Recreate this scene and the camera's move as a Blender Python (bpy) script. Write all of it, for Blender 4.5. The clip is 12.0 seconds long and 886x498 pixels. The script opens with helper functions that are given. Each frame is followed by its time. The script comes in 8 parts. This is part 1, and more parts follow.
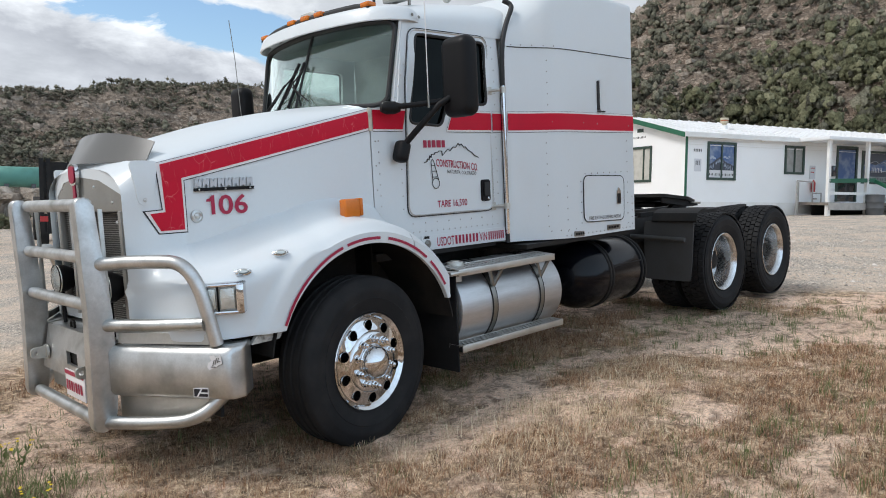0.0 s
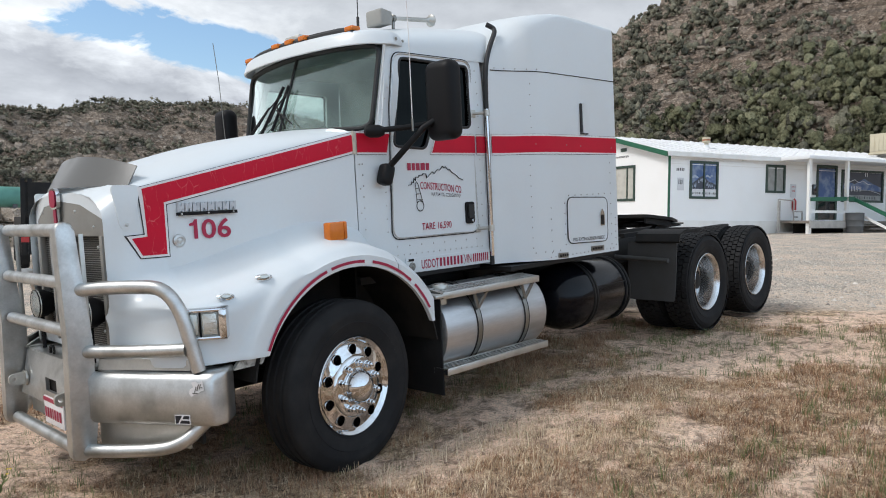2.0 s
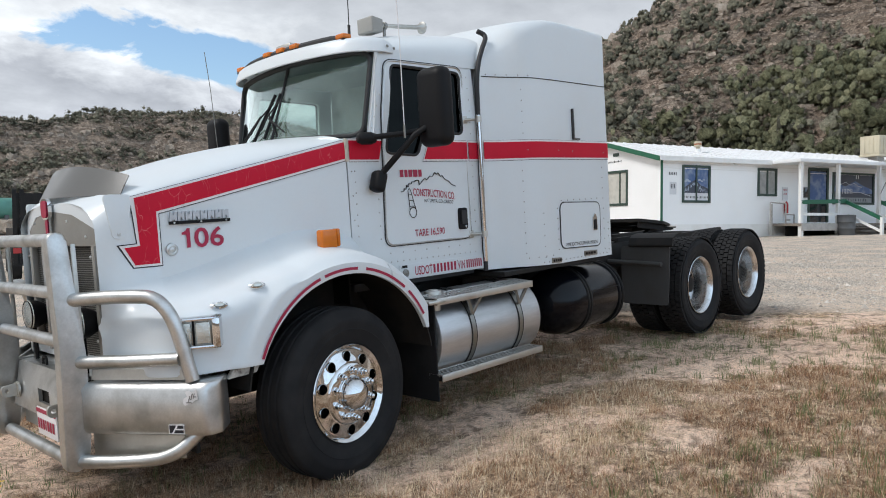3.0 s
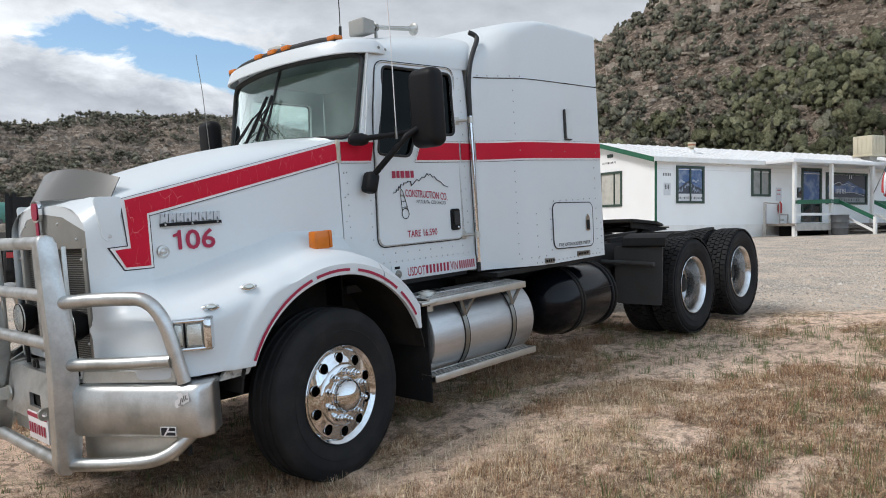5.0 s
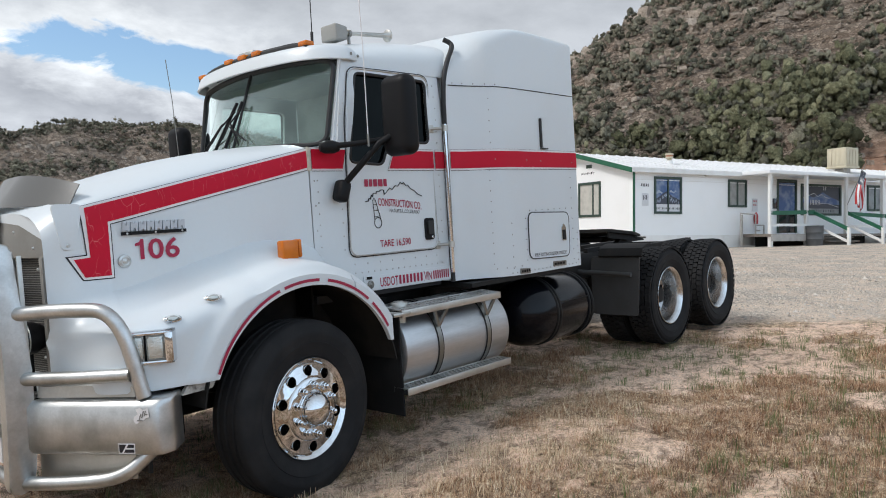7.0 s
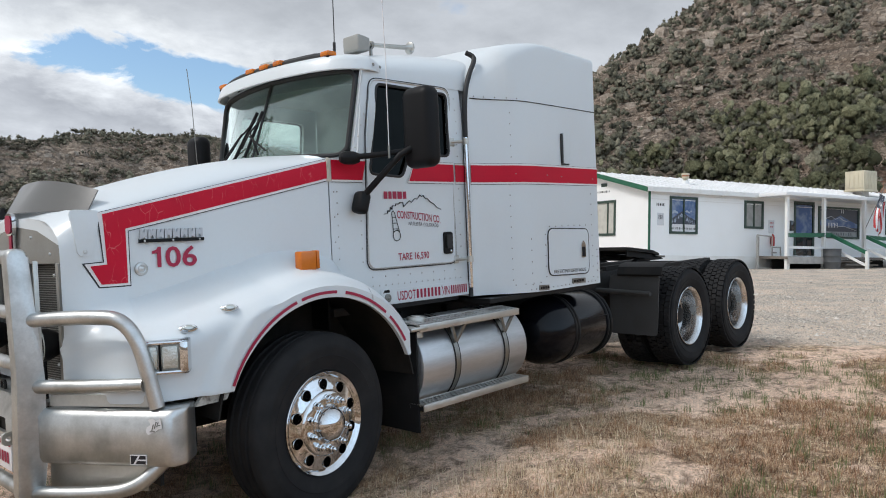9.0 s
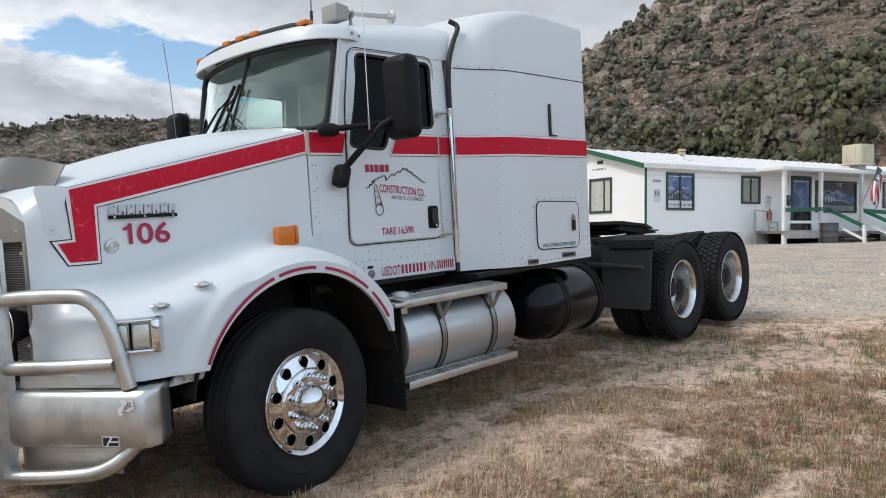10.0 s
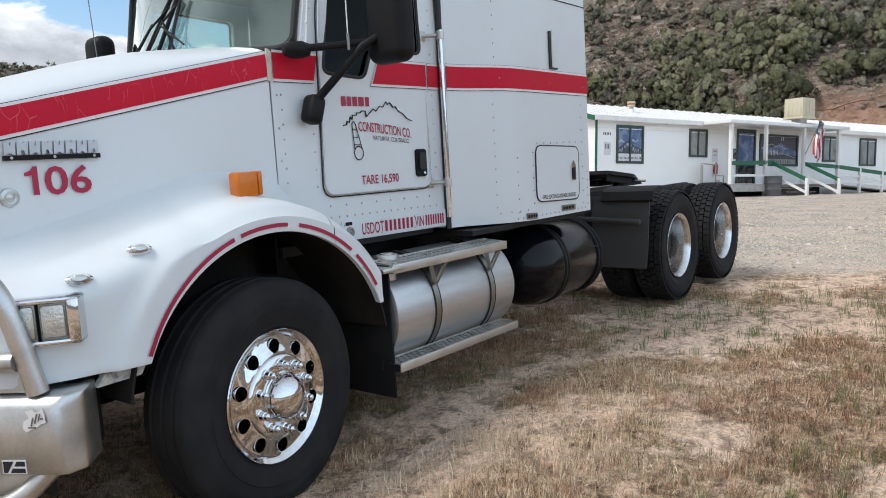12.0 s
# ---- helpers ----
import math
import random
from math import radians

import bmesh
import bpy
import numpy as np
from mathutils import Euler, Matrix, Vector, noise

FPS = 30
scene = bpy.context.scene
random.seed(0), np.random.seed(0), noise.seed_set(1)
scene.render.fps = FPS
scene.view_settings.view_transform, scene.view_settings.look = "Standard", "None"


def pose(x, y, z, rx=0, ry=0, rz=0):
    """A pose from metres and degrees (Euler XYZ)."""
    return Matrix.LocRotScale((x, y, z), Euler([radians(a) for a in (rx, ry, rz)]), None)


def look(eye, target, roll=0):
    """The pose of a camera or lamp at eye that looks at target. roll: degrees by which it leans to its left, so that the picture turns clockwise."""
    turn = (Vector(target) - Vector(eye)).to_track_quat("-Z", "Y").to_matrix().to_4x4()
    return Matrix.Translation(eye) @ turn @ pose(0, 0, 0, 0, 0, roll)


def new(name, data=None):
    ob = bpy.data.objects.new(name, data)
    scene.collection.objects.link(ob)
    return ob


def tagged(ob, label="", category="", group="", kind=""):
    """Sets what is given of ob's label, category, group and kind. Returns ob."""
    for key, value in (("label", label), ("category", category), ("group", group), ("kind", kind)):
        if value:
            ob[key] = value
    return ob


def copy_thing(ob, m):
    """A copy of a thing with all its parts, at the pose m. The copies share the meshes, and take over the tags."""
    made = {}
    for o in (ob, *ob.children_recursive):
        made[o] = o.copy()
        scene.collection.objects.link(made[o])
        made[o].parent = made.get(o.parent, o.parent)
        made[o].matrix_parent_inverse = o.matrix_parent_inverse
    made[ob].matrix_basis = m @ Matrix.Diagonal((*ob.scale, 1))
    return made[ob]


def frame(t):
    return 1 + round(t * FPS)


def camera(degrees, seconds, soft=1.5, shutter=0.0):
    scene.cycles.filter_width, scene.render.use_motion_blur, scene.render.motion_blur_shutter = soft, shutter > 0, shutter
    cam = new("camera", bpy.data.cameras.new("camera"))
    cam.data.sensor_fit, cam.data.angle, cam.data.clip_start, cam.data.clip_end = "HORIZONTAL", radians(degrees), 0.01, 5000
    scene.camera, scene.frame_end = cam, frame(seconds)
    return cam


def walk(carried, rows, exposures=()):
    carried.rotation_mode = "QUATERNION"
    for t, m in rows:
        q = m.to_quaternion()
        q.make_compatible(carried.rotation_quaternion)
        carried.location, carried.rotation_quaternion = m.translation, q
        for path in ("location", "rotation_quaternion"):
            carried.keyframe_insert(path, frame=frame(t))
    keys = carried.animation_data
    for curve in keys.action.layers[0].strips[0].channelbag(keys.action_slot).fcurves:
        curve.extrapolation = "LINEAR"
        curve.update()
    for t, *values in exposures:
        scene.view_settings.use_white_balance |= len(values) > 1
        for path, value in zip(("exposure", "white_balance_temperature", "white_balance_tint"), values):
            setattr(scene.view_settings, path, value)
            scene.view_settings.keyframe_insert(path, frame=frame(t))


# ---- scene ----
# The lot slopes: the truck stands nose down on it. SLOPE turns the truck's own axes (x to its rear, y to its right, z up) upright.
SLOPE = Vector((0.06, -0.02, 1.0)).rotation_difference(Vector((0, 0, 1))).to_matrix().to_4x4()
cam = camera(62.0, 12.0, soft=1.0)
PATH = [
    (0, (-2.743, -4.612, 1.513), (-1.351, -3.188, 1.324), -2.7),
    (0.5, (-2.752, -4.6, 1.524), (-1.361, -3.175, 1.341), -2.5),
    (1, (-2.749, -4.61, 1.529), (-1.352, -3.189, 1.362), -2.6),
    (1.5, (-2.737, -4.617, 1.536), (-1.329, -3.205, 1.384), -2.7),
    (2, (-2.734, -4.615, 1.541), (-1.31, -3.218, 1.4), -2.8),
    (2.5, (-2.732, -4.617, 1.541), (-1.298, -3.23, 1.41), -3.1),
    (3, (-2.734, -4.622, 1.538), (-1.297, -3.236, 1.414), -3.4),
    (5, (-2.722, -4.638, 1.528), (-1.276, -3.261, 1.409), -3.7),
    (5.5, (-2.717, -4.642, 1.532), (-1.262, -3.275, 1.414), -3.5),
    (6, (-2.725, -4.65, 1.531), (-1.261, -3.293, 1.42), -3.6),
    (6.5, (-2.71, -4.643, 1.526), (-1.235, -3.297, 1.419), -3.6),
    (7, (-2.622, -4.609, 1.521), (-1.138, -3.272, 1.425), -3.5),
    (9, (-2.598, -4.525, 1.508), (-1.134, -3.164, 1.457), -2.4),
    (9.5, (-2.565, -4.526, 1.504), (-1.109, -3.157, 1.434), -2.8),
    (10, (-2.451, -4.51, 1.451), (-0.987, -3.152, 1.349), -3.3),
    (10.5, (-2.406, -4.384, 1.415), (-0.916, -3.058, 1.278), -3.8),
    (11, (-2.354, -4.158, 1.436), (-0.828, -2.878, 1.265), -3.9),
    (11.5, (-2.237, -3.957, 1.405), (-0.685, -2.712, 1.205), -3.8),
    (12, (-2.013, -3.705, 1.409), (-0.457, -2.47, 1.176), -3.3),
]
walk(cam, [(t, SLOPE @ look(eye, target, roll)) for t, eye, target, roll in PATH], exposures=[(0.0, -0.05, 6300, 10), (9.5, -0.12, 6300, 10), (11.0, -0.03, 6300, 10), (12.0, 0.06, 6300, 10)])


# ---- sky and sun ----
SUN_UP, SUN_AZ = radians(50), radians(152)
world = bpy.data.worlds.new("sky")
scene.world = world
world.use_nodes = True
wn, wl = world.node_tree.nodes, world.node_tree.links
wn.clear()


def wnode(kind, **values):
    n = wn.new(kind)
    for key, value in values.items():
        n.inputs[key].default_value = value
    return n


def wmath(op, a, b=None):
    n = wn.new("ShaderNodeMath")
    n.operation = op
    for i, v in enumerate((a, b)):
        if v is None:
            continue
        if isinstance(v, (int, float)):
            n.inputs[i].default_value = v
        else:
            wl.new(v, n.inputs[i])
    return n.outputs[0]


def wramp(fac, *stops):
    n = wn.new("ShaderNodeValToRGB")
    while len(n.color_ramp.elements) < len(stops):
        n.color_ramp.elements.new(0.5)
    for e, (pos, col) in zip(n.color_ramp.elements, stops):
        e.position, e.color = pos, (*col, 1)
    wl.new(fac, n.inputs[0])
    return n.outputs[0]


sky = wn.new("ShaderNodeTexSky")
sky.sky_type = "NISHITA"
sky.sun_disc = False
sky.sun_elevation, sky.sun_rotation = SUN_UP, radians(90) - SUN_AZ
sky.air_density, sky.dust_density, sky.ozone_density = 1.3, 0.1, 3.5
wco = wn.new("ShaderNodeTexCoord")
wsep = wn.new("ShaderNodeSeparateXYZ")
wl.new(wco.outputs["Generated"], wsep.inputs[0])
# clouds lie on a flat layer overhead
lift = wmath("ADD", wmath("MAXIMUM", wsep.outputs[2], 0.0), 0.22)
wcomb = wn.new("ShaderNodeCombineXYZ")
wl.new(wmath("DIVIDE", wsep.outputs[0], lift), wcomb.inputs[0])
wl.new(wmath("DIVIDE", wsep.outputs[1], lift), wcomb.inputs[1])
big = wnode("ShaderNodeTexNoise", Scale=1.15, Detail=9.0, Roughness=0.56, Distortion=0.15)
small = wnode("ShaderNodeTexNoise", Scale=3.1, Detail=8.0, Roughness=0.6)
wshift = wn.new("ShaderNodeVectorMath")
wshift.operation = "ADD"
wshift.inputs[1].default_value = (3.35, 1.7, 0.0)
wl.new(wcomb.outputs[0], wshift.inputs[0])
wl.new(wshift.outputs[0], big.inputs["Vector"])
wl.new(wcomb.outputs[0], small.inputs["Vector"])
# one long slanting blue gap low over the mesa, between cumulus heads and a grey deck
puff = wnode("ShaderNodeTexNoise", Scale=9.0, Detail=12.0, Roughness=0.58, Distortion=0.3)
wsc = wn.new("ShaderNodeVectorMath")
wsc.operation = "MULTIPLY"
wsc.inputs[1].default_value = (1.0, 1.0, 2.1)
wl.new(wco.outputs["Generated"], wsc.inputs[0])
wl.new(wsc.outputs[0], puff.inputs["Vector"])


def along(x, y, z):
    n = wn.new("ShaderNodeVectorMath")
    n.operation = "DOT_PRODUCT"
    n.inputs[1].default_value = (x, y, z)
    wl.new(wco.outputs["Generated"], n.inputs[0])
    return n.outputs["Value"]


swell = wmath("SUBTRACT", puff.outputs[0], 0.5)
over = along(0.0338, -0.2636, 0.964)
across = wmath("DIVIDE", along(-0.875, 0.485, 0.0), 0.20)
off = wmath("DIVIDE", wmath("ADD", over, 0.004), 0.026)
reach = wmath("SQRT", wmath("ADD", wmath("MULTIPLY", across, across), wmath("MULTIPLY", off, off)))
gap = wramp(wmath("SUBTRACT", wmath("ADD", reach, wmath("MULTIPLY", swell, 3.4)), 0.55), (0.26, (0, 0, 0)), (0.58, (1, 1, 1)))
loose = wramp(wmath("ADD", wmath("MULTIPLY", big.outputs[0], 0.75), wmath("MULTIPLY", small.outputs[0], 0.25)), (0.27, (0, 0, 0)), (0.36, (1, 1, 1)))
cover = wmath("MULTIPLY", gap, loose)
# white heads by the gap, grey bases further from it
height = wmath("ADD", wmath("MULTIPLY", wmath("ADD", over, wmath("MULTIPLY", swell, 0.16)), 4.0), 0.5)
heads = wramp(height, (0.0, (0.74, 0.75, 0.77)), (0.22, (0.58, 0.59, 0.62)), (0.34, (0.92, 0.925, 0.935)), (0.43, (1.24, 1.24, 1.23)), (0.56, (1.02, 1.02, 1.01)), (0.72, (0.76, 0.77, 0.785)), (1.0, (0.66, 0.67, 0.69)))
broad = wramp(small.outputs[0], (0.35, (1.10, 1.13, 1.155)), (0.65, (0.84, 0.87, 0.90)))
wtone = wn.new("ShaderNodeMix")
wtone.data_type, wtone.blend_type = "RGBA", "MULTIPLY"
wtone.inputs[0].default_value = 1.0
wl.new(heads, wtone.inputs[6])
wl.new(broad, wtone.inputs[7])
# behind the camera the cover thins to a brighter, bluer sky
south = wmath("MAXIMUM", wmath("MULTIPLY", wsep.outputs[1], -1.0), 0.0)
wblue = wn.new("ShaderNodeMix")
wblue.data_type, wblue.blend_type = "RGBA", "MULTIPLY"
wblue.inputs[7].default_value = (0.92, 1.12, 1.30, 1)
wl.new(south, wblue.inputs[0])
wl.new(wtone.outputs[2], wblue.inputs[6])
tone = wblue.outputs[2]
wcloud = wnode("ShaderNodeBackground")
wl.new(tone, wcloud.inputs[0])
# an overcast sky is brightest overhead
wl.new(wmath("ADD", wmath("ADD", wmath("MULTIPLY", wmath("MAXIMUM", wsep.outputs[2], 0.0), -0.40), 1.06), wmath("MULTIPLY", south, 0.74)), wcloud.inputs[1])
wsky = wnode("ShaderNodeBackground", Strength=0.155)
wl.new(sky.outputs[0], wsky.inputs[0])
wmix = wn.new("ShaderNodeMixShader")
wl.new(cover, wmix.inputs[0])
wl.new(wsky.outputs[0], wmix.inputs[1])
wl.new(wcloud.outputs[0], wmix.inputs[2])
wout = wn.new("ShaderNodeOutputWorld")
wl.new(wmix.outputs[0], wout.inputs[0])

lamp = bpy.data.lights.new("sun", "SUN")
lamp.energy, lamp.angle, lamp.color = 2.4, radians(18), (1.0, 0.955, 0.90)
sun = new("sun", lamp)
sun.matrix_world = look((0, 0, 60), Vector((0, 0, 60)) - Vector((math.cos(SUN_UP) * math.cos(SUN_AZ), math.cos(SUN_UP) * math.sin(SUN_AZ), math.sin(SUN_UP))))


# ---- materials ----
def mat(name, col, rough=0.5, metal=0.0, dirt=None, grain=(40.0, 0.06), stain=(1.6, 0.12), bump=(120.0, 0.05), coat=0.0, spec=0.5, stretch=(1, 1, 1), rough_var=0.0):
    """A surface with fine grain and broad stains. dirt: the colour that the stains lean to."""
    m = bpy.data.materials.new(name)
    m.use_nodes = True
    n, l = m.node_tree.nodes, m.node_tree.links
    b = n["Principled BSDF"]
    b.inputs["Metallic"].default_value = metal
    b.inputs["Roughness"].default_value = rough
    b.inputs["Coat Weight"].default_value = coat
    b.inputs["Coat Roughness"].default_value = 0.08
    b.inputs["Specular IOR Level"].default_value = spec
    co, mp = n.new("ShaderNodeTexCoord"), n.new("ShaderNodeMapping")
    mp.inputs["Scale"].default_value = stretch
    l.new(co.outputs["Object"], mp.inputs[0])

    def noisy(scale, detail=5.0):
        t = n.new("ShaderNodeTexNoise")
        t.inputs["Scale"].default_value, t.inputs["Detail"].default_value = scale, detail
        l.new(mp.outputs[0], t.inputs["Vector"])
        return t.outputs[0]

    def mix(fac, a, c):
        x = n.new("ShaderNodeMix")
        x.data_type = "RGBA"
        l.new(fac, x.inputs[0])
        for sock, v in ((x.inputs[6], a), (x.inputs[7], c)):
            if isinstance(v, tuple):
                sock.default_value = (*v, 1)
            else:
                l.new(v, sock)
        return x.outputs[2]

    def scaled(fac, low, high, top):
        r = n.new("ShaderNodeMapRange")
        r.inputs["From Min"].default_value, r.inputs["From Max"].default_value = low, high
        r.inputs["To Max"].default_value = top
        l.new(fac, r.inputs["Value"])
        return r.outputs[0]

    dirt = dirt or tuple(c * 0.6 for c in col)
    fine, broad = noisy(grain[0]), noisy(stain[0], 7.0)
    c1 = mix(scaled(fine, 0.3, 0.75, grain[1] * 3), col, tuple(c * 0.72 for c in col))
    c2 = mix(scaled(broad, 0.45, 0.75, stain[1] * 3), c1, dirt)
    l.new(c2, b.inputs["Base Color"])
    if rough_var:
        r = n.new("ShaderNodeMapRange")
        r.inputs["To Min"].default_value, r.inputs["To Max"].default_value = max(rough - rough_var, 0.02), rough + rough_var
        l.new(broad, r.inputs["Value"])
        l.new(r.outputs[0], b.inputs["Roughness"])
    if bump[1]:
        t = n.new("ShaderNodeBump")
        t.inputs["Strength"].default_value, t.inputs["Distance"].default_value = bump[1], 0.01
        l.new(noisy(bump[0], 6.0), t.inputs["Height"])
        l.new(t.outputs[0], b.inputs["Normal"])
    return m


def glassy(name, col, rough=0.02, veil=0.0, gloss=0.04):
    """A thin pane: mostly see-through, with a gloss on it."""
    m = bpy.data.materials.new(name)
    m.use_nodes = True
    n, l = m.node_tree.nodes, m.node_tree.links
    n.clear()
    tr, gl, mx, fr, p5, out = (n.new("ShaderNode" + k) for k in ("BsdfTransparent", "BsdfGlossy", "MixShader", "LayerWeight", "Math", "OutputMaterial"))
    tr.inputs[0].default_value = (*col, 1)
    # pale green film on the pane, standing in for reflected sky haze
    film, haze, t = n.new("ShaderNodeMixShader"), n.new("ShaderNodeBsdfDiffuse"), n.new("ShaderNodeTexNoise")
    haze.inputs[0].default_value = (0.45, 0.55, 0.51, 1)
    t.inputs["Scale"].default_value, t.inputs["Detail"].default_value = 3.0, 6.0
    amount = n.new("ShaderNodeMapRange")
    amount.inputs["To Min"].default_value, amount.inputs["To Max"].default_value = 0.0, veil * 2
    amount.inputs["From Min"].default_value, amount.inputs["From Max"].default_value = 0.36, 0.66
    l.new(t.outputs[0], amount.inputs["Value"])
    l.new(amount.outputs[0], film.inputs[0])
    gl.inputs["Roughness"].default_value = rough
    gl.inputs["Color"].default_value = (0.82, 0.90, 0.89, 1)
    # Schlick's gloss: 4 percent head on, more at a slant
    fr.inputs[0].default_value = 0.5
    p5.operation = "POWER"
    p5.inputs[1].default_value = 4.0
    l.new(fr.outputs["Facing"], p5.inputs[0])
    sc = n.new("ShaderNodeMath")
    sc.operation = "MULTIPLY_ADD"
    sc.inputs[1].default_value, sc.inputs[2].default_value = gloss * 22, gloss
    l.new(p5.outputs[0], sc.inputs[0])
    l.new(sc.outputs[0], mx.inputs[0])
    l.new(tr.outputs[0], film.inputs[1])
    l.new(haze.outputs[0], film.inputs[2])
    l.new(film.outputs[0], mx.inputs[1])
    l.new(gl.outputs[0], mx.inputs[2])
    l.new(mx.outputs[0], out.inputs[0])
    return m


WHITE = mat("white_paint", (0.69, 0.735, 0.76), 0.34, dirt=(0.62, 0.6, 0.56), grain=(60, 0.02), stain=(2.2, 0.05), bump=(14, 0.012), coat=0.12, rough_var=0.06)
RED = mat("red_vinyl", (0.56, 0.007, 0.032), 0.5, dirt=(0.40, 0.008, 0.025), grain=(70, 0.06), stain=(4, 0.12), bump=(30, 0.03), spec=0.2)
RED_OLD = mat("cracked_red_vinyl", (0.56, 0.007, 0.032), 0.5, dirt=(0.40, 0.008, 0.025), grain=(70, 0.06), stain=(4, 0.12), bump=(30, 0.04), spec=0.2)
MAROON = mat("maroon_ink", (0.37, 0.012, 0.055), 0.45, bump=(30, 0))
INK = mat("black_ink", (0.015, 0.015, 0.02), 0.45, bump=(30, 0))
PIN = mat("white_pinstripe", (0.82, 0.80, 0.80), 0.35, bump=(30, 0))
BLACK = mat("black_plastic", (0.007, 0.007, 0.008), 0.5, spec=0.2, dirt=(0.014, 0.0135, 0.013), grain=(90, 0.1), stain=(3, 0.12), bump=(220, 0.1))
RUBBER = mat("tyre_rubber", (0.016, 0.0162, 0.0175), 0.72, spec=0.18, dirt=(0.046, 0.044, 0.041), grain=(50, 0.1), stain=(5, 0.14), bump=(90, 0.12))
WELL = mat("wheel_well_plastic", (0.016, 0.0155, 0.015), 0.85, spec=0.2, dirt=(0.04, 0.034, 0.029), grain=(40, 0.1), stain=(4, 0.3), bump=(30, 0.1))
SEAL = mat("rubber_seal", (0.02, 0.02, 0.021), 0.6)
FLAP = mat("mudflap_rubber", (0.068, 0.068, 0.068), 0.65, spec=0.3, dirt=(0.05, 0.046, 0.04), grain=(60, 0.1), stain=(3, 0.2), bump=(50, 0.06))
FRAME = mat("greasy_black_steel", (0.008, 0.008, 0.0085), 0.6, 0.0, spec=0.3, dirt=(0.025, 0.021, 0.017), grain=(40, 0.1), stain=(4, 0.25), bump=(60, 0.15))
CHROME = mat("chrome", (0.70, 0.71, 0.72), 0.05, 1.0, dirt=(0.7, 0.7, 0.7), grain=(60, 0.02), stain=(9, 0.05), bump=(40, 0.004))
ALU = mat("brushed_aluminium", (0.64, 0.645, 0.635), 0.41, 1.0, dirt=(0.36, 0.36, 0.345), grain=(90, 0.14), stain=(5, 0.42), bump=(160, 0.04), rough_var=0.16)
ALU_DULL = mat("weathered_aluminium", (0.62, 0.615, 0.58), 0.46, 1.0, dirt=(0.36, 0.35, 0.32), grain=(60, 0.1), stain=(4, 0.25), bump=(120, 0.06), rough_var=0.1)
TANK = mat("polished_tank_aluminium", (0.60, 0.605, 0.615), 0.47, 1.0, dirt=(0.36, 0.355, 0.34), grain=(40, 0.1), stain=(3.0, 0.26), bump=(90, 0.02), stretch=(0.5, 1, 3), rough_var=0.12)
RIM = mat("drive_wheel_aluminium", (0.66, 0.66, 0.66), 0.24, 1.0, dirt=(0.4, 0.39, 0.37), grain=(60, 0.06), stain=(6, 0.25), rough_var=0.1)
TREAD = mat("step_aluminium", (0.62, 0.62, 0.6), 0.42, 1.0, dirt=(0.42, 0.4, 0.37), stain=(6, 0.2))
SATIN = mat("satin_grille_panel", (0.34, 0.33, 0.305), 0.55, 0.45, dirt=(0.24, 0.23, 0.2), grain=(80, 0.08), stain=(4, 0.2))
STEEL = mat("grille_steel", (0.30, 0.295, 0.275), 0.4, 1.0, dirt=(0.2, 0.19, 0.17), grain=(80, 0.08), stain=(4, 0.2))
MESH = mat("grille_screen", (0.10, 0.10, 0.095), 0.5, 0.8, grain=(160, 0.2), bump=(260, 0.3))
AMBER = mat("amber_lens", (0.66, 0.17, 0.004), 0.25, dirt=(0.46, 0.10, 0.004), grain=(60, 0.08), stain=(12, 0.2), bump=(120, 0.25), coat=0.15)
LENS = mat("ribbed_lamp_lens", (0.66, 0.68, 0.64), 0.14, 0.6, grain=(60, 0.1), stain=(20, 0.2), bump=(90, 0.5), coat=0.8)
SMOKE = mat("smoked_acrylic", (0.115, 0.113, 0.106), 0.3, dirt=(0.19, 0.182, 0.168), grain=(90, 0.05), stain=(3, 0.15), bump=(60, 0.02), coat=0.2)
CREAM = mat("painted_cabin_trim", (0.34, 0.34, 0.32), 0.7)
DARK = mat("dark_cabin_trim", (0.035, 0.035, 0.037), 0.75)
GLASS = glassy("windshield_glass", (0.85, 0.955, 0.915), veil=0.06, gloss=0.11)
CLEAR = glassy("door_glass", (0.94, 0.97, 0.96), veil=0.02)
# near door glass: the dark of the cab is put into its colour
DARK_PANE = glassy("dark_cab_glass", (0.018, 0.02, 0.024), gloss=0.011)


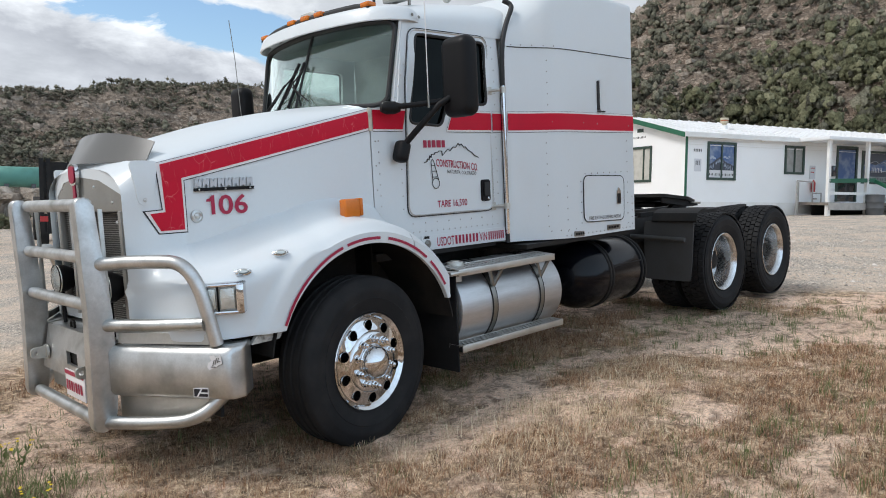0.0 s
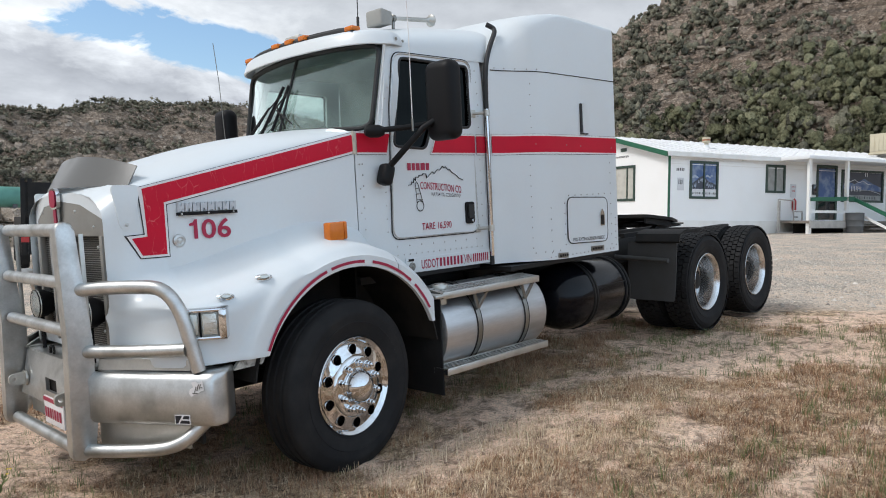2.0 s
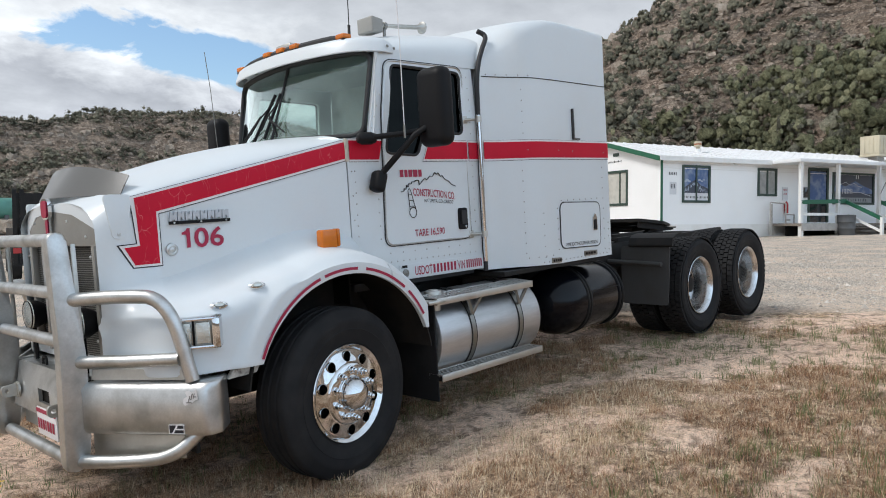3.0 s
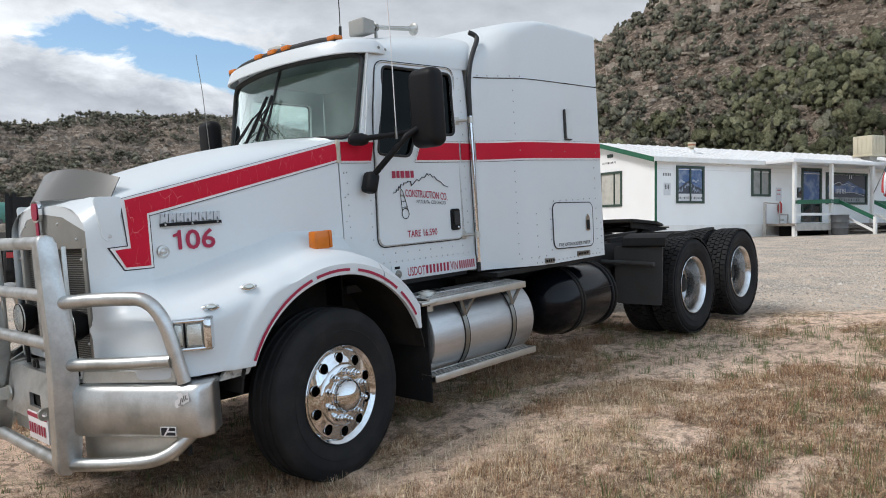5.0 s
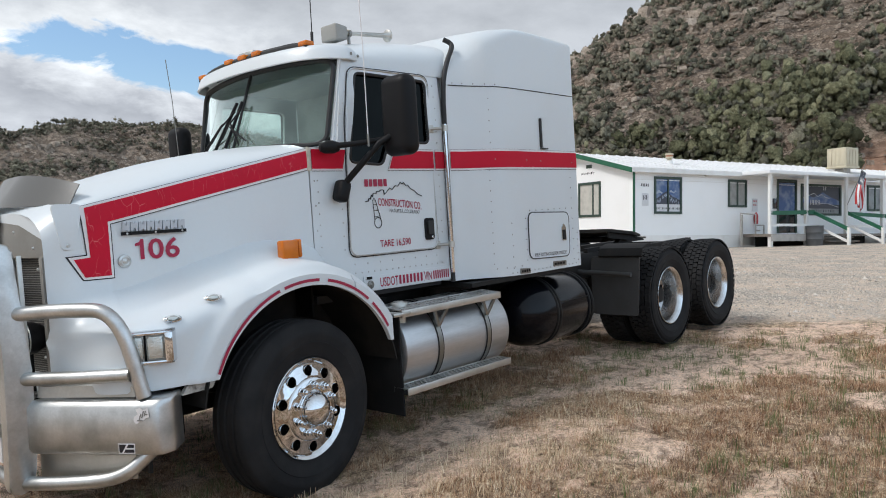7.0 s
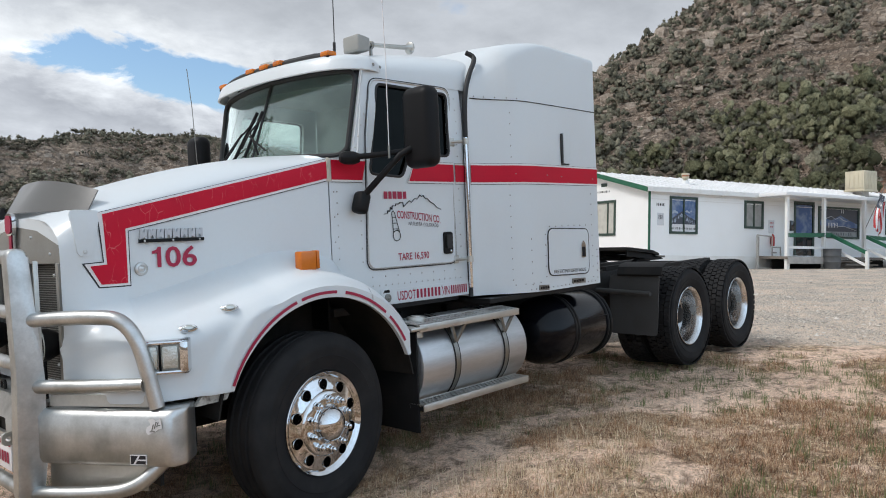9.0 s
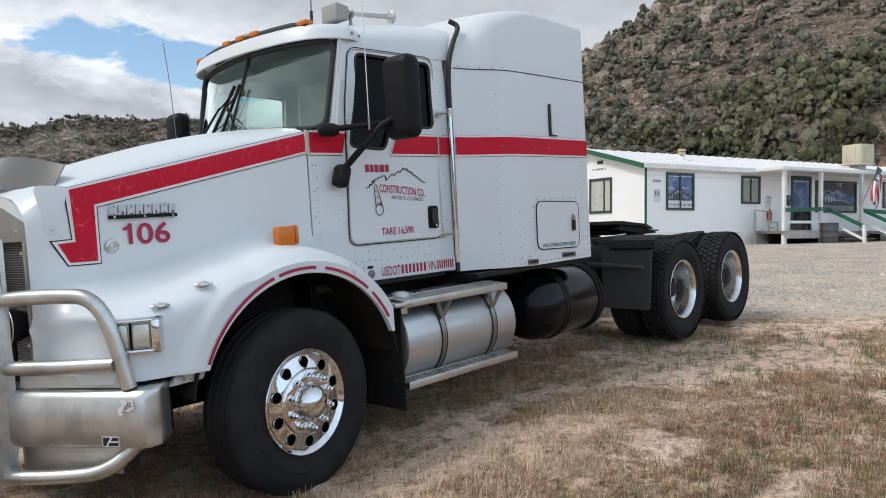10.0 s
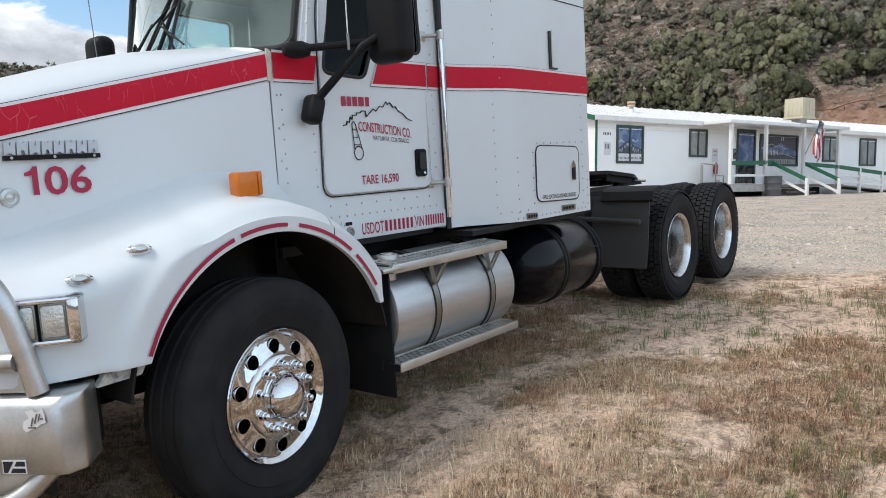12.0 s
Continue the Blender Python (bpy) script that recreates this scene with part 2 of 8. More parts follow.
def crazed(m, scale, amount, pale):
    """Fine pale cracks over the colour of m."""
    n, l = m.node_tree.nodes, m.node_tree.links
    b = n["Principled BSDF"]
    was = b.inputs["Base Color"].links[0].from_socket
    co, wob, add, v, r, x = (n.new("ShaderNode" + k) for k in ("TexCoord", "TexNoise", "VectorMath", "TexVoronoi", "MapRange", "Mix"))
    wob.inputs["Scale"].default_value = 6.0
    add.operation = "MULTIPLY_ADD"
    add.inputs[1].default_value = (0.16, 0.16, 0.16)
    l.new(co.outputs["Object"], wob.inputs["Vector"])
    run = n.new("ShaderNodeVectorMath")
    run.operation = "MULTIPLY"
    run.inputs[1].default_value = (1.5, 0.6, 0.5)
    l.new(co.outputs["Object"], run.inputs[0])
    l.new(wob.outputs["Color"], add.inputs[0])
    l.new(run.outputs[0], add.inputs[2])
    v.feature = "DISTANCE_TO_EDGE"
    v.inputs["Scale"].default_value = scale
    l.new(add.outputs[0], v.inputs["Vector"])
    r.inputs["From Min"].default_value, r.inputs["From Max"].default_value = 0.0, 0.016
    r.inputs["To Min"].default_value, r.inputs["To Max"].default_value = amount, 0.0
    l.new(v.outputs["Distance"], r.inputs["Value"])
    # the cracks come and go
    gate, g2, mul = n.new("ShaderNodeTexNoise"), n.new("ShaderNodeMapRange"), n.new("ShaderNodeMath")
    gate.inputs["Scale"].default_value = 13.0
    g2.inputs["From Min"].default_value, g2.inputs["From Max"].default_value = 0.44, 0.56
    l.new(co.outputs["Object"], gate.inputs["Vector"])
    l.new(gate.outputs[0], g2.inputs["Value"])
    mul.operation = "MULTIPLY"
    l.new(r.outputs[0], mul.inputs[0])
    l.new(g2.outputs[0], mul.inputs[1])
    x.data_type = "RGBA"
    x.inputs[7].default_value = (*pale, 1)
    l.new(mul.outputs[0], x.inputs[0])
    l.new(was, x.inputs[6])
    l.new(x.outputs[2], b.inputs["Base Color"])


crazed(RED_OLD, 12.0, 0.8, (0.66, 0.20, 0.20))


# ---- mesh helpers ----
def part(name, bm, material, parent=None, label="", smooth=40.0, kind=""):
    """Links a bmesh as one mesh object, under a thing or a part."""
    me = bpy.data.meshes.new(name)
    bmesh.ops.recalc_face_normals(bm, faces=bm.faces[:])
    bm.to_mesh(me)
    bm.free()
    for m in material if isinstance(material, (list, tuple)) else (material,):
        me.materials.append(m)
    if smooth:
        me.polygons.foreach_set("use_smooth", [True] * len(me.polygons))
        me.set_sharp_from_angle(angle=radians(smooth))
    ob = new(name, me)
    ob.parent = parent
    return tagged(ob, label, kind=kind)


def again(ob, name, m, parent=None, label=""):
    """A second object on the mesh of ob."""
    o = new(name, ob.data)
    o.parent = parent
    o.matrix_local = m
    return tagged(o, label)


def thing(name, label, category, group="", m=None, kind=""):
    ob = new(name)
    ob.empty_display_size = 0.2
    if m is not None:
        ob.matrix_world = m
    return tagged(ob, label, category, group, kind)


def bevel(bm, w, seg=2, edges=None, angle=25):
    es = edges or [e for e in bm.edges if len(e.link_faces) == 2 and e.calc_face_angle(0) > radians(angle)]
    bmesh.ops.bevel(bm, geom=es, offset=w, segments=seg, affect="EDGES", profile=0.5)
    return bm


def box(x0, y0, z0, x1, y1, z1, r=0.0, seg=2, bm=None):
    own = bmesh.new()
    bmesh.ops.create_cube(own, size=1)
    for v in own.verts:
        v.co = Vector(((x0 + x1) / 2 + v.co.x * (x1 - x0), (y0 + y1) / 2 + v.co.y * (y1 - y0), (z0 + z1) / 2 + v.co.z * (z1 - z0)))
    if r:
        bevel(own, r, seg)
    return joined(bm, own) if bm else own


def joined(bm, other, m=None):
    me = bpy.data.meshes.new("tmp")
    if m is not None:
        bmesh.ops.transform(other, matrix=m, verts=other.verts[:])
    other.to_mesh(me)
    other.free()
    bm.from_mesh(me)
    bpy.data.meshes.remove(me)
    return bm


def lathe(profile, seg=48, axis="y", centre=(0, 0, 0), bm=None, arc=(0, 360)):
    """Turns (along, radius) pairs about an axis."""
    bm = bm or bmesh.new()
    full = arc[1] - arc[0] >= 359.9
    count = seg if full else seg + 1
    rings = []
    for a, r in profile:
        ring = []
        for i in range(count):
            t = radians(arc[0] + (arc[1] - arc[0]) * i / seg)
            u, v = max(r, 1e-4) * math.cos(t), max(r, 1e-4) * math.sin(t)
            p = {"x": (a, u, v), "y": (u, a, v), "z": (u, v, a)}[axis]
            ring.append(bm.verts.new(Vector(p) + Vector(centre)))
        rings.append(ring)
    for r0, r1 in zip(rings, rings[1:]):
        for i in range(count if full else count - 1):
            j = (i + 1) % count
            bm.faces.new((r0[i], r0[j], r1[j], r1[i]))
    return bm


def rod(a, b, r, seg=12, bm=None, r2=None, cap=True):
    """A straight bar from a to b."""
    bm = bm or bmesh.new()
    a, b = Vector(a), Vector(b)
    q = (b - a).to_track_quat("Z", "Y").to_matrix()
    rings = []
    for p, rr in ((a, r), (b, r if r2 is None else r2)):
        rings.append([bm.verts.new(p + q @ Vector((rr * math.cos(2 * math.pi * i / seg), rr * math.sin(2 * math.pi * i / seg), 0))) for i in range(seg)])
    for i in range(seg):
        j = (i + 1) % seg
        bm.faces.new((rings[0][i], rings[0][j], rings[1][j], rings[1][i]))
    if cap:
        bm.faces.new(rings[0])
        bm.faces.new(rings[1])
    return bm


def rounded(points, r, n=6):
    """A polyline with its inner corners rounded to about r."""
    pts = [Vector(p) for p in points]
    out = [pts[0]]
    for a, b, c in zip(pts, pts[1:], pts[2:]):
        d0, d1 = min(r, (a - b).length * 0.49), min(r, (c - b).length * 0.49)
        p, q = b + (a - b).normalized() * d0, b + (c - b).normalized() * d1
        for i in range(n + 1):
            t = i / n
            out.append(p * (1 - t) ** 2 + b * 2 * t * (1 - t) + q * t * t)
    return out + [pts[-1]]


def pipe(points, r, seg=12, bm=None, flat=1.0, closed=False):
    """A tube along a polyline. flat: its second radius by the first."""
    bm = bm or bmesh.new()
    pts = [Vector(p) for p in points]
    rings, ref = [], None
    for i, p in enumerate(pts):
        d = ((pts[(i + 1) % len(pts)] if closed or i + 1 < len(pts) else p) - (pts[i - 1] if closed or i else p)).normalized()
        if ref is None:
            ref = Vector((0, 0, 1)) if abs(d.z) < 0.9 else Vector((1, 0, 0))
        side = d.cross(ref).normalized()
        ref = side.cross(d).normalized()
        rings.append([bm.verts.new(p + r * (side * math.cos(2 * math.pi * k / seg) + ref * flat * math.sin(2 * math.pi * k / seg))) for k in range(seg)])
    for r0, r1 in zip(rings, rings[1:] + (rings[:1] if closed else [])):
        for k in range(seg):
            j = (k + 1) % seg
            bm.faces.new((r0[k], r0[j], r1[j], r1[k]))
    if not closed:
        bm.faces.new(rings[0])
        bm.faces.new(rings[-1])
    return bm


def skin(rows, bm=None, closed=False):
    """A surface through rows of points."""
    bm = bm or bmesh.new()
    vs = [[bm.verts.new(Vector(p)) for p in row] for row in rows]
    for r0, r1 in zip(vs, vs[1:]):
        n = len(r0)
        for i in range(n if closed else n - 1):
            j = (i + 1) % n
            bm.faces.new((r0[i], r0[j], r1[j], r1[i]))
    bmesh.ops.remove_doubles(bm, verts=bm.verts[:], dist=1e-5)
    return bm


def thick(bm, t):
    """Gives a sheet a thickness t against its normals."""
    bmesh.ops.recalc_face_normals(bm, faces=bm.faces[:])
    bmesh.ops.solidify(bm, geom=bm.faces[:], thickness=t)
    return bm


def ring2d(points, r, n=5):
    """A closed outline in two dimensions with rounded corners."""
    pts = [Vector((*p, 0)) for p in points]
    out = []
    for i, b in enumerate(pts):
        a, c = pts[i - 1], pts[(i + 1) % len(pts)]
        d0, d1 = min(r, (a - b).length * 0.48), min(r, (c - b).length * 0.48)
        p, q = b + (a - b).normalized() * d0, b + (c - b).normalized() * d1
        for k in range(n + 1):
            t = k / n
            w = p * (1 - t) ** 2 + b * 2 * t * (1 - t) + q * t * t
            out.append((w.x, w.y))
    return out


def sheet(outer, holes, place, depth=0.0, cut=0.12):
    """A flat outline with holes, cut into a fine net and laid on a surface by place(u, v, d); depth gives it a thickness."""
    bm = bmesh.new()
    edges = []
    for loop in [outer, *holes]:
        vs = [bm.verts.new((u, v, 0)) for u, v in loop]
        edges += [bm.edges.new((vs[i - 1], vs[i])) for i in range(len(vs))]
    bmesh.ops.triangle_fill(bm, edges=edges, use_beauty=True, use_dissolve=False, normal=(0, 0, 1))
    us, vs = [p[0] for p in outer], [p[1] for p in outer]
    if cut:
        for k, (lo, hi) in enumerate(((min(us), max(us)), (min(vs), max(vs)))):
            for i in range(1, int((hi - lo) / cut) + 1):
                at, no = [0, 0, 0], [0, 0, 0]
                at[k], no[k] = lo + i * cut, 1
                bmesh.ops.bisect_plane(bm, geom=bm.verts[:] + bm.edges[:] + bm.faces[:], plane_co=at, plane_no=no)
    if depth:
        got = bmesh.ops.extrude_face_region(bm, geom=bm.faces[:])
        for v in got["geom"]:
            if isinstance(v, bmesh.types.BMVert):
                v.co.z = depth
    for v in bm.verts:
        v.co = Vector(place(v.co.x, v.co.y, v.co.z))
    return bm


def letters(text, x, z, height, place, width=0.0, depth=0.0, cut=0.0, slant=0.0, bold=0.0):
    """Lettering from its left end at x and its foot at z, laid on a surface by place(u, v, d)."""
    cu = bpy.data.curves.new("text", "FONT")
    cu.body, cu.size, cu.shear, cu.offset = text, 1.0, slant, bold
    cu.resolution_u = 3
    ob = bpy.data.objects.new("text", cu)
    scene.collection.objects.link(ob)
    me = bpy.data.meshes.new_from_object(ob.evaluated_get(bpy.context.evaluated_depsgraph_get()))
    bpy.data.objects.remove(ob)
    bpy.data.curves.remove(cu)
    bm = bmesh.new()
    bm.from_mesh(me)
    bpy.data.meshes.remove(me)
    bmesh.ops.remove_doubles(bm, verts=bm.verts[:], dist=1e-5)
    lo, hi = min(v.co.x for v in bm.verts), max(v.co.x for v in bm.verts)
    s = height / 0.7
    sx = width / (hi - lo) if width else s
    if depth:
        got = bmesh.ops.extrude_face_region(bm, geom=bm.faces[:])
        for v in got["geom"]:
            if isinstance(v, bmesh.types.BMVert):
                v.co.z = depth
    for v in bm.verts:
        v.co = Vector(place(x + (v.co.x - lo) * sx, z + v.co.y * s, v.co.z))
    return bm


def bars(x, z, height, widths, gap, place):
    """Plain bars in place of lettering."""
    bm = bmesh.new()
    for w in widths:
        joined(bm, sheet([(x, z), (x + w, z), (x + w, z + height), (x, z + height)], [], place, 0, 0))
        x += w + gap
    return bm


def curve(x, *pairs):
    """A smooth curve (Catmull-Rom) through (x, value) pairs."""
    n = len(pairs)
    if x <= pairs[0][0]:
        return pairs[0][1]
    if x >= pairs[-1][0]:
        return pairs[-1][1]
    i = max(k for k in range(n - 1) if pairs[k][0] <= x)
    (x1, y1), (x2, y2) = pairs[i], pairs[i + 1]

    def slope(k):
        a, b = pairs[max(k - 1, 0)], pairs[min(k + 1, n - 1)]
        return (b[1] - a[1]) / (b[0] - a[0])

    h, t = x2 - x1, (x - x1) / (x2 - x1)
    return (2 * t**3 - 3 * t**2 + 1) * y1 + (t**3 - 2 * t**2 + t) * h * slope(i) + (3 * t**2 - 2 * t**3) * y2 + (t**3 - t**2) * h * slope(i + 1)


# ---- ground and hills: one sheet ----
CX, CY, EYE_Z = -2.79, -4.57, 1.46


def lattice(ix, iy, seed):
    h = np.sin(ix * 127.1 + iy * 311.7 + seed * 74.7) * 43758.5453
    return h - np.floor(h)


def vnoise(x, y, seed=0):
    x, y = np.asarray(x, float), np.asarray(y, float)
    ix, iy = np.floor(x), np.floor(y)
    fx, fy = x - ix, y - iy
    fx, fy = fx * fx * (3 - 2 * fx), fy * fy * (3 - 2 * fy)
    a, b = lattice(ix, iy, seed), lattice(ix + 1, iy, seed)
    c, d = lattice(ix, iy + 1, seed), lattice(ix + 1, iy + 1, seed)
    return (a * (1 - fx) + b * fx) * (1 - fy) + (c * (1 - fx) + d * fx) * fy


def fbm(x, y, octaves=4, seed=0):
    s, a, t = 0.0, 0.5, 0.0
    for k in range(octaves):
        s, t = s + a * vnoise(x * 2**k, y * 2**k, seed + k), t + a
        a *= 0.5
    return s / t


SKYLINE = ((-180, 3), (-60, 4), (-25, 13), (0, 20), (10, 21), (20, 19.8), (25, 17.3), (27.2, 16.0), (29.5, 14.6), (31.8, 13.3), (35, 11.0), (42, 7.0),
           (50, 6.4), (56, 7.6), (59.5, 8.1), (61.7, 8.2), (67.3, 7.8), (73, 7.1), (76, 6.9), (90, 6), (120, 3), (180, 3))
FOOT = ((-180, 150), (-60, 130), (-20, 84), (10, 78), (30, 84), (45, 110), (60, 100), (76, 88), (100, 120), (180, 150))


def ground_z(x, y):
    """The ground's height, and how far a place lies up the hills (0 to 1 at the skyline)."""
    dx, dy = np.asarray(x, float) - CX, np.asarray(y, float) - CY
    r = np.hypot(dx, dy) + 1e-6
    az = np.degrees(np.arctan2(dy, dx))
    k = 20 * np.tanh(r / 20) / r
    near = 0.06 * (CX + dx * k) - 0.02 * (CY + dy * k)
    elev = np.interp(az, *zip(*SKYLINE))
    foot = np.interp(az, *zip(*FOOT)) * (0.96 + 0.1 * fbm(dx / 40, dy / 40, 3, 5))
    top = foot + np.interp(az, (0, 35, 60), (115, 105, 95))
    u = np.clip((r - foot) / (top - foot), 0, 1.0)
    left = np.clip((az - 40) / 15, 0, 1)
    ledge = np.interp(u, (0, 0.12, 0.3, 0.38, 0.62, 0.7, 0.93, 1.0), (0, 0.07, 0.2, 0.4, 0.58, 0.72, 0.93, 1.0))
    rise = u * (1 - left) + ledge * left
    zs = EYE_Z + np.tan(np.radians(elev)) * top - near
    z = near + rise * zs
    rough = np.clip(u * 6, 0, 1)
    z = z + rough * (1 - 0.93 * np.clip((u - 0.82) / 0.16, 0, 1)) * ((fbm(dx / 22, dy / 22, 5, 11) - 0.5) * 13 + (fbm(dx / 5, dy / 5, 3, 17) - 0.5) * 3)
    z = z - np.clip((r - top) / 60, 0, 4) * 2
    # the front wheels have settled into a shallow hollow
    z = z - 0.055 * np.exp(-((np.asarray(x) + 0.1) ** 2 / 1.6 + (np.abs(np.asarray(y)) - 0.9) ** 2 / 1.0))
    # small unevenness underfoot
    bare = 1 - np.clip((r - 30) / 30, 0, 1)
    z = z + bare * ((fbm(x * 0.9, y * 0.9, 4, 31) - 0.5) * 0.05 + (fbm(np.asarray(x) * 6, np.asarray(y) * 6, 3, 37) - 0.5) * 0.03)
    # trodden clods on the verge
    lump = np.clip(fbm(np.asarray(x) * 1.7, np.asarray(y) * 1.7, 3, 81) * 2 - 0.6, 0, 1)
    z = z + bare * lump * ((fbm(np.asarray(x) * 15, np.asarray(y) * 15, 3, 39) - 0.5) * 0.045)
    return z, u


def yard_edge(x, y):
    """Below 0 on the verge, above it on the yard."""
    d = (np.asarray(x) * 0.93 + np.asarray(y) * 0.36) + (fbm(np.asarray(x) * 0.5, np.asarray(y) * 0.5, 3, 41) - 0.5) * 2.2
    d2 = np.asarray(y) * 0.85 - np.asarray(x) * 0.25 + (fbm(np.asarray(x) * 0.5, np.asarray(y) * 0.5, 3, 43) - 0.5) * 2
    return np.maximum((d - 5.3) / 1.0, (d2 - 2.6) / 1.5)


def gravel_at(x, y):
    """0 on the grassy verge, 1 on the gravel yard."""
    return np.clip(yard_edge(x, y), 0, 1)


def spot(x, y, cx, cy, rx, ry):
    return np.exp(-(((x - cx) / rx) ** 2 + ((y - cy) / ry) ** 2))


def cover_at(x, y):
    """How thickly the ground is overgrown: bare by the drive wheels, clumps beside the tank and further out."""
    own = 0.5 * fbm(x * 0.95, y * 0.95, 4, 61) + 0.5 * fbm(x * 2.7, y * 2.7, 3, 63)
    return own - 0.2 * spot(x, y, 3.7, -1.9, 1.0, 0.9) + 0.06 * spot(x, y, 2.4, -2.5, 0.7, 0.7) + 0.06 * spot(x, y, 1.9, -1.5, 0.7, 0.4) - 0.06 * spot(x, y, -1.4, -1.6, 0.6, 0.5)


def terrain():
    fan = np.concatenate([np.linspace(-12, 86, 390, endpoint=False), np.linspace(86, 348, 110, endpoint=False)])
    rings = 0.35 * 1.022 ** np.arange(0, 400)
    rings = np.concatenate([rings[rings < 1.6], np.arange(1.6, 9.6, 0.042), rings[(rings > 9.6) & (rings < 70)], np.linspace(70, 260, 130), np.geomspace(266, 4200, 18)])
    a, r = np.meshgrid(np.radians(fan), rings)
    x, y = CX + r * np.cos(a), CY + r * np.sin(a)
    z, u = ground_z(x, y)
    n, m = x.shape
    verts = np.stack([x.ravel(), y.ravel(), z.ravel()], 1)
    zc = float(ground_z(CX, CY)[0])
    verts = np.vstack([verts, [[CX, CY, zc]]])
    i, j = np.meshgrid(np.arange(n - 1), np.arange(m), indexing="ij")
    j2 = (j + 1) % m
    quads = np.stack([i * m + j, i * m + j2, (i + 1) * m + j2, (i + 1) * m + j], -1).reshape(-1, 4)
    faces = quads.tolist() + [[n * m, (k + 1) % m, k] for k in range(m)]
    me = bpy.data.meshes.new("ground")
    me.from_pydata(verts.tolist(), [], faces)
    az = np.degrees(np.arctan2(y - CY, x - CX))
    terrace = np.clip((13.4 - az) / 1.2, 0, 1) * np.clip((az + 6) / 4, 0, 1) * np.clip((r - 60) / 6, 0, 1) * np.clip((0.15 - u) / 0.04, 0, 1)
    for name, value in (("hill", u), ("gravel", gravel_at(x, y)), ("terrace", terrace), ("growth", np.clip((cover_at(x, y) - 0.44) / 0.08, 0, 1))):
        at = me.attributes.new(name, "FLOAT", "POINT")
        at.data.foreach_set("value", np.append(value.ravel(), 0.0).astype(np.float32))
    me.polygons.foreach_set("use_smooth", [True] * len(me.polygons))
    return me


def ground_material():
    m = bpy.data.materials.new("dry_earth")
    m.use_nodes = True
    n, l = m.node_tree.nodes, m.node_tree.links
    b = n["Principled BSDF"]
    b.inputs["Roughness"].default_value = 0.93
    b.inputs["Specular IOR Level"].default_value = 0.2
    geo = n.new("ShaderNodeNewGeometry")

    def noisy(scale, detail=6.0, rough=0.55):
        t = n.new("ShaderNodeTexNoise")
        t.inputs["Scale"].default_value, t.inputs["Detail"].default_value, t.inputs["Roughness"].default_value = scale, detail, rough
        l.new(geo.outputs["Position"], t.inputs["Vector"])
        return t.outputs[0]

    def ramp(fac, *stops):
        t = n.new("ShaderNodeValToRGB")
        while len(t.color_ramp.elements) < len(stops):
            t.color_ramp.elements.new(0.5)
        for e, (pos, col) in zip(t.color_ramp.elements, stops):
            e.position, e.color = pos, (*col, 1)
        l.new(fac, t.inputs[0])
        return t.outputs[0]

    def mix(fac, a, c, kind="MIX"):
        x = n.new("ShaderNodeMix")
        x.data_type, x.blend_type = "RGBA", kind
        for sock, v in ((x.inputs[0], fac), (x.inputs[6], a), (x.inputs[7], c)):
            if isinstance(v, (tuple, float)):
                sock.default_value = v if isinstance(v, float) else (*v, 1)
            else:
                l.new(v, sock)
        return x.outputs[2]

    def attr(name):
        t = n.new("ShaderNodeAttribute")
        t.attribute_name = name
        return t.outputs["Fac"]

    soil = mix(0.5, ramp(noisy(0.9), (0.3, (0.60, 0.40, 0.295)), (0.5, (0.84, 0.605, 0.47)), (0.7, (0.95, 0.745, 0.605))), ramp(noisy(26, 8, 0.75), (0.36, (0.22, 0.155, 0.105)), (0.48, (0.72, 0.535, 0.405)), (0.62, (0.95, 0.82, 0.66))))
    litter = ramp(noisy(17, 9, 0.8), (0.38, (0.105, 0.07, 0.047)), (0.49, (0.42, 0.30, 0.20)), (0.58, (0.74, 0.575, 0.40)), (0.68, (0.93, 0.79, 0.60)))
    grit = ramp(noisy(75, 8, 0.8), (0.34, (0.30, 0.27, 0.25)), (0.5, (1, 1, 1)), (0.68, (1.35, 1.32, 1.28)))
    clods = ramp(noisy(7.5, 8, 0.7), (0.39, (0.27, 0.245, 0.23)), (0.49, (0.96, 0.95, 0.94)), (0.62, (1.08, 1.06, 1.04)))
    fringe = mix(0.45, attr("growth"), ramp(noisy(3.5, 8, 0.75), (0.42, (0, 0, 0)), (0.58, (1, 1, 1))))
    verge = mix(ramp(fringe, (0.28, (0, 0, 0)), (0.62, (0.95, 0.95, 0.95))), soil, litter)
    vor = n.new("ShaderNodeTexVoronoi")
    vor.inputs["Scale"].default_value = 46
    l.new(geo.outputs["Position"], vor.inputs["Vector"])
    stones = mix(ramp(noisy(1.1), (0.4, (0, 0, 0)), (0.62, (1, 1, 1))), ramp(vor.outputs["Color"], (0.1, (0.30, 0.26, 0.222)), (0.5, (0.62, 0.535, 0.455)), (0.9, (0.95, 0.86, 0.75))), (0.84, 0.70, 0.575))
    verge = mix(0.8, mix(0.85, verge, grit, "MULTIPLY"), clods, "MULTIPLY")
    stones = mix(0.7, stones, ramp(noisy(24, 9, 0.85), (0.38, (0.36, 0.345, 0.33)), (0.49, (1, 1, 1)), (0.64, (1.3, 1.28, 1.24))), "MULTIPLY")
    yard = mix(attr("gravel"), verge, stones)
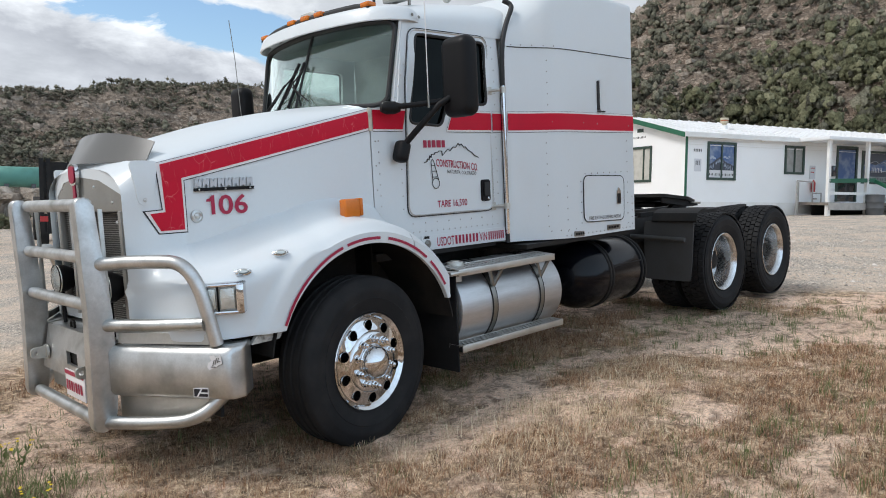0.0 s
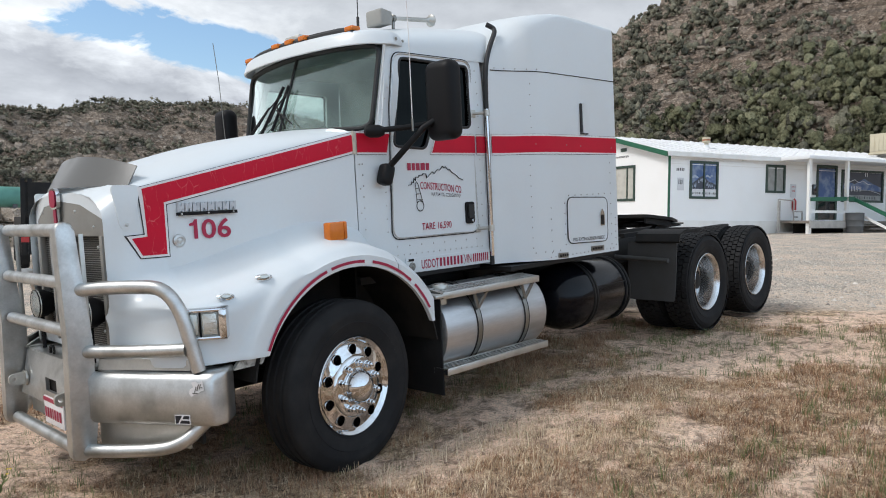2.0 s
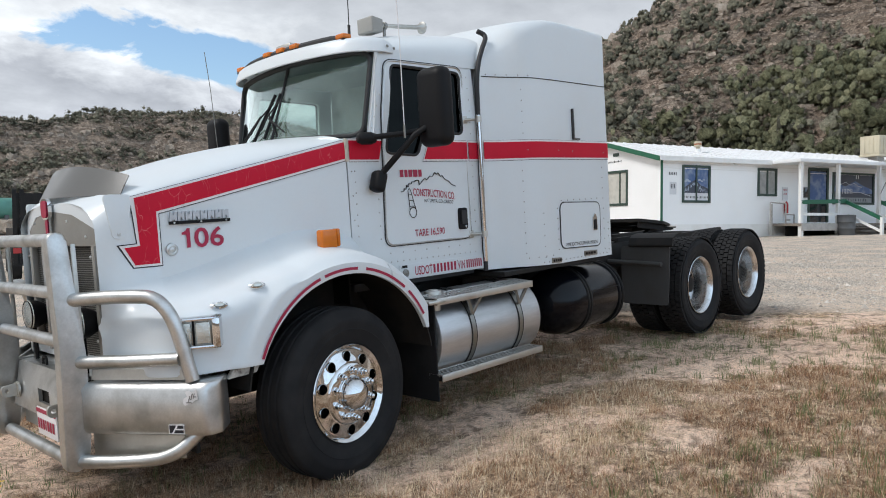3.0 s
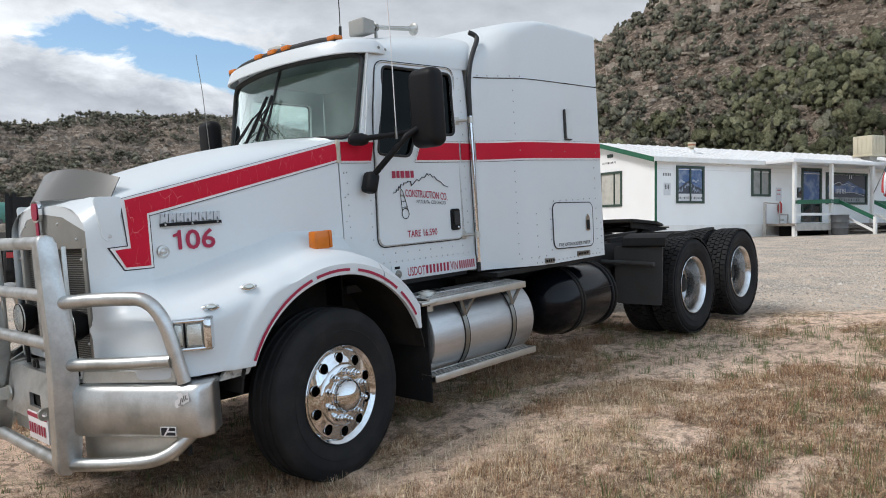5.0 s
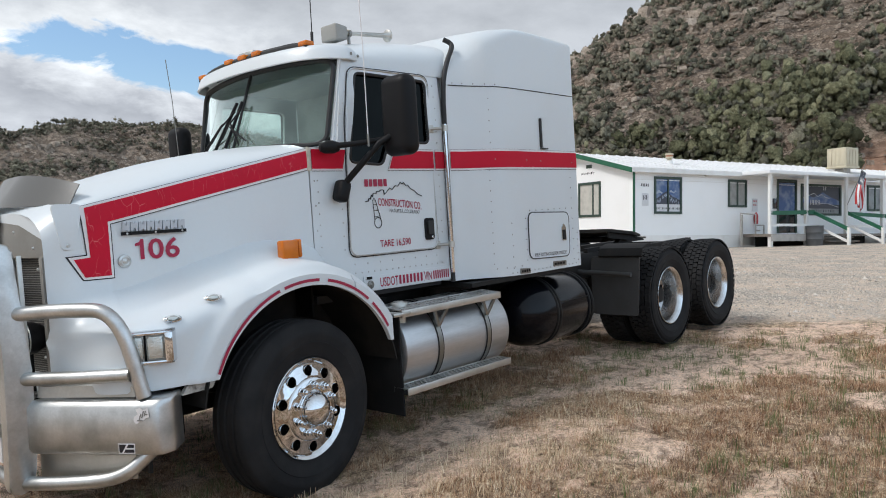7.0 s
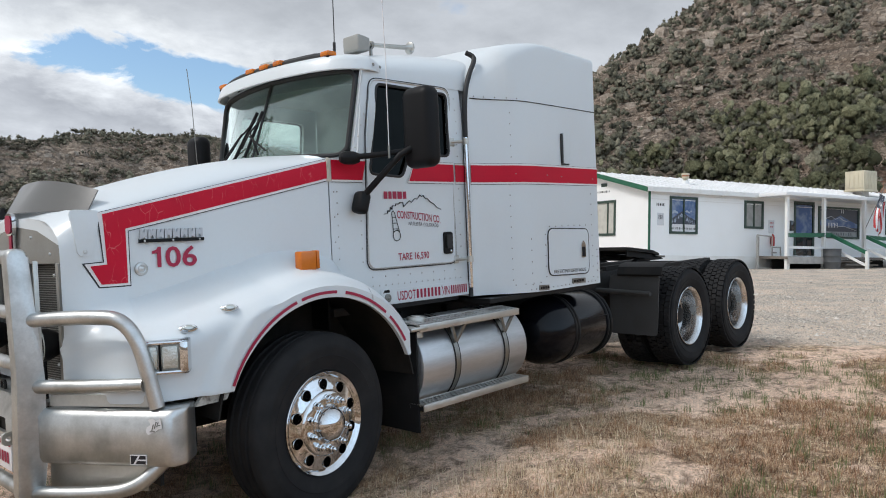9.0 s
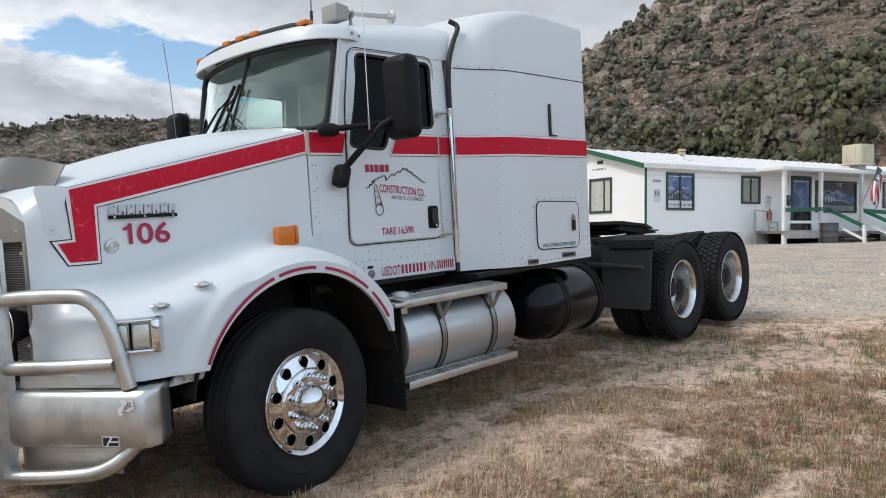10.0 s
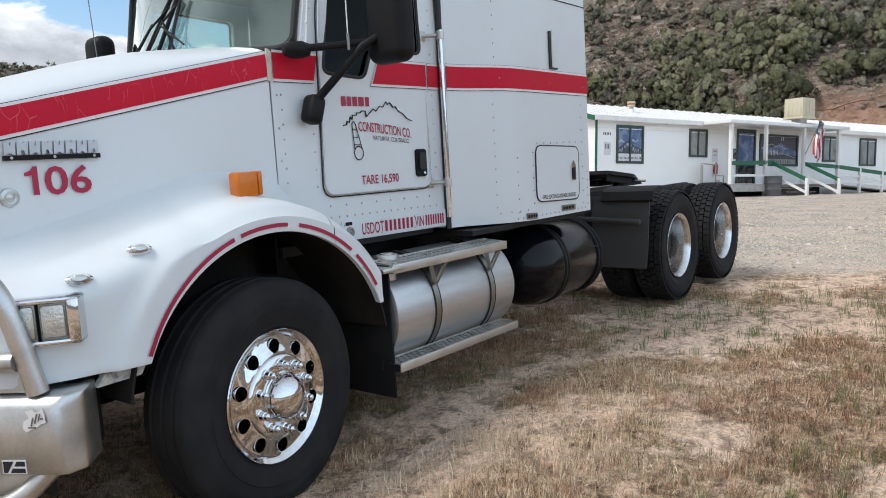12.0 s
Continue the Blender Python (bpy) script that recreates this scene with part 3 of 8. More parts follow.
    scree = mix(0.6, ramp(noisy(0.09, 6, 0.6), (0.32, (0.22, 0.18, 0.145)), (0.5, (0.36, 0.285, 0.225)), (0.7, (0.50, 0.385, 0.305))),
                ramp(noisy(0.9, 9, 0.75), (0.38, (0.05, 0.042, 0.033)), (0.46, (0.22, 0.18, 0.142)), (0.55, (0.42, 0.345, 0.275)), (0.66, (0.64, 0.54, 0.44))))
    # broken rock: each block with its own tone, crack shade painted dark
    blocks, cracks = n.new("ShaderNodeTexVoronoi"), n.new("ShaderNodeTexVoronoi")
    warp = n.new("ShaderNodeVectorMath")
    warp.operation = "MULTIPLY"
    warp.inputs[1].default_value = (1.0, 1.0, 2.2)
    jag = n.new("ShaderNodeTexNoise")
    jag.inputs["Scale"].default_value, jag.inputs["Detail"].default_value, jag.inputs["Roughness"].default_value = 1.3, 6.0, 0.7
    l.new(geo.outputs["Position"], jag.inputs["Vector"])
    push = n.new("ShaderNodeVectorMath")
    push.operation = "MULTIPLY_ADD"
    push.inputs[1].default_value = (1.6, 1.6, 1.6)
    l.new(jag.outputs["Color"], push.inputs[0])
    l.new(geo.outputs["Position"], push.inputs[2])
    l.new(push.outputs[0], warp.inputs[0])
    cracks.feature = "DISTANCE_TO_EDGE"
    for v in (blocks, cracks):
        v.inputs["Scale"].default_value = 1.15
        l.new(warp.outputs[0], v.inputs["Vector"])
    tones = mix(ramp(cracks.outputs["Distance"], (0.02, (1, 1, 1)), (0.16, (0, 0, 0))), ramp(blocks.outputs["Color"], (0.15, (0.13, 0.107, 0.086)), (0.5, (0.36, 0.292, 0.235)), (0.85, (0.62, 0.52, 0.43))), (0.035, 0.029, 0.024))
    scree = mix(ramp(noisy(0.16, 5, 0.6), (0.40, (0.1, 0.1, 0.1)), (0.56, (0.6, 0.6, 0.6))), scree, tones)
    bands = n.new("ShaderNodeTexNoise")
    bands.inputs["Scale"].default_value, bands.inputs["Detail"].default_value = 1.0, 6
    mp = n.new("ShaderNodeMapping")
    mp.inputs["Scale"].default_value = (0.039, 0.039, 0.715)
    l.new(geo.outputs["Position"], mp.inputs[0])
    l.new(mp.outputs[0], bands.inputs["Vector"])
    rock = ramp(bands.outputs[0], (0.35, (0.195, 0.156, 0.124)), (0.5, (0.468, 0.338, 0.247)), (0.62, (0.546, 0.455, 0.364)), (0.72, (0.286, 0.195, 0.143)))
    sep = n.new("ShaderNodeSeparateXYZ")
    l.new(geo.outputs["Normal"], sep.inputs[0])
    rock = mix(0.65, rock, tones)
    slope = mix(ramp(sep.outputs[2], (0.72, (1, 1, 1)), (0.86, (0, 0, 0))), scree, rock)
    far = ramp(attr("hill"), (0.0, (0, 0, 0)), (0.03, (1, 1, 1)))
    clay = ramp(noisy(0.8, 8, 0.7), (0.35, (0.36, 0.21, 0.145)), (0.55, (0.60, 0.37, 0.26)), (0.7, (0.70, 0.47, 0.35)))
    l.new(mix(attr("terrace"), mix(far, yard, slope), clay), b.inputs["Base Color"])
    bump = n.new("ShaderNodeBump")
    bump.inputs["Strength"].default_value, bump.inputs["Distance"].default_value = 0.9, 0.05
    l.new(mix(attr("gravel"), mix(0.45, noisy(11, 8, 0.7), noisy(45, 8, 0.7)), vor.outputs["Distance"]), bump.inputs["Height"])
    crag = n.new("ShaderNodeBump")
    crag.inputs["Distance"].default_value = 0.7
    l.new(far, crag.inputs["Strength"])
    l.new(mix(0.5, noisy(1.1, 9, 0.7), blocks.outputs["Distance"]), crag.inputs["Height"])
    l.new(bump.outputs[0], crag.inputs["Normal"])
    l.new(crag.outputs[0], b.inputs["Normal"])
    return m


ground = tagged(new("ground", terrain()), "sloping dry earth lot, gravel yard and bare rocky hillsides", "ground", kind="structure")
ground.data.materials.append(ground_material())


def on_ground(x, y):
    return float(ground_z(x, y)[0])


# ---- the truck: x to its rear, y to its right, z up, front axle at x = 0 ----
truck = thing("semi_truck", "white sleeper-cab semi tractor with red stripe and aluminium bull bar", "truck", m=SLOPE)


def hood_w(x):
    return curve(x, (-1.2, 0.60), (-1.1, 0.64), (-1.0, 0.668), (-0.75, 0.715), (-0.4, 0.755), (0.0, 0.795), (0.35, 0.83))


def hood_top(x):
    return curve(x, (-1.2, 1.66), (-1.12, 1.712), (-0.95, 1.775), (-0.75, 1.84), (-0.6, 1.888), (-0.23, 1.986), (0.1, 2.034), (0.42, 2.055))


def hood_belt(x):
    return curve(x, (-1.2, 1.53), (-1.1, 1.62), (-1.0, 1.672), (-0.6, 1.775), (0.0, 1.91), (0.35, 1.985))


def wing_w(x):
    return curve(x, (-1.2, 0.60), (-1.15, 0.80), (-1.09, 0.99), (-1.0, 1.10), (-0.88, 1.155), (-0.7, 1.185), (-0.4, 1.205), (0.7, 1.205))


def wing_top(x):
    if x > -0.3:
        return 0.50 + math.sqrt(max(0.775**2 - x * x, 0.01))
    return curve(x, (-1.2, 1.0), (-1.03, 1.045), (-0.85, 1.075), (-0.6, 1.14), (-0.42, 1.19), (-0.3, 1.2146))


def wing_bottom(x):
    return max(0.735, 0.50 + math.sqrt(max(0.655**2 - x * x, 0.0)))


def flared(x, z):
    """The wing's half width: a raised band follows the wheel arch, with a crease where it meets the wing."""
    t = min(1.0, max(0.0, (0.815 - math.hypot(x, z - 0.50)) / 0.06))
    return wing_w(x) - 0.032 + 0.032 * t * t * (3 - 2 * t)


def wing_points(x, w, zj):
    wf, ft, zb = flared(x, wing_top(x) - 0.05), wing_top(x), wing_bottom(x)
    top, low = ft - 0.05, zb + 0.03
    side = [(flared(x, z), z) for z in (top + (low - top) * k / 9 for k in range(1, 10))]
    wb = flared(x, zb)
    return [(w + 0.012 + 0.3 * (wf - w), zj - 0.62 * (zj - ft)), (w + 0.6 * (wf - w), ft + 0.025), (w + 0.8 * (wf - w), ft + 0.008), (wf - 0.035, ft - 0.018), (wf - 0.01, top)] + side + \
        [(wb + 0.004, zb + 0.012), (wb, zb), (wb - 0.03, zb + 0.002), (wb - 0.035, zb + 0.05)]


def hood_section(x):
    w, zt, zs, ft = hood_w(x), hood_top(x), hood_belt(x), wing_top(x)
    zj = ft + 0.12 if x > -0.9 else ft + 0.13
    d = zt - zs
    half = [(0, zt), (0.3 * w, zt - 0.002), (0.55 * w, zt - 0.06 * d), (0.74 * w, zt - 0.22 * d), (0.88 * w, zt - 0.52 * d), (0.955 * w, zt - 0.78 * d), (0.988 * w, zs),
            (w, zs - 0.05), (w + 0.002, zs - 0.12), (w + 0.003, (zs + zj) / 2), (w + 0.006, zj + 0.03)] + wing_points(x, w, zj)
    return [(x, -y, z) for y, z in reversed(half[1:])] + [(x, y, z) for y, z in half]


def stations(a, b, n, *more):
    return sorted({round(a + (b - a) * i / n, 4) for i in range(n + 1)} | set(more))


hood = part("hood", skin([hood_section(x) for x in stations(-1.2, 0.335, 76, -0.615, -0.6, -0.612)]), WHITE, truck, "white sloping fibreglass hood with flared wings", smooth=50)
for s in (-1, 1):
    rows = []
    for x in stations(0.34, 0.634, 14, 0.612):
        rows.append([(x, s * 0.79, wing_top(x) + 0.06 - 0.05 * (x - 0.34))] + [(x, s * y, z) for y, z in wing_points(x, 0.80, wing_top(x) + 0.05)])
    part("fender_tail", skin(rows), WHITE, hood, smooth=50)
    lip = [(x, s * (wing_w(x) + 0.0075), wing_bottom(x) + 0.021) for x in stations(-0.61, 0.61, 40)]
    bands = bmesh.new()
    gaps = {13, 22, 23, 34}
    for i in range(len(lip) - 1):
        if i in gaps or i == len(lip) - 2:
            if len(bands.faces):
                part("wheel_arch_stripe", bands, MAROON, hood, "worn red pinstripe round the wheel arch", smooth=0)
                bands = bmesh.new()
            continue
        a, b = Vector(lip[i]), Vector(lip[i + 1])
        c = Vector((0, a.y, 0.50))
        ra, rb = (a - c).normalized() * 0.017, (b - c).normalized() * 0.017
        vs = [bands.verts.new(p) for p in (a, b, b + rb, a + ra)]
        bands.faces.new(vs)
    bands.free()
    liner = lathe([(s * 0.62, 0.70), (s * 1.165, 0.70)], 30, "y", (0, 0, 0.50), arc=(8, 172))
    part("wheel_well", thick(liner, 0.01), WELL, hood, "dark inner wheel well")
    part("wheel_well", box(-0.72, s * 0.60 - 0.01, 0.55, 0.72, s * 0.60 + 0.01, 1.26), WELL, hood)


def on_hood(s=-1):
    return lambda u, v, d=0.0: (u, s * (hood_w(u) * (1 if v < hood_belt(u) - 0.05 else 1 - 0.012 * (v - hood_belt(u) + 0.05) / 0.05) + 0.011 - d), v)


def stripe_top(x):
    return 1.673 + (x + 1.02) * (1.988 - 1.673) / 1.355


def stripe_low(x):
    return 1.575 + (x + 0.89) * (1.853 - 1.575) / 1.225


for s in (-1, 1):
    lay = on_hood(s)
    red = [(-1.01, stripe_top(-1.01) - 0.012), (0.325, stripe_top(0.325) - 0.014), (0.325, stripe_low(0.325) + 0.014), (-0.905, stripe_low(-0.905) + 0.014), (-0.905, 1.302), (-1.03, 1.302), (-1.077, 1.398), (-1.0, 1.404)]
    white = [(-1.03, stripe_top(-1.03)), (0.33, stripe_top(0.33)), (0.33, stripe_low(0.33)), (-0.893, stripe_low(-0.893)), (-0.893, 1.29), (-1.037, 1.29), (-1.10, 1.41), (-1.012, 1.415)]
    black = [(-1.036, stripe_top(-1.036) + 0.0025), (0.332, stripe_top(0.332) + 0.0025), (0.332, stripe_low(0.332) - 0.0045), (-0.888, stripe_low(-0.888) - 0.0045), (-0.888, 1.284), (-1.041, 1.284), (-1.112, 1.415), (-1.017, 1.42)]
    part("stripe", sheet(black, [], lambda u, v, d: lay(u, v, 0.004), 0, 0.05), INK, hood, "black outline of the stripe")
    part("stripe", sheet(white, [], lambda u, v, d: lay(u, v, 0.002), 0, 0.05), PIN, hood, "white pinstripe edging")
    part("stripe", sheet(red, [], lambda u, v, d: lay(u, v, -0.001), 0, 0.05), RED_OLD, hood, "cracked red vinyl arrow stripe")

lay = on_hood(-1)
badge = part("badge", sheet([(-0.845, 1.508), (-0.50, 1.508), (-0.50, 1.526), (-0.845, 1.526)], [], lambda u, v, d: lay(u, v, -d), 0.014, 0.1), BLACK, hood, "black bar with raised chrome blocks")
bm = bmesh.new()
for k in range(8):
    x0 = -0.842 + k * 0.0425
    cut = 0.016 if k % 2 else 0.006
    joined(bm, sheet([(x0, 1.529), (x0 + 0.012, 1.529), (x0 + 0.016, 1.529 + cut), (x0 + 0.024, 1.529 + cut), (x0 + 0.028, 1.529), (x0 + 0.037, 1.529), (x0 + 0.039, 1.578), (x0 + 0.027, 1.578), (x0 + 0.024, 1.556 + cut), (x0 + 0.016, 1.556 + cut), (x0 + 0.013, 1.578), (x0 + 0.003, 1.578)], [], lambda u, v, d: lay(u, v, -d - 0.003), 0.010, 0))
part("lettering", bm, mat("bright_badge_metal", (0.52, 0.54, 0.57), 0.3, 0.5, bump=(40, 0.01)), badge, "raised bright blocks on the hood badge", smooth=20)
num = letters("06", -0.712, 1.374, 0.107, lambda u, v, d: lay(u, v, -0.002), width=0.172, bold=0.016)
joined(num, sheet([(-0.755, 1.374), (-0.734, 1.374), (-0.734, 1.483), (-0.750, 1.483), (-0.758, 1.468), (-0.780, 1.460), (-0.780, 1.447), (-0.755, 1.449)], [], lambda u, v, d: lay(u, v, -0.002), 0, 0.05))
part("number", num, MAROON, hood, "maroon number 106")


def bolt_disc(x, y, z, r, n, material, parent, name="latch", label="", flat=0.35):
    bm = lathe([(0.0, r), (r * flat * 0.6, r * 0.93), (r * flat, r * 0.62), (r * flat * 0.8, r * 0.45), (r * flat * 1.2, r * 0.3), (r * flat * 1.3, 0)], 20, "z")
    bmesh.ops.transform(bm, matrix=Vector(n).to_track_quat("Z", "Y").to_matrix().to_4x4(), verts=bm.verts[:])
    bmesh.ops.translate(bm, vec=(x, y, z), verts=bm.verts[:])
    return part(name, bm, material, parent, label)


for x in (-0.82, -0.672, -0.525):
    bolt_disc(x, lay(x, 1.517)[1] - 0.016, 1.517, 0.006, (0, -1, 0), ALU, badge, "screw")
bolt_disc(-0.835, -hood_w(-0.835) - 0.004, 1.37, 0.037, (0, -1, 0), ALU, hood, "hood_latch", "round aluminium hood latch")
for x, y, z in ((-0.572, 1.118, 1.150), (-0.80, 1.108, 1.072)):
    for s in (-1, 1):
        base = lathe([(0, 0.046), (0.008, 0.045), (0.016, 0.034)], 20, "z")
        bmesh.ops.scale(base, vec=(1.0, 0.5, 1), verts=base.verts[:])
        bulb = lathe([(0.012, 0.03), (0.02, 0.024), (0.024, 0)], 16, "z")
        bmesh.ops.scale(bulb, vec=(1.0, 0.5, 1), verts=bulb.verts[:])
        tilt = Matrix.Translation((x, s * y, z)) @ Vector((-0.45, s * 1.5, 1)).to_track_quat("Z", "Y").to_matrix().to_4x4()
        for b in (base, bulb):
            bmesh.ops.transform(b, matrix=tilt, verts=b.verts[:])
        o = part("side_marker", base, CHROME, hood, "small oval side marker light")
        part("lens", bulb, LENS, o)

for s in (-1, 1):
    q = box(-0.012, s * 0.955 - 0.035, 1.30, 0.1, s * 0.955 + 0.035, 1.418, 0.012)
    sig = part("turn_signal", q, AMBER, hood, "amber turn signal on the fender")
    part("bezel", box(0.104, s * 0.955 - 0.03, 1.31, 0.128, s * 0.955 + 0.03, 1.42, 0.008), AMBER, sig)
    part("stalk", box(0.0, s * 0.955 - 0.025, 1.22, 0.1, s * 0.955 + 0.025, 1.306, 0.006), BLACK, sig)


def headlight(s):
    a, b = Vector((-1.058, s * 0.995)), Vector((-0.828, s * 1.168))
    d = (b - a).normalized()
    n = Vector((d.y, -d.x)) * (1 if s > 0 else -1)
    n = n if n.x < 0 else -n
    ln = (b - a).length

    def at(u, z, o):
        p = a + d * u + n * o
        return (p.x, p.y, z)

    def plate(u0, u1, z0, z1, o0, o1, r):
        bm = box(u0, o0, z0, u1, o1, z1, r)
        for v in bm.verts:
            v.co = Vector(at(v.co.x, v.co.z, v.co.y))
        return bm

    z0, z1 = 0.872, 1.035
    bez = bmesh.new()
    for u0, u1, za, zb in ((0.07, ln, z0, z0 + 0.02), (0.07, ln, z1 - 0.02, z1), (0.07, 0.084, z0, z1), (ln - 0.042, ln, z0, z1)):
        joined(bez, plate(u0, u1, za, zb, -0.09, 0.052, 0.009))
    o = part("headlight", bez, CHROME, hood, "rectangular twin headlight in a chrome bezel")
    part("backing", plate(0.075, ln - 0.03, z0 + 0.01, z1 - 0.01, -0.08, 0.022, 0.002), BLACK, o)
    for u0, u1 in ((0.086, 0.150), (0.158, 0.245)):
        part("reflector", plate(u0, u1, z0 + 0.018, z1 - 0.018, 0.02, 0.038, 0.006), STEEL, o, "grey lamp surround")
        part("lens", plate(u0 + 0.005, u1 - 0.005, z0 + 0.025, z1 - 0.025, 0.03, 0.046, 0.012), LENS, o, "ribbed glass lamp lens")


headlight(-1)
headlight(1)

for s in (-1, 1):
    tape = sheet(ring2d([(0.322, 1.845), (0.35, 1.845), (0.352, 1.99), (0.326, 2.0)], 0.006, 2), [], lambda u, v, d: (u, s * (0.843 - 0.08 * max(0, v - 1.95) - d), v), 0.008, 0.03)
    part("seam_tape", tape, mat("cream_seam_tape", (0.62, 0.58, 0.48), 0.7, stain=(20, 0.3)) if s < 0 else bpy.data.materials["cream_seam_tape"], hood, "cream tape over the hood seam")

# grille
outline = [(-0.562, 0.74), (0.562, 0.74), (0.562, 1.535), (0.53, 1.582), (0.47, 1.62), (0.38, 1.648), (0.17, 1.665), (-0.17, 1.665), (-0.38, 1.648), (-0.47, 1.62), (-0.53, 1.582), (-0.562, 1.535)]
inner = [(-0.50, 0.80), (0.50, 0.80), (0.50, 1.51), (0.28, 1.595), (0.0, 1.625), (-0.28, 1.595), (-0.50, 1.51)]


def nose(u, v, d):
    return (-1.212 + 0.05 * (u / 0.56) ** 2 + d, u * 1.05, v)


grille = part("grille", sheet(outline, [inner], nose, 0.05, 0), WHITE, truck, "upright grille with steel screen and vertical bars", smooth=30)
part("top_panel", sheet([(-0.50, 1.42), (0.50, 1.42), (0.50, 1.51), (0.28, 1.595), (0.0, 1.625), (-0.28, 1.595), (-0.50, 1.51)], [], lambda u, v, d: nose(u, v, d + 0.004), 0.01, 0.12), SATIN, grille, "stainless steel grille header")
part("screen", sheet([(-0.50, 0.80), (0.50, 0.80), (0.50, 1.43), (-0.50, 1.43)], [], lambda u, v, d: nose(u, v, d + 0.035), 0.008, 0.12), MESH, grille, "dark mesh radiator screen")
ribs = bmesh.new()
for k in range(50):
    z = 0.81 + k * 0.0124
    pipe([nose(u, z, 0.03) for u in (-0.49, -0.25, 0, 0.25, 0.49)], 0.0022, 4, ribs)
part("screen_wires", ribs, STEEL, grille)
for y in (-0.50, -0.16, 0.16, 0.50):
    o = box(-0.02, y - 0.012, 0.80, 0.02, y + 0.03, 1.42, 0.006) if abs(y) > 0.4 else box(-0.03, y - 0.014, 0.80, 0.01, y + 0.014, 1.44, 0.006)
    bmesh.ops.translate(o, vec=(nose(y, 0, 0)[0] + 0.012, 0, 0), verts=o.verts[:])
    part("bar", o, SATIN if abs(y) > 0.4 else ALU, grille)
rv = bmesh.new()
for u, v in ((-0.47, 1.36), (-0.47, 1.12), (-0.47, 0.9), (-0.44, 1.47), (-0.25, 1.56), (-0.2, 1.45), (0.25, 1.56), (0.44, 1.47), (0.2, 1.45), (0.47, 1.36), (0.47, 1.12)):
    p = nose(u, v, -0.014)
    joined(rv, lathe([(0.0, 0.009), (-0.007, 0.007), (-0.009, 0)], 10, "x", p))
part("bolt", rv, ALU, grille, kind="stuff")
em = bmesh.new()
lay_e = lambda u, v, d: (-1.222 - d, u * 1.3, v)
joined(em, sheet(ring2d([(-0.045, 1.575), (0.045, 1.575), (0.045, 1.70), (-0.045, 1.70)], 0.042, 5), [], lay_e, 0.02, 0))
joined(em, sheet([(-0.024, 1.40), (0.024, 1.40), (0.024, 1.58), (-0.024, 1.58)], [], lay_e, 0.012, 0))
emb = part("emblem", em, CHROME, grille, "chrome hood emblem with a red enamel face")
part("enamel", sheet(ring2d([(-0.034, 1.588), (0.034, 1.588), (0.034, 1.688), (-0.034, 1.688)], 0.032, 5), [], lambda u, v, d: (-1.244 - d, u * 1.3, v), 0.004, 0), MAROON, emb)
part("enamel", sheet([(-0.015, 1.405), (0.015, 1.405), (0.015, 1.575), (-0.015, 1.575)], [], lambda u, v, d: (-1.236 - d, u * 1.3, v), 0.003, 0), MAROON, emb)
# bug deflector on the nose
rows = []
for k in range(9):
    v = k / 8
    row = []
    for i in range(33):
        u = -1 + i / 16
        a = abs(u)
        zb, zt = 1.70 - 0.02 * a**2, 1.876 - 0.082 * a**2.2
        row.append((-1.215 + 0.16 * a**1.8 + (0.115 - 0.05 * a) * v, u * (0.60 - 0.01 * v), zb + (zt - zb) * v))
    rows.append(row)
defl = part("bug_deflector", thick(skin(rows), 0.006), SMOKE, truck, "smoked acrylic bug deflector on the nose")
for s in (-1, 1):
    tab = sheet(ring2d([(-1.125, 1.45), (-1.065, 1.45), (-1.015, 1.685), (-1.155, 1.69)], 0.03, 4), [], lambda u, v, d: (u, s * (hood_w(u) + 0.010 + max(0, v - 1.6) * -0.16 - d), v), 0.012, 0.06)
    o = part("bracket", tab, WHITE, defl, "white deflector side bracket")
    bolt_disc(-1.095, s * (hood_w(-1.095) + 0.012), 1.475, 0.011, (0, s, 0), ALU, o, "bolt")

# ---- cab ----
def cab_y(x, z):
    return 0.83 + 0.058 * (x - 0.35) - max(0.0, z - 2.3) * 0.1


def on_cab(s):
    return lambda u, v, d=0.0: (u, s * (cab_y(u, v) - d), v)


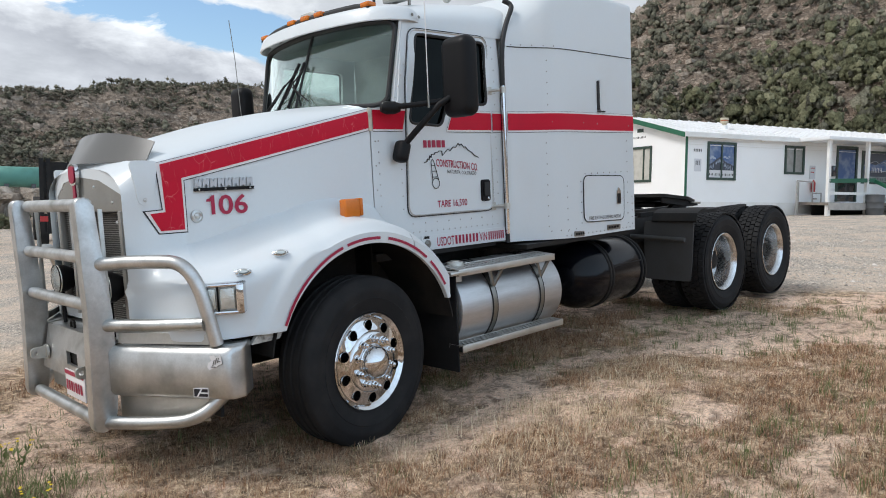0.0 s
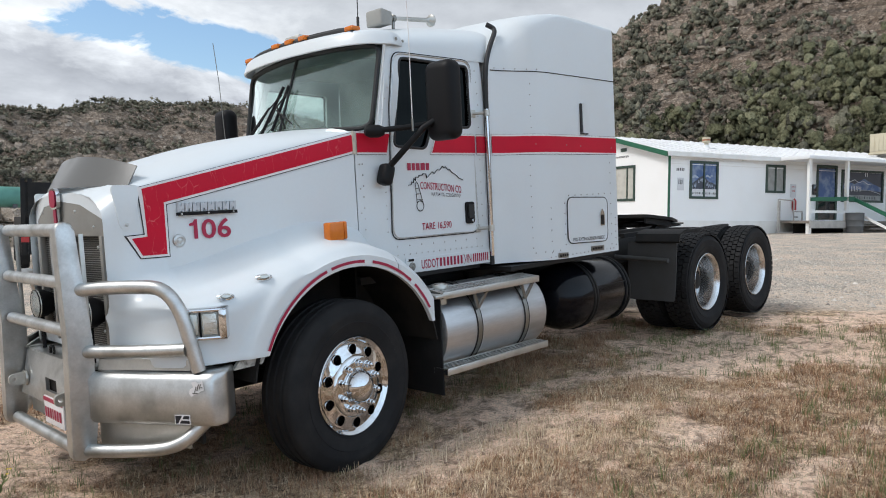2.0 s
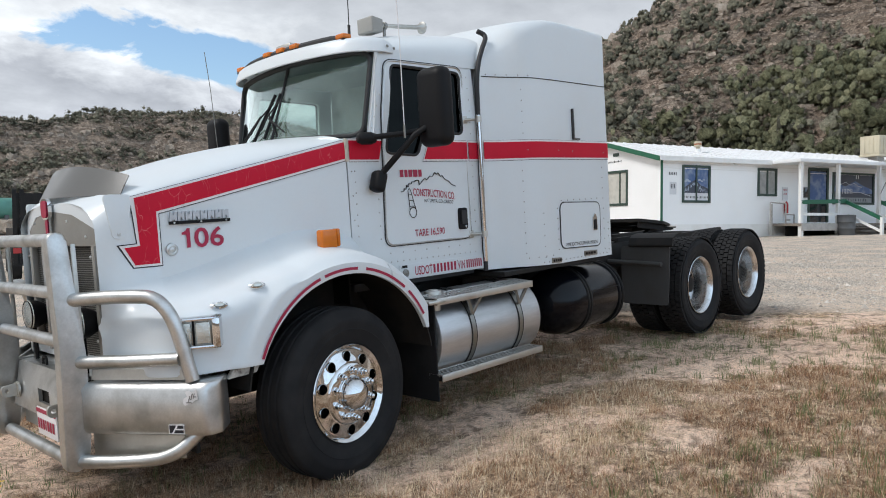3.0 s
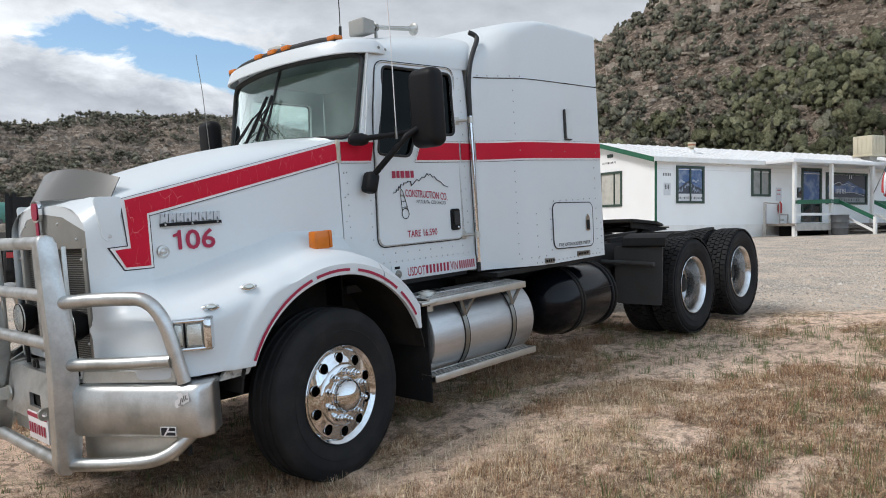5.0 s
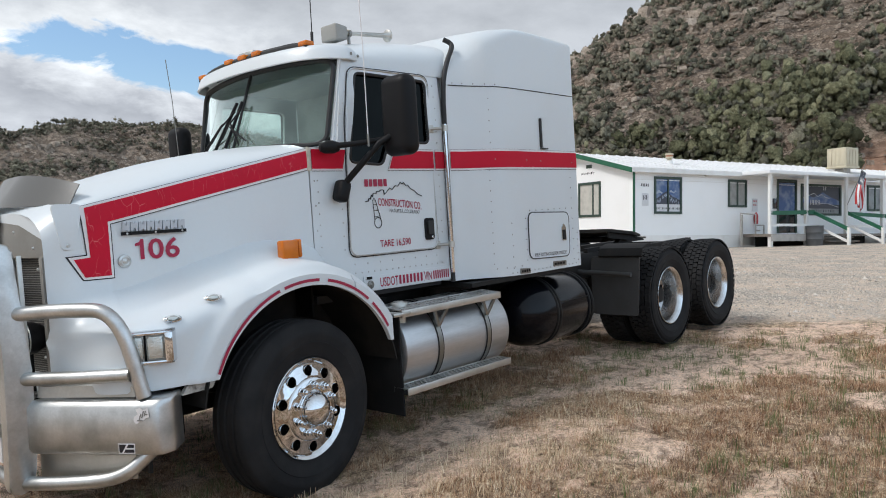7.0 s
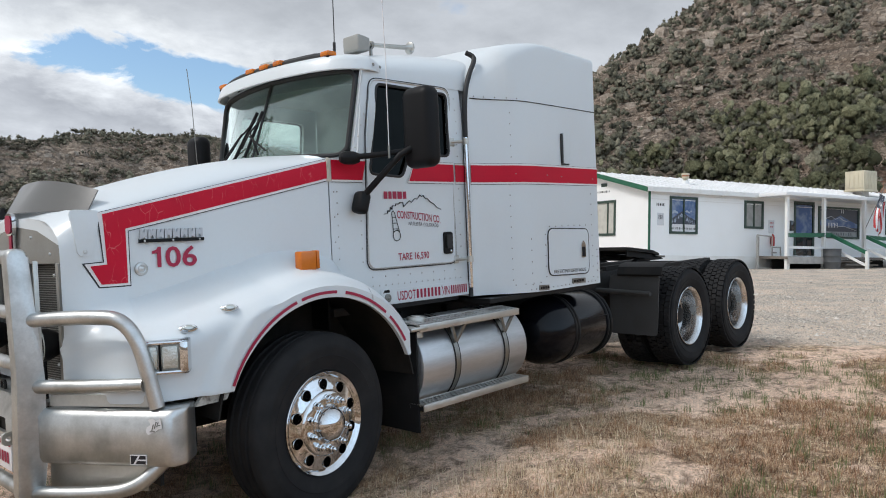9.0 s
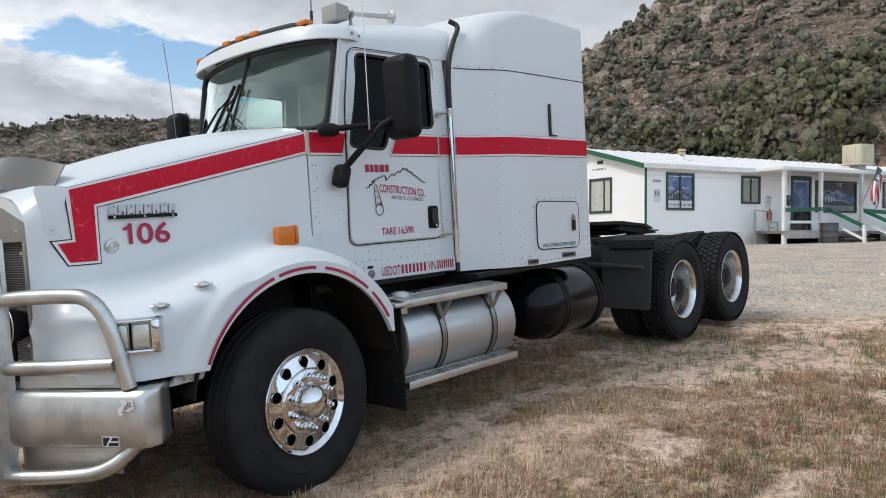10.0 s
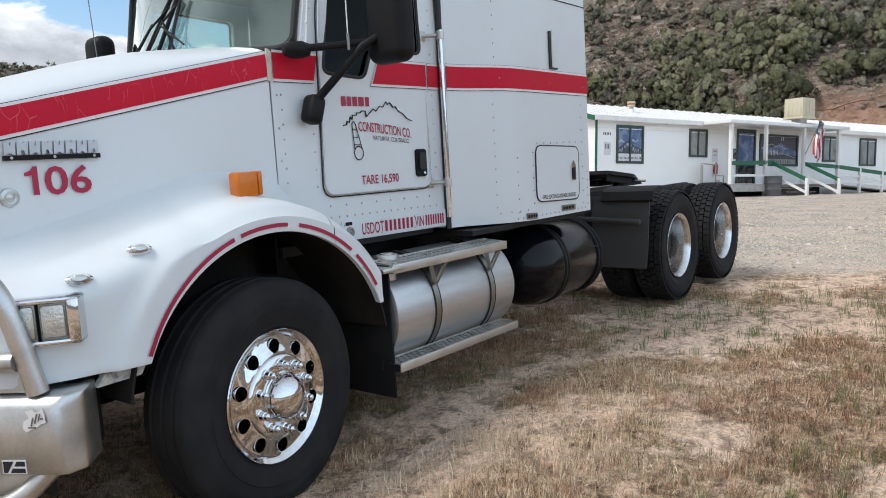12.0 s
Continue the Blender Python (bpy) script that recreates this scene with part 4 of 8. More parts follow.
cab = part("cab", box(0.36, -0.80, 0.98, 1.56, 0.80, 1.03), DARK, truck, "white riveted aluminium cab with two doors")
door_line = ring2d([(0.615, 1.262), (1.445, 1.262), (1.452, 2.548), (0.715, 2.548), (0.645, 2.2)], 0.075, 6)
glass_line = ring2d([(0.668, 1.902), (0.955, 1.885), (1.02, 2.045), (1.408, 2.045), (1.42, 2.50), (0.772, 2.51)], 0.045, 5)
for s in (-1, 1):
    lay = on_cab(s)
    side = sheet([(0.345, 1.145), (0.51, 1.02), (1.565, 1.02), (1.565, 2.62), (0.80, 2.62), (0.675, 2.60), (0.645, 2.50), (0.615, 2.30), (0.585, 2.06), (0.565, 2.005), (0.345, 1.985)], [door_line], lay, 0.025, 0.15)
    part("cab_side", side, WHITE, cab, "white riveted cab side panel")
    inner_d = [(1.025 + (u - 1.025) * 0.994, 1.9 + (v - 1.9) * 0.995) for u, v in door_line]
    door = part("door", sheet(inner_d, [glass_line], lambda u, v, d: lay(u, v, d - 0.008), 0.045, 0.12), WHITE, cab, "white cab door with a window")
    part("seal", pipe([lay(u, v, -0.006) for u, v in door_line], 0.004, 6, closed=True), SEAL, door)
    part("edge_trim", pipe([lay(1.025 + (u - 1.025) * 0.978, 1.9 + (v - 1.9) * 0.985, -0.011) for u, v in door_line], 0.005, 6, closed=True), ALU, door, "thin bright door edge trim")
    part("window", sheet(glass_line, [], lambda u, v, d: lay(u, v, 0.012 + d), 0.006, 0), DARK_PANE if s < 0 else CLEAR, door, "door glass, the near pane coloured dark for the unlit cab")
    part("window_seal", pipe([lay(u, v, -0.004) for u, v in glass_line], 0.011, 6, closed=True), SEAL, door)
    hd = part("door_handle", sheet(ring2d([(1.312, 1.335), (1.40, 1.335), (1.40, 1.495), (1.312, 1.495)], 0.022, 4), [], lambda u, v, d: lay(u, v, -0.009 - d), 0.012, 0), BLACK, door, "black recessed paddle door handle")
    part("paddle", sheet(ring2d([(1.33, 1.375), (1.385, 1.375), (1.385, 1.475), (1.33, 1.475)], 0.015, 4), [], lambda u, v, d: lay(u, v, -0.022 - d), 0.012, 0), SEAL, hd)
    bolt_disc(1.38, s * (cab_y(1.38, 1.36) + 0.02), 1.355, 0.011, (0, s, 0), CHROME, hd, "lock")
    # red stripe with its edging across cab side and door
    for lo, hi, d, m in ((1.8415, 1.998, -0.0035, INK), (1.845, 1.996, -0.0055, PIN), (1.858, 1.983, -0.0075, RED)):
        part("stripe", sheet([(0.36, lo), (0.606, lo), (0.635, hi), (0.36, hi)], [], lambda u, v, e: lay(u, v, d), 0, 0), m, cab)
        part("stripe", sheet([(1.465, lo), (1.56, lo), (1.56, hi), (1.465, hi)], [], lambda u, v, e: lay(u, v, d), 0, 0), m, cab)
        top = min(hi, 2.02)
        part("stripe", sheet([(0.992 + (lo - 1.845) * 0.42 + (0.008 if lo > 1.85 else 0.0), lo), (1.44, lo), (1.44, top), (0.992 + (top - 1.845) * 0.42 + (0.008 if lo > 1.85 else 0.0), top)], [], lambda u, v, e: lay(u, v, d - 0.009), 0, 0), m, door)
    sillp = sheet([(0.72, 1.025), (1.555, 1.025), (1.555, 1.125), (0.72, 1.125)], [], lambda u, v, d: lay(u, v, -0.004 - d), 0.005, 0)
    part("sill_panel", sillp, WHITE, cab, "white sill panel with lettering")
    rivets = bmesh.new()
    spots = [(0.40, z) for z in np.arange(1.35, 1.84, 0.072)] + [(0.375, z) for z in np.arange(1.30, 1.85, 0.16)] + [(x, 1.155) for x in np.arange(0.66, 1.54, 0.055)] + [(x, 1.215) for x in np.arange(0.66, 1.54, 0.11)]
    spots += [(x, 1.105) for x in np.arange(0.74, 1.55, 0.27)] + [(x, 1.04) for x in np.arange(0.74, 1.55, 0.27)] + [(1.50, z) for z in np.arange(1.3, 1.84, 0.085)] + [(1.50, z) for z in np.arange(2.05, 2.5, 0.085)]
    spots += [(0.56 + k * 0.028, 2.07 + k * 0.075) for k in range(6)] + [(0.585, z) for z in np.arange(1.32, 1.84, 0.09)]
    for u, v in spots:
        p = Vector(lay(float(u), float(v), -0.002 if v > 1.13 or u < 0.7 else -0.009))
        joined(rivets, lathe([(0.0, 0.0062), (s * 0.0028, 0.0045), (s * 0.0036, 0)], 6, "y", p))
    part("rivet", rivets, ALU, cab, kind="stuff")

lay = on_cab(-1)
logo_door = [o for o in cab.children if o.name.startswith("door")][0]
dp = lambda u, v, d=0.0: lay(u, v, -0.0115)
decal = part("sign", bars(0.775, 1.735, 0.05, (0.032, 0.028, 0.034, 0.04, 0.03), 0.009, dp), MAROON, logo_door, "maroon and black door lettering with a mountain outline")
arc = lambda u, v, d=0.0: lay(u, v - 0.10 * (u - 1.06) ** 2 - 0.10 * (u - 0.9), -0.0115)
part("lettering", letters("CONSTRUCTION CO.", 0.885, 1.605, 0.052, arc, width=0.405, bold=0.012), MAROON, decal)
part("lettering", letters("NATURITA, COLORADO", 0.985, 1.556, 0.026, lambda u, v, d: lay(u, v - 0.08 * (u - 0.95), -0.0115), width=0.285, slant=0.2), INK, decal)
ridge = [(0.775, 1.645), (0.80, 1.648), (0.805, 1.668), (0.82, 1.66), (0.828, 1.69), (0.84, 1.675), (0.845, 1.70), (0.872, 1.698), (0.876, 1.712), (0.905, 1.712), (0.91, 1.722), (0.94, 1.722), (0.945, 1.69), (0.97, 1.71), (1.0, 1.735), (1.02, 1.722), (1.05, 1.75), (1.075, 1.745), (1.10, 1.775), (1.115, 1.76), (1.13, 1.772), (1.155, 1.745), (1.17, 1.752), (1.195, 1.725), (1.23, 1.712), (1.26, 1.685), (1.30, 1.672)]
part("outline", pipe([lay(u, v - 0.012, -0.0125) for u, v in ridge], 0.006, 4, flat=0.5), INK, decal)
part("outline", pipe([lay(0.875 + 0.032 * math.cos(t), 1.485 + 0.036 * math.sin(t), -0.0125) for t in np.linspace(0, 2 * math.pi, 24, endpoint=False)], 0.003, 4, closed=True), INK, decal)
part("outline", pipe([lay(u, v, -0.0125) for u, v in ((0.847, 1.50), (0.838, 1.64), (0.85, 1.655), (0.862, 1.64), (0.903, 1.50))], 0.003, 4), INK, decal)
for k, z in enumerate((1.53, 1.57, 1.61)):
    part("outline", pipe([lay(0.846 - k * 0.002, z, -0.0125), lay(0.894 - k * 0.011, z, -0.0125)], 0.0022, 4), INK, decal)
part("lettering", letters("TARE 16,590", 0.882, 1.315, 0.048, dp, width=0.285, bold=0.012), MAROON, decal)
sg = [o for o in cab.children if o.name.startswith("sill_panel")][0]
sp = lambda u, v, d=0.0: lay(u, v, -0.0115)
part("lettering", letters("USDOT", 0.86, 1.042, 0.062, sp, width=0.165, bold=0.01), MAROON, sg)
part("lettering", bars(1.034, 1.042, 0.062, (0.02,) * 7, 0.0145, sp), MAROON, sg, kind="stuff")
part("lettering", letters("VIN", 1.278, 1.042, 0.062, sp, width=0.075, bold=0.01), MAROON, sg)
part("lettering", bars(1.37, 1.042, 0.062, (0.0125,) * 8, 0.009, sp), MAROON, sg, kind="stuff")
bolt_disc(0.775, -cab_y(0.775, 1.075) - 0.009, 1.065, 0.03, (0, -1, 0), STEEL, cab, "filler_cap", "round steel cap on the sill")
part("plate", sheet([(0.745, 1.102), (0.79, 1.102), (0.79, 1.12), (0.745, 1.12)], [], lambda u, v, d: lay(u, v, -0.0095 - d), 0.003, 0), BLACK, cab)


def glass_at(u, v):
    """The windshield: u from -1 to 1 across, v from 0 to 1 upwards."""
    return Vector((0.33 + 0.20 * v + (0.215 - 0.10 * v) * abs(u) ** 2.2, 0.80 * u * (1 + 0.022 * v), 2.02 + 0.56 * v + 0.03 * (1 - u * u) + 0.01 * v))


def glass_loop(shrink=0.0):
    loop = ring2d([(-1 + shrink, 0 + shrink), (1 - shrink, 0 + shrink), (1 - shrink, 1 - shrink), (-1 + shrink, 1 - shrink)], 0.14, 6)
    return loop


dense = []
lp = glass_loop()
for (u0, v0), (u1, v1) in zip(lp, lp[1:] + lp[:1]):
    steps = max(1, int(abs(u1 - u0) / 0.15))
    dense += [(u0 + (u1 - u0) * i / steps, v0 + (v1 - v0) * i / steps) for i in range(steps)]
wind = part("windshield", sheet(dense, [], lambda u, v, d: glass_at(u, v) + Vector((d, 0, 0)), 0.006, 0.2), GLASS, cab, "greenish one-piece windshield with a centre divider")
part("gasket", pipe([glass_at(u * 0.985, v) + Vector((-0.006, 0, 0)) for u, v in dense], 0.016, 8, closed=True), SEAL, wind, "black rubber windshield gasket")
part("divider", pipe([glass_at(0, v / 8) + Vector((-0.004, 0, 0)) for v in range(9)], 0.009, 6), SEAL, wind)
part("sun_band", skin([[glass_at(u / 10, 0.84 + 0.16 * v) + Vector((0.012, 0, 0)) for u in range(-10, 11)] for v in (0, 0.5, 1)]), DARK, wind, "dark sun band along the top")
for s in (-1, 1):
    rows = [[glass_at(s * 1.0, v / 10) + Vector((0.006, 0, 0)), glass_at(s * 1.0, v / 10) + Vector((0.01, s * 0.022, 0)), Vector((0.575 + 0.09 * v / 10, s * (cab_y(0.55, 2.2) - 0.012), 2.01 + 0.58 * v / 10)), Vector((0.60 + 0.09 * v / 10, s * (cab_y(0.6, 2.02 + 0.058 * v) + 0.001), 2.01 + 0.58 * v / 10))] for v in range(11)]
    part("pillar", skin(rows), WHITE, cab, "white windshield pillar")
rows = []
for v, dx, dz in ((1.0, 0.004, -0.01), (1.0, -0.006, 0.03), (1.0, 0.03, 0.05), (1.0, 0.10, 0.075)):
    rows.append([glass_at(u / 12.7, v) + Vector((dx, 0, dz)) for u in range(-12, 13)])
part("header", skin(rows), WHITE, cab)
part("cowl", skin([[glass_at(u / 10, 0) + Vector((dx, 0, dz)) for u in range(-10, 11)] for dx, dz in ((0.01, 0.005), (-0.03, -0.03), (-0.02, -0.12))]), WHITE, cab)


def roof_z(x):
    return curve(x, (0.48, 2.705), (0.62, 2.75), (0.85, 2.795), (1.2, 2.85), (1.6, 2.89), (1.7, 2.90))


rows = []
for x in stations(0.52, 1.75, 20):
    zc, side = roof_z(x), cab_y(min(x, 1.62), 2.5) + 0.003
    bow = 0.17 * max(0.0, 1 - (x - 0.52) / 1.14)
    half = []
    for k in range(19):
        t = math.pi / 2 * k / 18
        half.append((side * math.sin(t) ** 0.72, 2.545 + (zc - 2.545) * math.cos(t) ** 0.62))
    rows.append([(x + bow * (y / 0.85) ** 2, -y, z) for y, z in reversed(half[1:])] + [(x + bow * (y / 0.85) ** 2, y, z) for y, z in half])
part("roof", skin(rows), WHITE, cab, "white rounded cab roof", smooth=60)
# visor: a band over the windshield that wraps round both corners, with five amber lights
PLAN = rounded([(0.82, -0.838, 0), (0.79, -0.837, 0), (0.76, -0.836, 0), (0.70, -0.832, 0), (0.56, -0.765, 0), (0.47, -0.60, 0), (0.415, -0.30, 0), (0.395, 0, 0), (0.415, 0.30, 0), (0.47, 0.60, 0), (0.56, 0.765, 0), (0.70, 0.832, 0), (0.76, 0.836, 0), (0.79, 0.837, 0), (0.82, 0.838, 0)], 0.14, 4)


def visor_at(i, d, z):
    """A place on the visor's plan: d metres in from its outer edge."""
    a, b = PLAN[max(i - 1, 0)], PLAN[min(i + 1, len(PLAN) - 1)]
    n = Vector((-(b - a).y, (b - a).x, 0)).normalized()
    n = n if n.dot(Vector((0.9, 0, 0)) - PLAN[i]) > 0 else -n
    tail = min(1.0, max(0.0, (PLAN[i].x - 0.70) / 0.12)) ** 2
    z -= max(0.0, d - 0.032) * 1.3 * min(1.0, max(0.0, (abs(PLAN[i].y) - 0.55) / 0.22))
    return PLAN[i] + n * (d * (1 - 0.7 * min(tail, 1.0)) - 0.012 + 0.024 * tail) + Vector((0, 0, z - 0.045 * tail * max(0.0, (z - 2.60) / 0.11)))


outer = [(-0.010, 2.590), (-0.013, 2.596), (-0.006, 2.622), (0.006, 2.655), (0.016, 2.678), (0.032, 2.692), (0.07, 2.700), (0.13, 2.700), (0.13, 2.690), (0.06, 2.684), (0.03, 2.66), (0.012, 2.62), (0.0, 2.590)]
bm = skin([[visor_at(i, d, z) for i in range(len(PLAN))] for d, z in outer + outer[:1]])
visor = part("visor", bm, WHITE, truck, "white sun visor with five amber clearance lights", smooth=35)
strip = [i for i, p in enumerate(PLAN) if abs(p.y) < 0.72]
part("trim", skin([[visor_at(i, d, z) for i in strip] for d, z in ((0.05, 2.692), (0.052, 2.716), (0.08, 2.738), (0.14, 2.752), (0.21, 2.745))]), SEAL, visor, "dark trim strip above the visor")
for y in (-0.625, -0.195, -0.035, 0.145, 0.70):
    x = 0.46 + 0.19 * (abs(y) / 0.88) ** 2.2
    z = 2.722 - 0.012 * (abs(y) / 0.88) ** 3
    o = part("clearance_light", box(x - 0.038, y - 0.045, z - 0.022, x + 0.04, y + 0.045, z + 0.014, 0.012, 3), AMBER, visor, "amber clearance light")
    part("base", box(x - 0.034, y - 0.043, z - 0.036, x + 0.036, y + 0.043, z - 0.02, 0.004), BLACK, o)
for x, z in ((0.745, 2.632), (0.805, 2.622)):
    bolt_disc(x, -0.852, z, 0.011, (0, -1, 0.2), STEEL, visor, "screw")
# wipers, parked upright by the divider
off = Vector((-0.045, 0, 0))
for (u0, v0), (u1, v1), arms in (((0.24, 0.03), (0.03, 0.62), ((0.78, 0.0), (0.52, 0.02))), ((0.05, 0.05), (-0.05, 0.62), ((-0.15, 0.06), (-0.24, 0.10)))):
    a, b = glass_at(u0, v0) + off, glass_at(u1, v1) + off
    w = part("wiper", pipe([a, b], 0.0115, 6), BLACK, cab, "black wiper blade")
    part("wiper_frame", pipe([a + Vector((-0.02, 0, 0.06)), (a + b) / 2 + Vector((-0.04, 0, 0)), b + Vector((-0.02, 0, -0.06))], 0.006, 6), BLACK, w)
    for k, (u, v) in enumerate(arms):
        part("wiper_arm", pipe([glass_at(u, v) + off, a + (b - a) * (0.55 - 0.08 * k) + Vector((-0.04, 0, 0))], 0.0075 - 0.002 * k, 6), BLACK, w)
# inside the cab
part("dashboard", box(0.55, -0.74, 1.55, 0.85, 0.74, 1.99, 0.06), mat("grey_dashboard", (0.22, 0.22, 0.21), 0.6), cab)
part("cab_floor", box(0.45, -0.78, 1.04, 1.55, 0.78, 1.10), DARK, cab)
part("rear_panel", box(1.53, -0.80, 1.04, 1.56, 0.80, 2.62), CREAM, cab)
part("headliner", box(0.72, -0.74, 2.60, 1.53, 0.74, 2.63), CREAM, cab)
for y in (-0.42, 0.42):
    st = part("seat", box(1.0, y - 0.25, 1.5, 1.45, y + 0.25, 1.66, 0.06), DARK, cab)
    part("backrest", box(1.32, y - 0.24, 1.64, 1.47, y + 0.24, 2.2, 0.06), DARK, st)
rows = [[(1.24 + 0.04 * math.sin(y * 48 + 0.6 * math.sin(z * 3)) + 0.05 * (y + 0.4) ** 2, y, z) for y in np.linspace(-0.76, -0.22, 48)] for z in (1.66, 2.0, 2.4, 2.58)]
part("curtain", thick(skin(rows), 0.004), mat("pale_sleeper_curtain", (0.74, 0.74, 0.71), 0.9), cab, "pale pleated sleeper curtain")
part("steering_wheel", pipe([Vector((0.93 + 0.09 * math.sin(t), -0.42 + 0.22 * math.cos(t), 1.98 + 0.2 * math.sin(t))) for t in np.linspace(0, 2 * math.pi, 28, endpoint=False)], 0.014, 8, closed=True), DARK, cab)

# ---- sleeper ----
def slp_w(x):
    return curve(x, (1.585, 0.93), (1.72, 0.955), (1.85, 1.005), (1.98, 1.063), (2.1, 1.088), (2.3, 1.097), (3.11, 1.10))


def slp_top(x):
    return curve(x, (1.585, 2.78), (1.7, 2.835), (1.9, 2.912), (2.15, 2.958), (2.45, 2.975), (3.11, 2.955))


def slp_front(z):
    """Where the sleeper begins at height z: its front leans back above the door."""
    return curve(z, (2.38, 1.585), (2.55, 1.60), (2.69, 1.662), (2.785, 1.728), (2.9, 1.755))


def slp_section(x):
    w, zt = slp_w(x), slp_top(x)
    f = max(0.0, min(1.0, (2.3 - x) / 0.7))
    r = 0.045 + 0.17 * f
    half = [(0, zt + 0.035), (0.4, zt + 0.03), (0.72 * w, zt + 0.014)]
    for k in range(7):
        t = math.pi / 2 * k / 6
        half.append((w - r + r * math.sin(t) - 0.012 * f, zt - r * 1.15 + r * 1.15 * math.cos(t)))
    half += [(w - 0.002, 2.5), (w, 2.3), (w, 2.0), (w, 1.6), (w, 1.2), (w, 0.985 + 0.02 * f)]
    near = max(0.0, 1 - (x - 1.585) / 0.35)
    at = lambda z: x + near * (slp_front(z) - 1.585)
    return [(at(z), -y, z) for y, z in reversed(half[1:])] + [(at(z), y, z) for y, z in half]


rows = [slp_section(x) for x in stations(1.585, 3.11, 40)]
bm = skin(rows)
for row in (rows[0], rows[-1]):
    bm.faces.new([bm.verts.new(p) for p in row])
sleeper = part("sleeper", bm, WHITE, truck, "white riveted sleeper box with a luggage door", smooth=45)
part("floor_pan", box(1.62, -1.06, 0.95, 3.09, 1.06, 0.984), FRAME, sleeper)


def on_slp(s):
    return lambda u, v, d=0.0: (u, s * (slp_w(u) - d), v)


for s in (-1, 1):
    lay = on_slp(s)
    for lo, hi, d, m in ((1.8385, 2.000, -0.003, INK), (1.842, 1.998, -0.005, PIN), (1.856, 1.984, -0.007, RED)):
        part("stripe", sheet([(1.60, lo), (3.109, lo), (3.109, hi), (1.60, hi)], [], lambda u, v, e: lay(u, v, d), 0, 0.06), m, sleeper)
    part("seam", pipe([lay(x, 2.485, -0.001) for x in np.linspace(1.62, 3.11, 20)], 0.0035, 4), SEAL, sleeper, "dark horizontal panel seam")
    hatch = ring2d([(2.325, 1.105), (2.925, 1.085), (2.935, 1.468), (2.33, 1.488)], 0.07, 6)
    bd = part("luggage_door", sheet(hatch, [], lambda u, v, d: lay(u, v, -0.002 - d), 0.006, 0.1), WHITE, sleeper, "white luggage door with a chrome latch")
    part("seal", pipe([lay(u, v, -0.006) for u, v in hatch], 0.0048, 6, closed=True), SEAL, bd)
    part("latch", sheet(ring2d([(2.80, 1.225), (2.865, 1.225), (2.865, 1.335), (2.8325, 1.375), (2.80, 1.335)], 0.012, 3), [], lambda u, v, d: lay(u, v, -0.009 - d), 0.01, 0), CHROME, bd, "chrome paddle latch")
    part("latch_pocket", sheet(ring2d([(2.813, 1.235), (2.852, 1.235), (2.852, 1.318), (2.813, 1.318)], 0.008, 3), [], lambda u, v, d: lay(u, v, -0.0195 - d), 0.004, 0), BLACK, bd)
    if s < 0:
        part("lettering", letters("FIRE EXTINGUISHER INSIDE", 2.395, 1.118, 0.028, lambda u, v, d: lay(u, v - 0.02 * (u - 2.4), -0.0095), width=0.475, bold=0.01), INK, bd)
    vent = sheet(ring2d([(2.56, 2.02), (2.585, 2.02), (2.585, 2.265), (2.56, 2.265)], 0.01, 2), [], lambda u, v, d: lay(u, v, -0.002 - d), 0.01, 0)
    vo = part("vent", vent, SEAL, sleeper, "narrow hooded sleeper vent")
    part("hood", sheet(ring2d([(2.586, 2.018), (2.70, 2.02), (2.70, 2.268), (2.586, 2.272)], 0.012, 2), [], lambda u, v, d: (u, s * (slp_w(u) + 0.002 + d * max(0.05, (2.70 - u) / 0.12)), v), 0.016, 0), WHITE, vo)
    part("vent_lip", sheet([(2.56, 2.008), (2.665, 2.008), (2.665, 2.018), (2.56, 2.018)], [], lambda u, v, d: lay(u, v, -0.002 - d), 0.012, 0), SEAL, vo)
    rivets = bmesh.new()
    spots = [(1.93, z) for z in np.arange(1.1, 1.84, 0.082)] + [(1.95, z) for z in np.arange(2.05, 2.45, 0.085)] + [(x, 1.012) for x in np.arange(2.1, 3.08, 0.058)] + [(x, 2.502) for x in np.arange(1.66, 2.1, 0.09)]
    spots += [(2.12, z) for z in np.arange(1.05, 1.5, 0.09)] + [(x, 1.06) for x in np.arange(1.95, 2.3, 0.09)] + [(2.30, z) for z in np.arange(1.1, 1.5, 0.085)] + [(x, 1.502) for x in np.arange(2.36, 2.95, 0.09)]
    spots += [(3.0, z) for z in np.arange(1.05, 1.84, 0.09)] + [(3.07, z) for z in np.arange(1.04, 1.3, 0.06)] + [(1.98, 1.92), (2.35, 1.915), (2.55, 1.91), (3.03, 1.90)]
    for u, v in spots:
        joined(rivets, lathe([(0.0, 0.006), (s * 0.0026, 0.0044), (s * 0.0034, 0)], 6, "y", Vector(lay(float(u), float(v), -0.001 if not 1.84 < v < 2.0 else -0.008))))
    part("rivet", rivets, STEEL, sleeper, kind="stuff")
    for u0, u1, z0 in ((2.19, 2.32, 0.998), (2.66, 2.86, 1.015)):
        o = part("plate", sheet(ring2d([(u0, z0), (u1, z0 - 0.006), (u1, z0 + 0.036), (u0, z0 + 0.042)], 0.006, 2), [], lambda u, v, d: lay(u, v, -0.003 - d), 0.006, 0), STEEL, sleeper, "small stamped metal plate")
        part("face", bars(u0 + 0.012, z0 + 0.008, 0.02, ((u1 - u0) / 6,) * 4, 0.008, lambda u, v, d: lay(u, v, -0.0105)), BLACK, o)
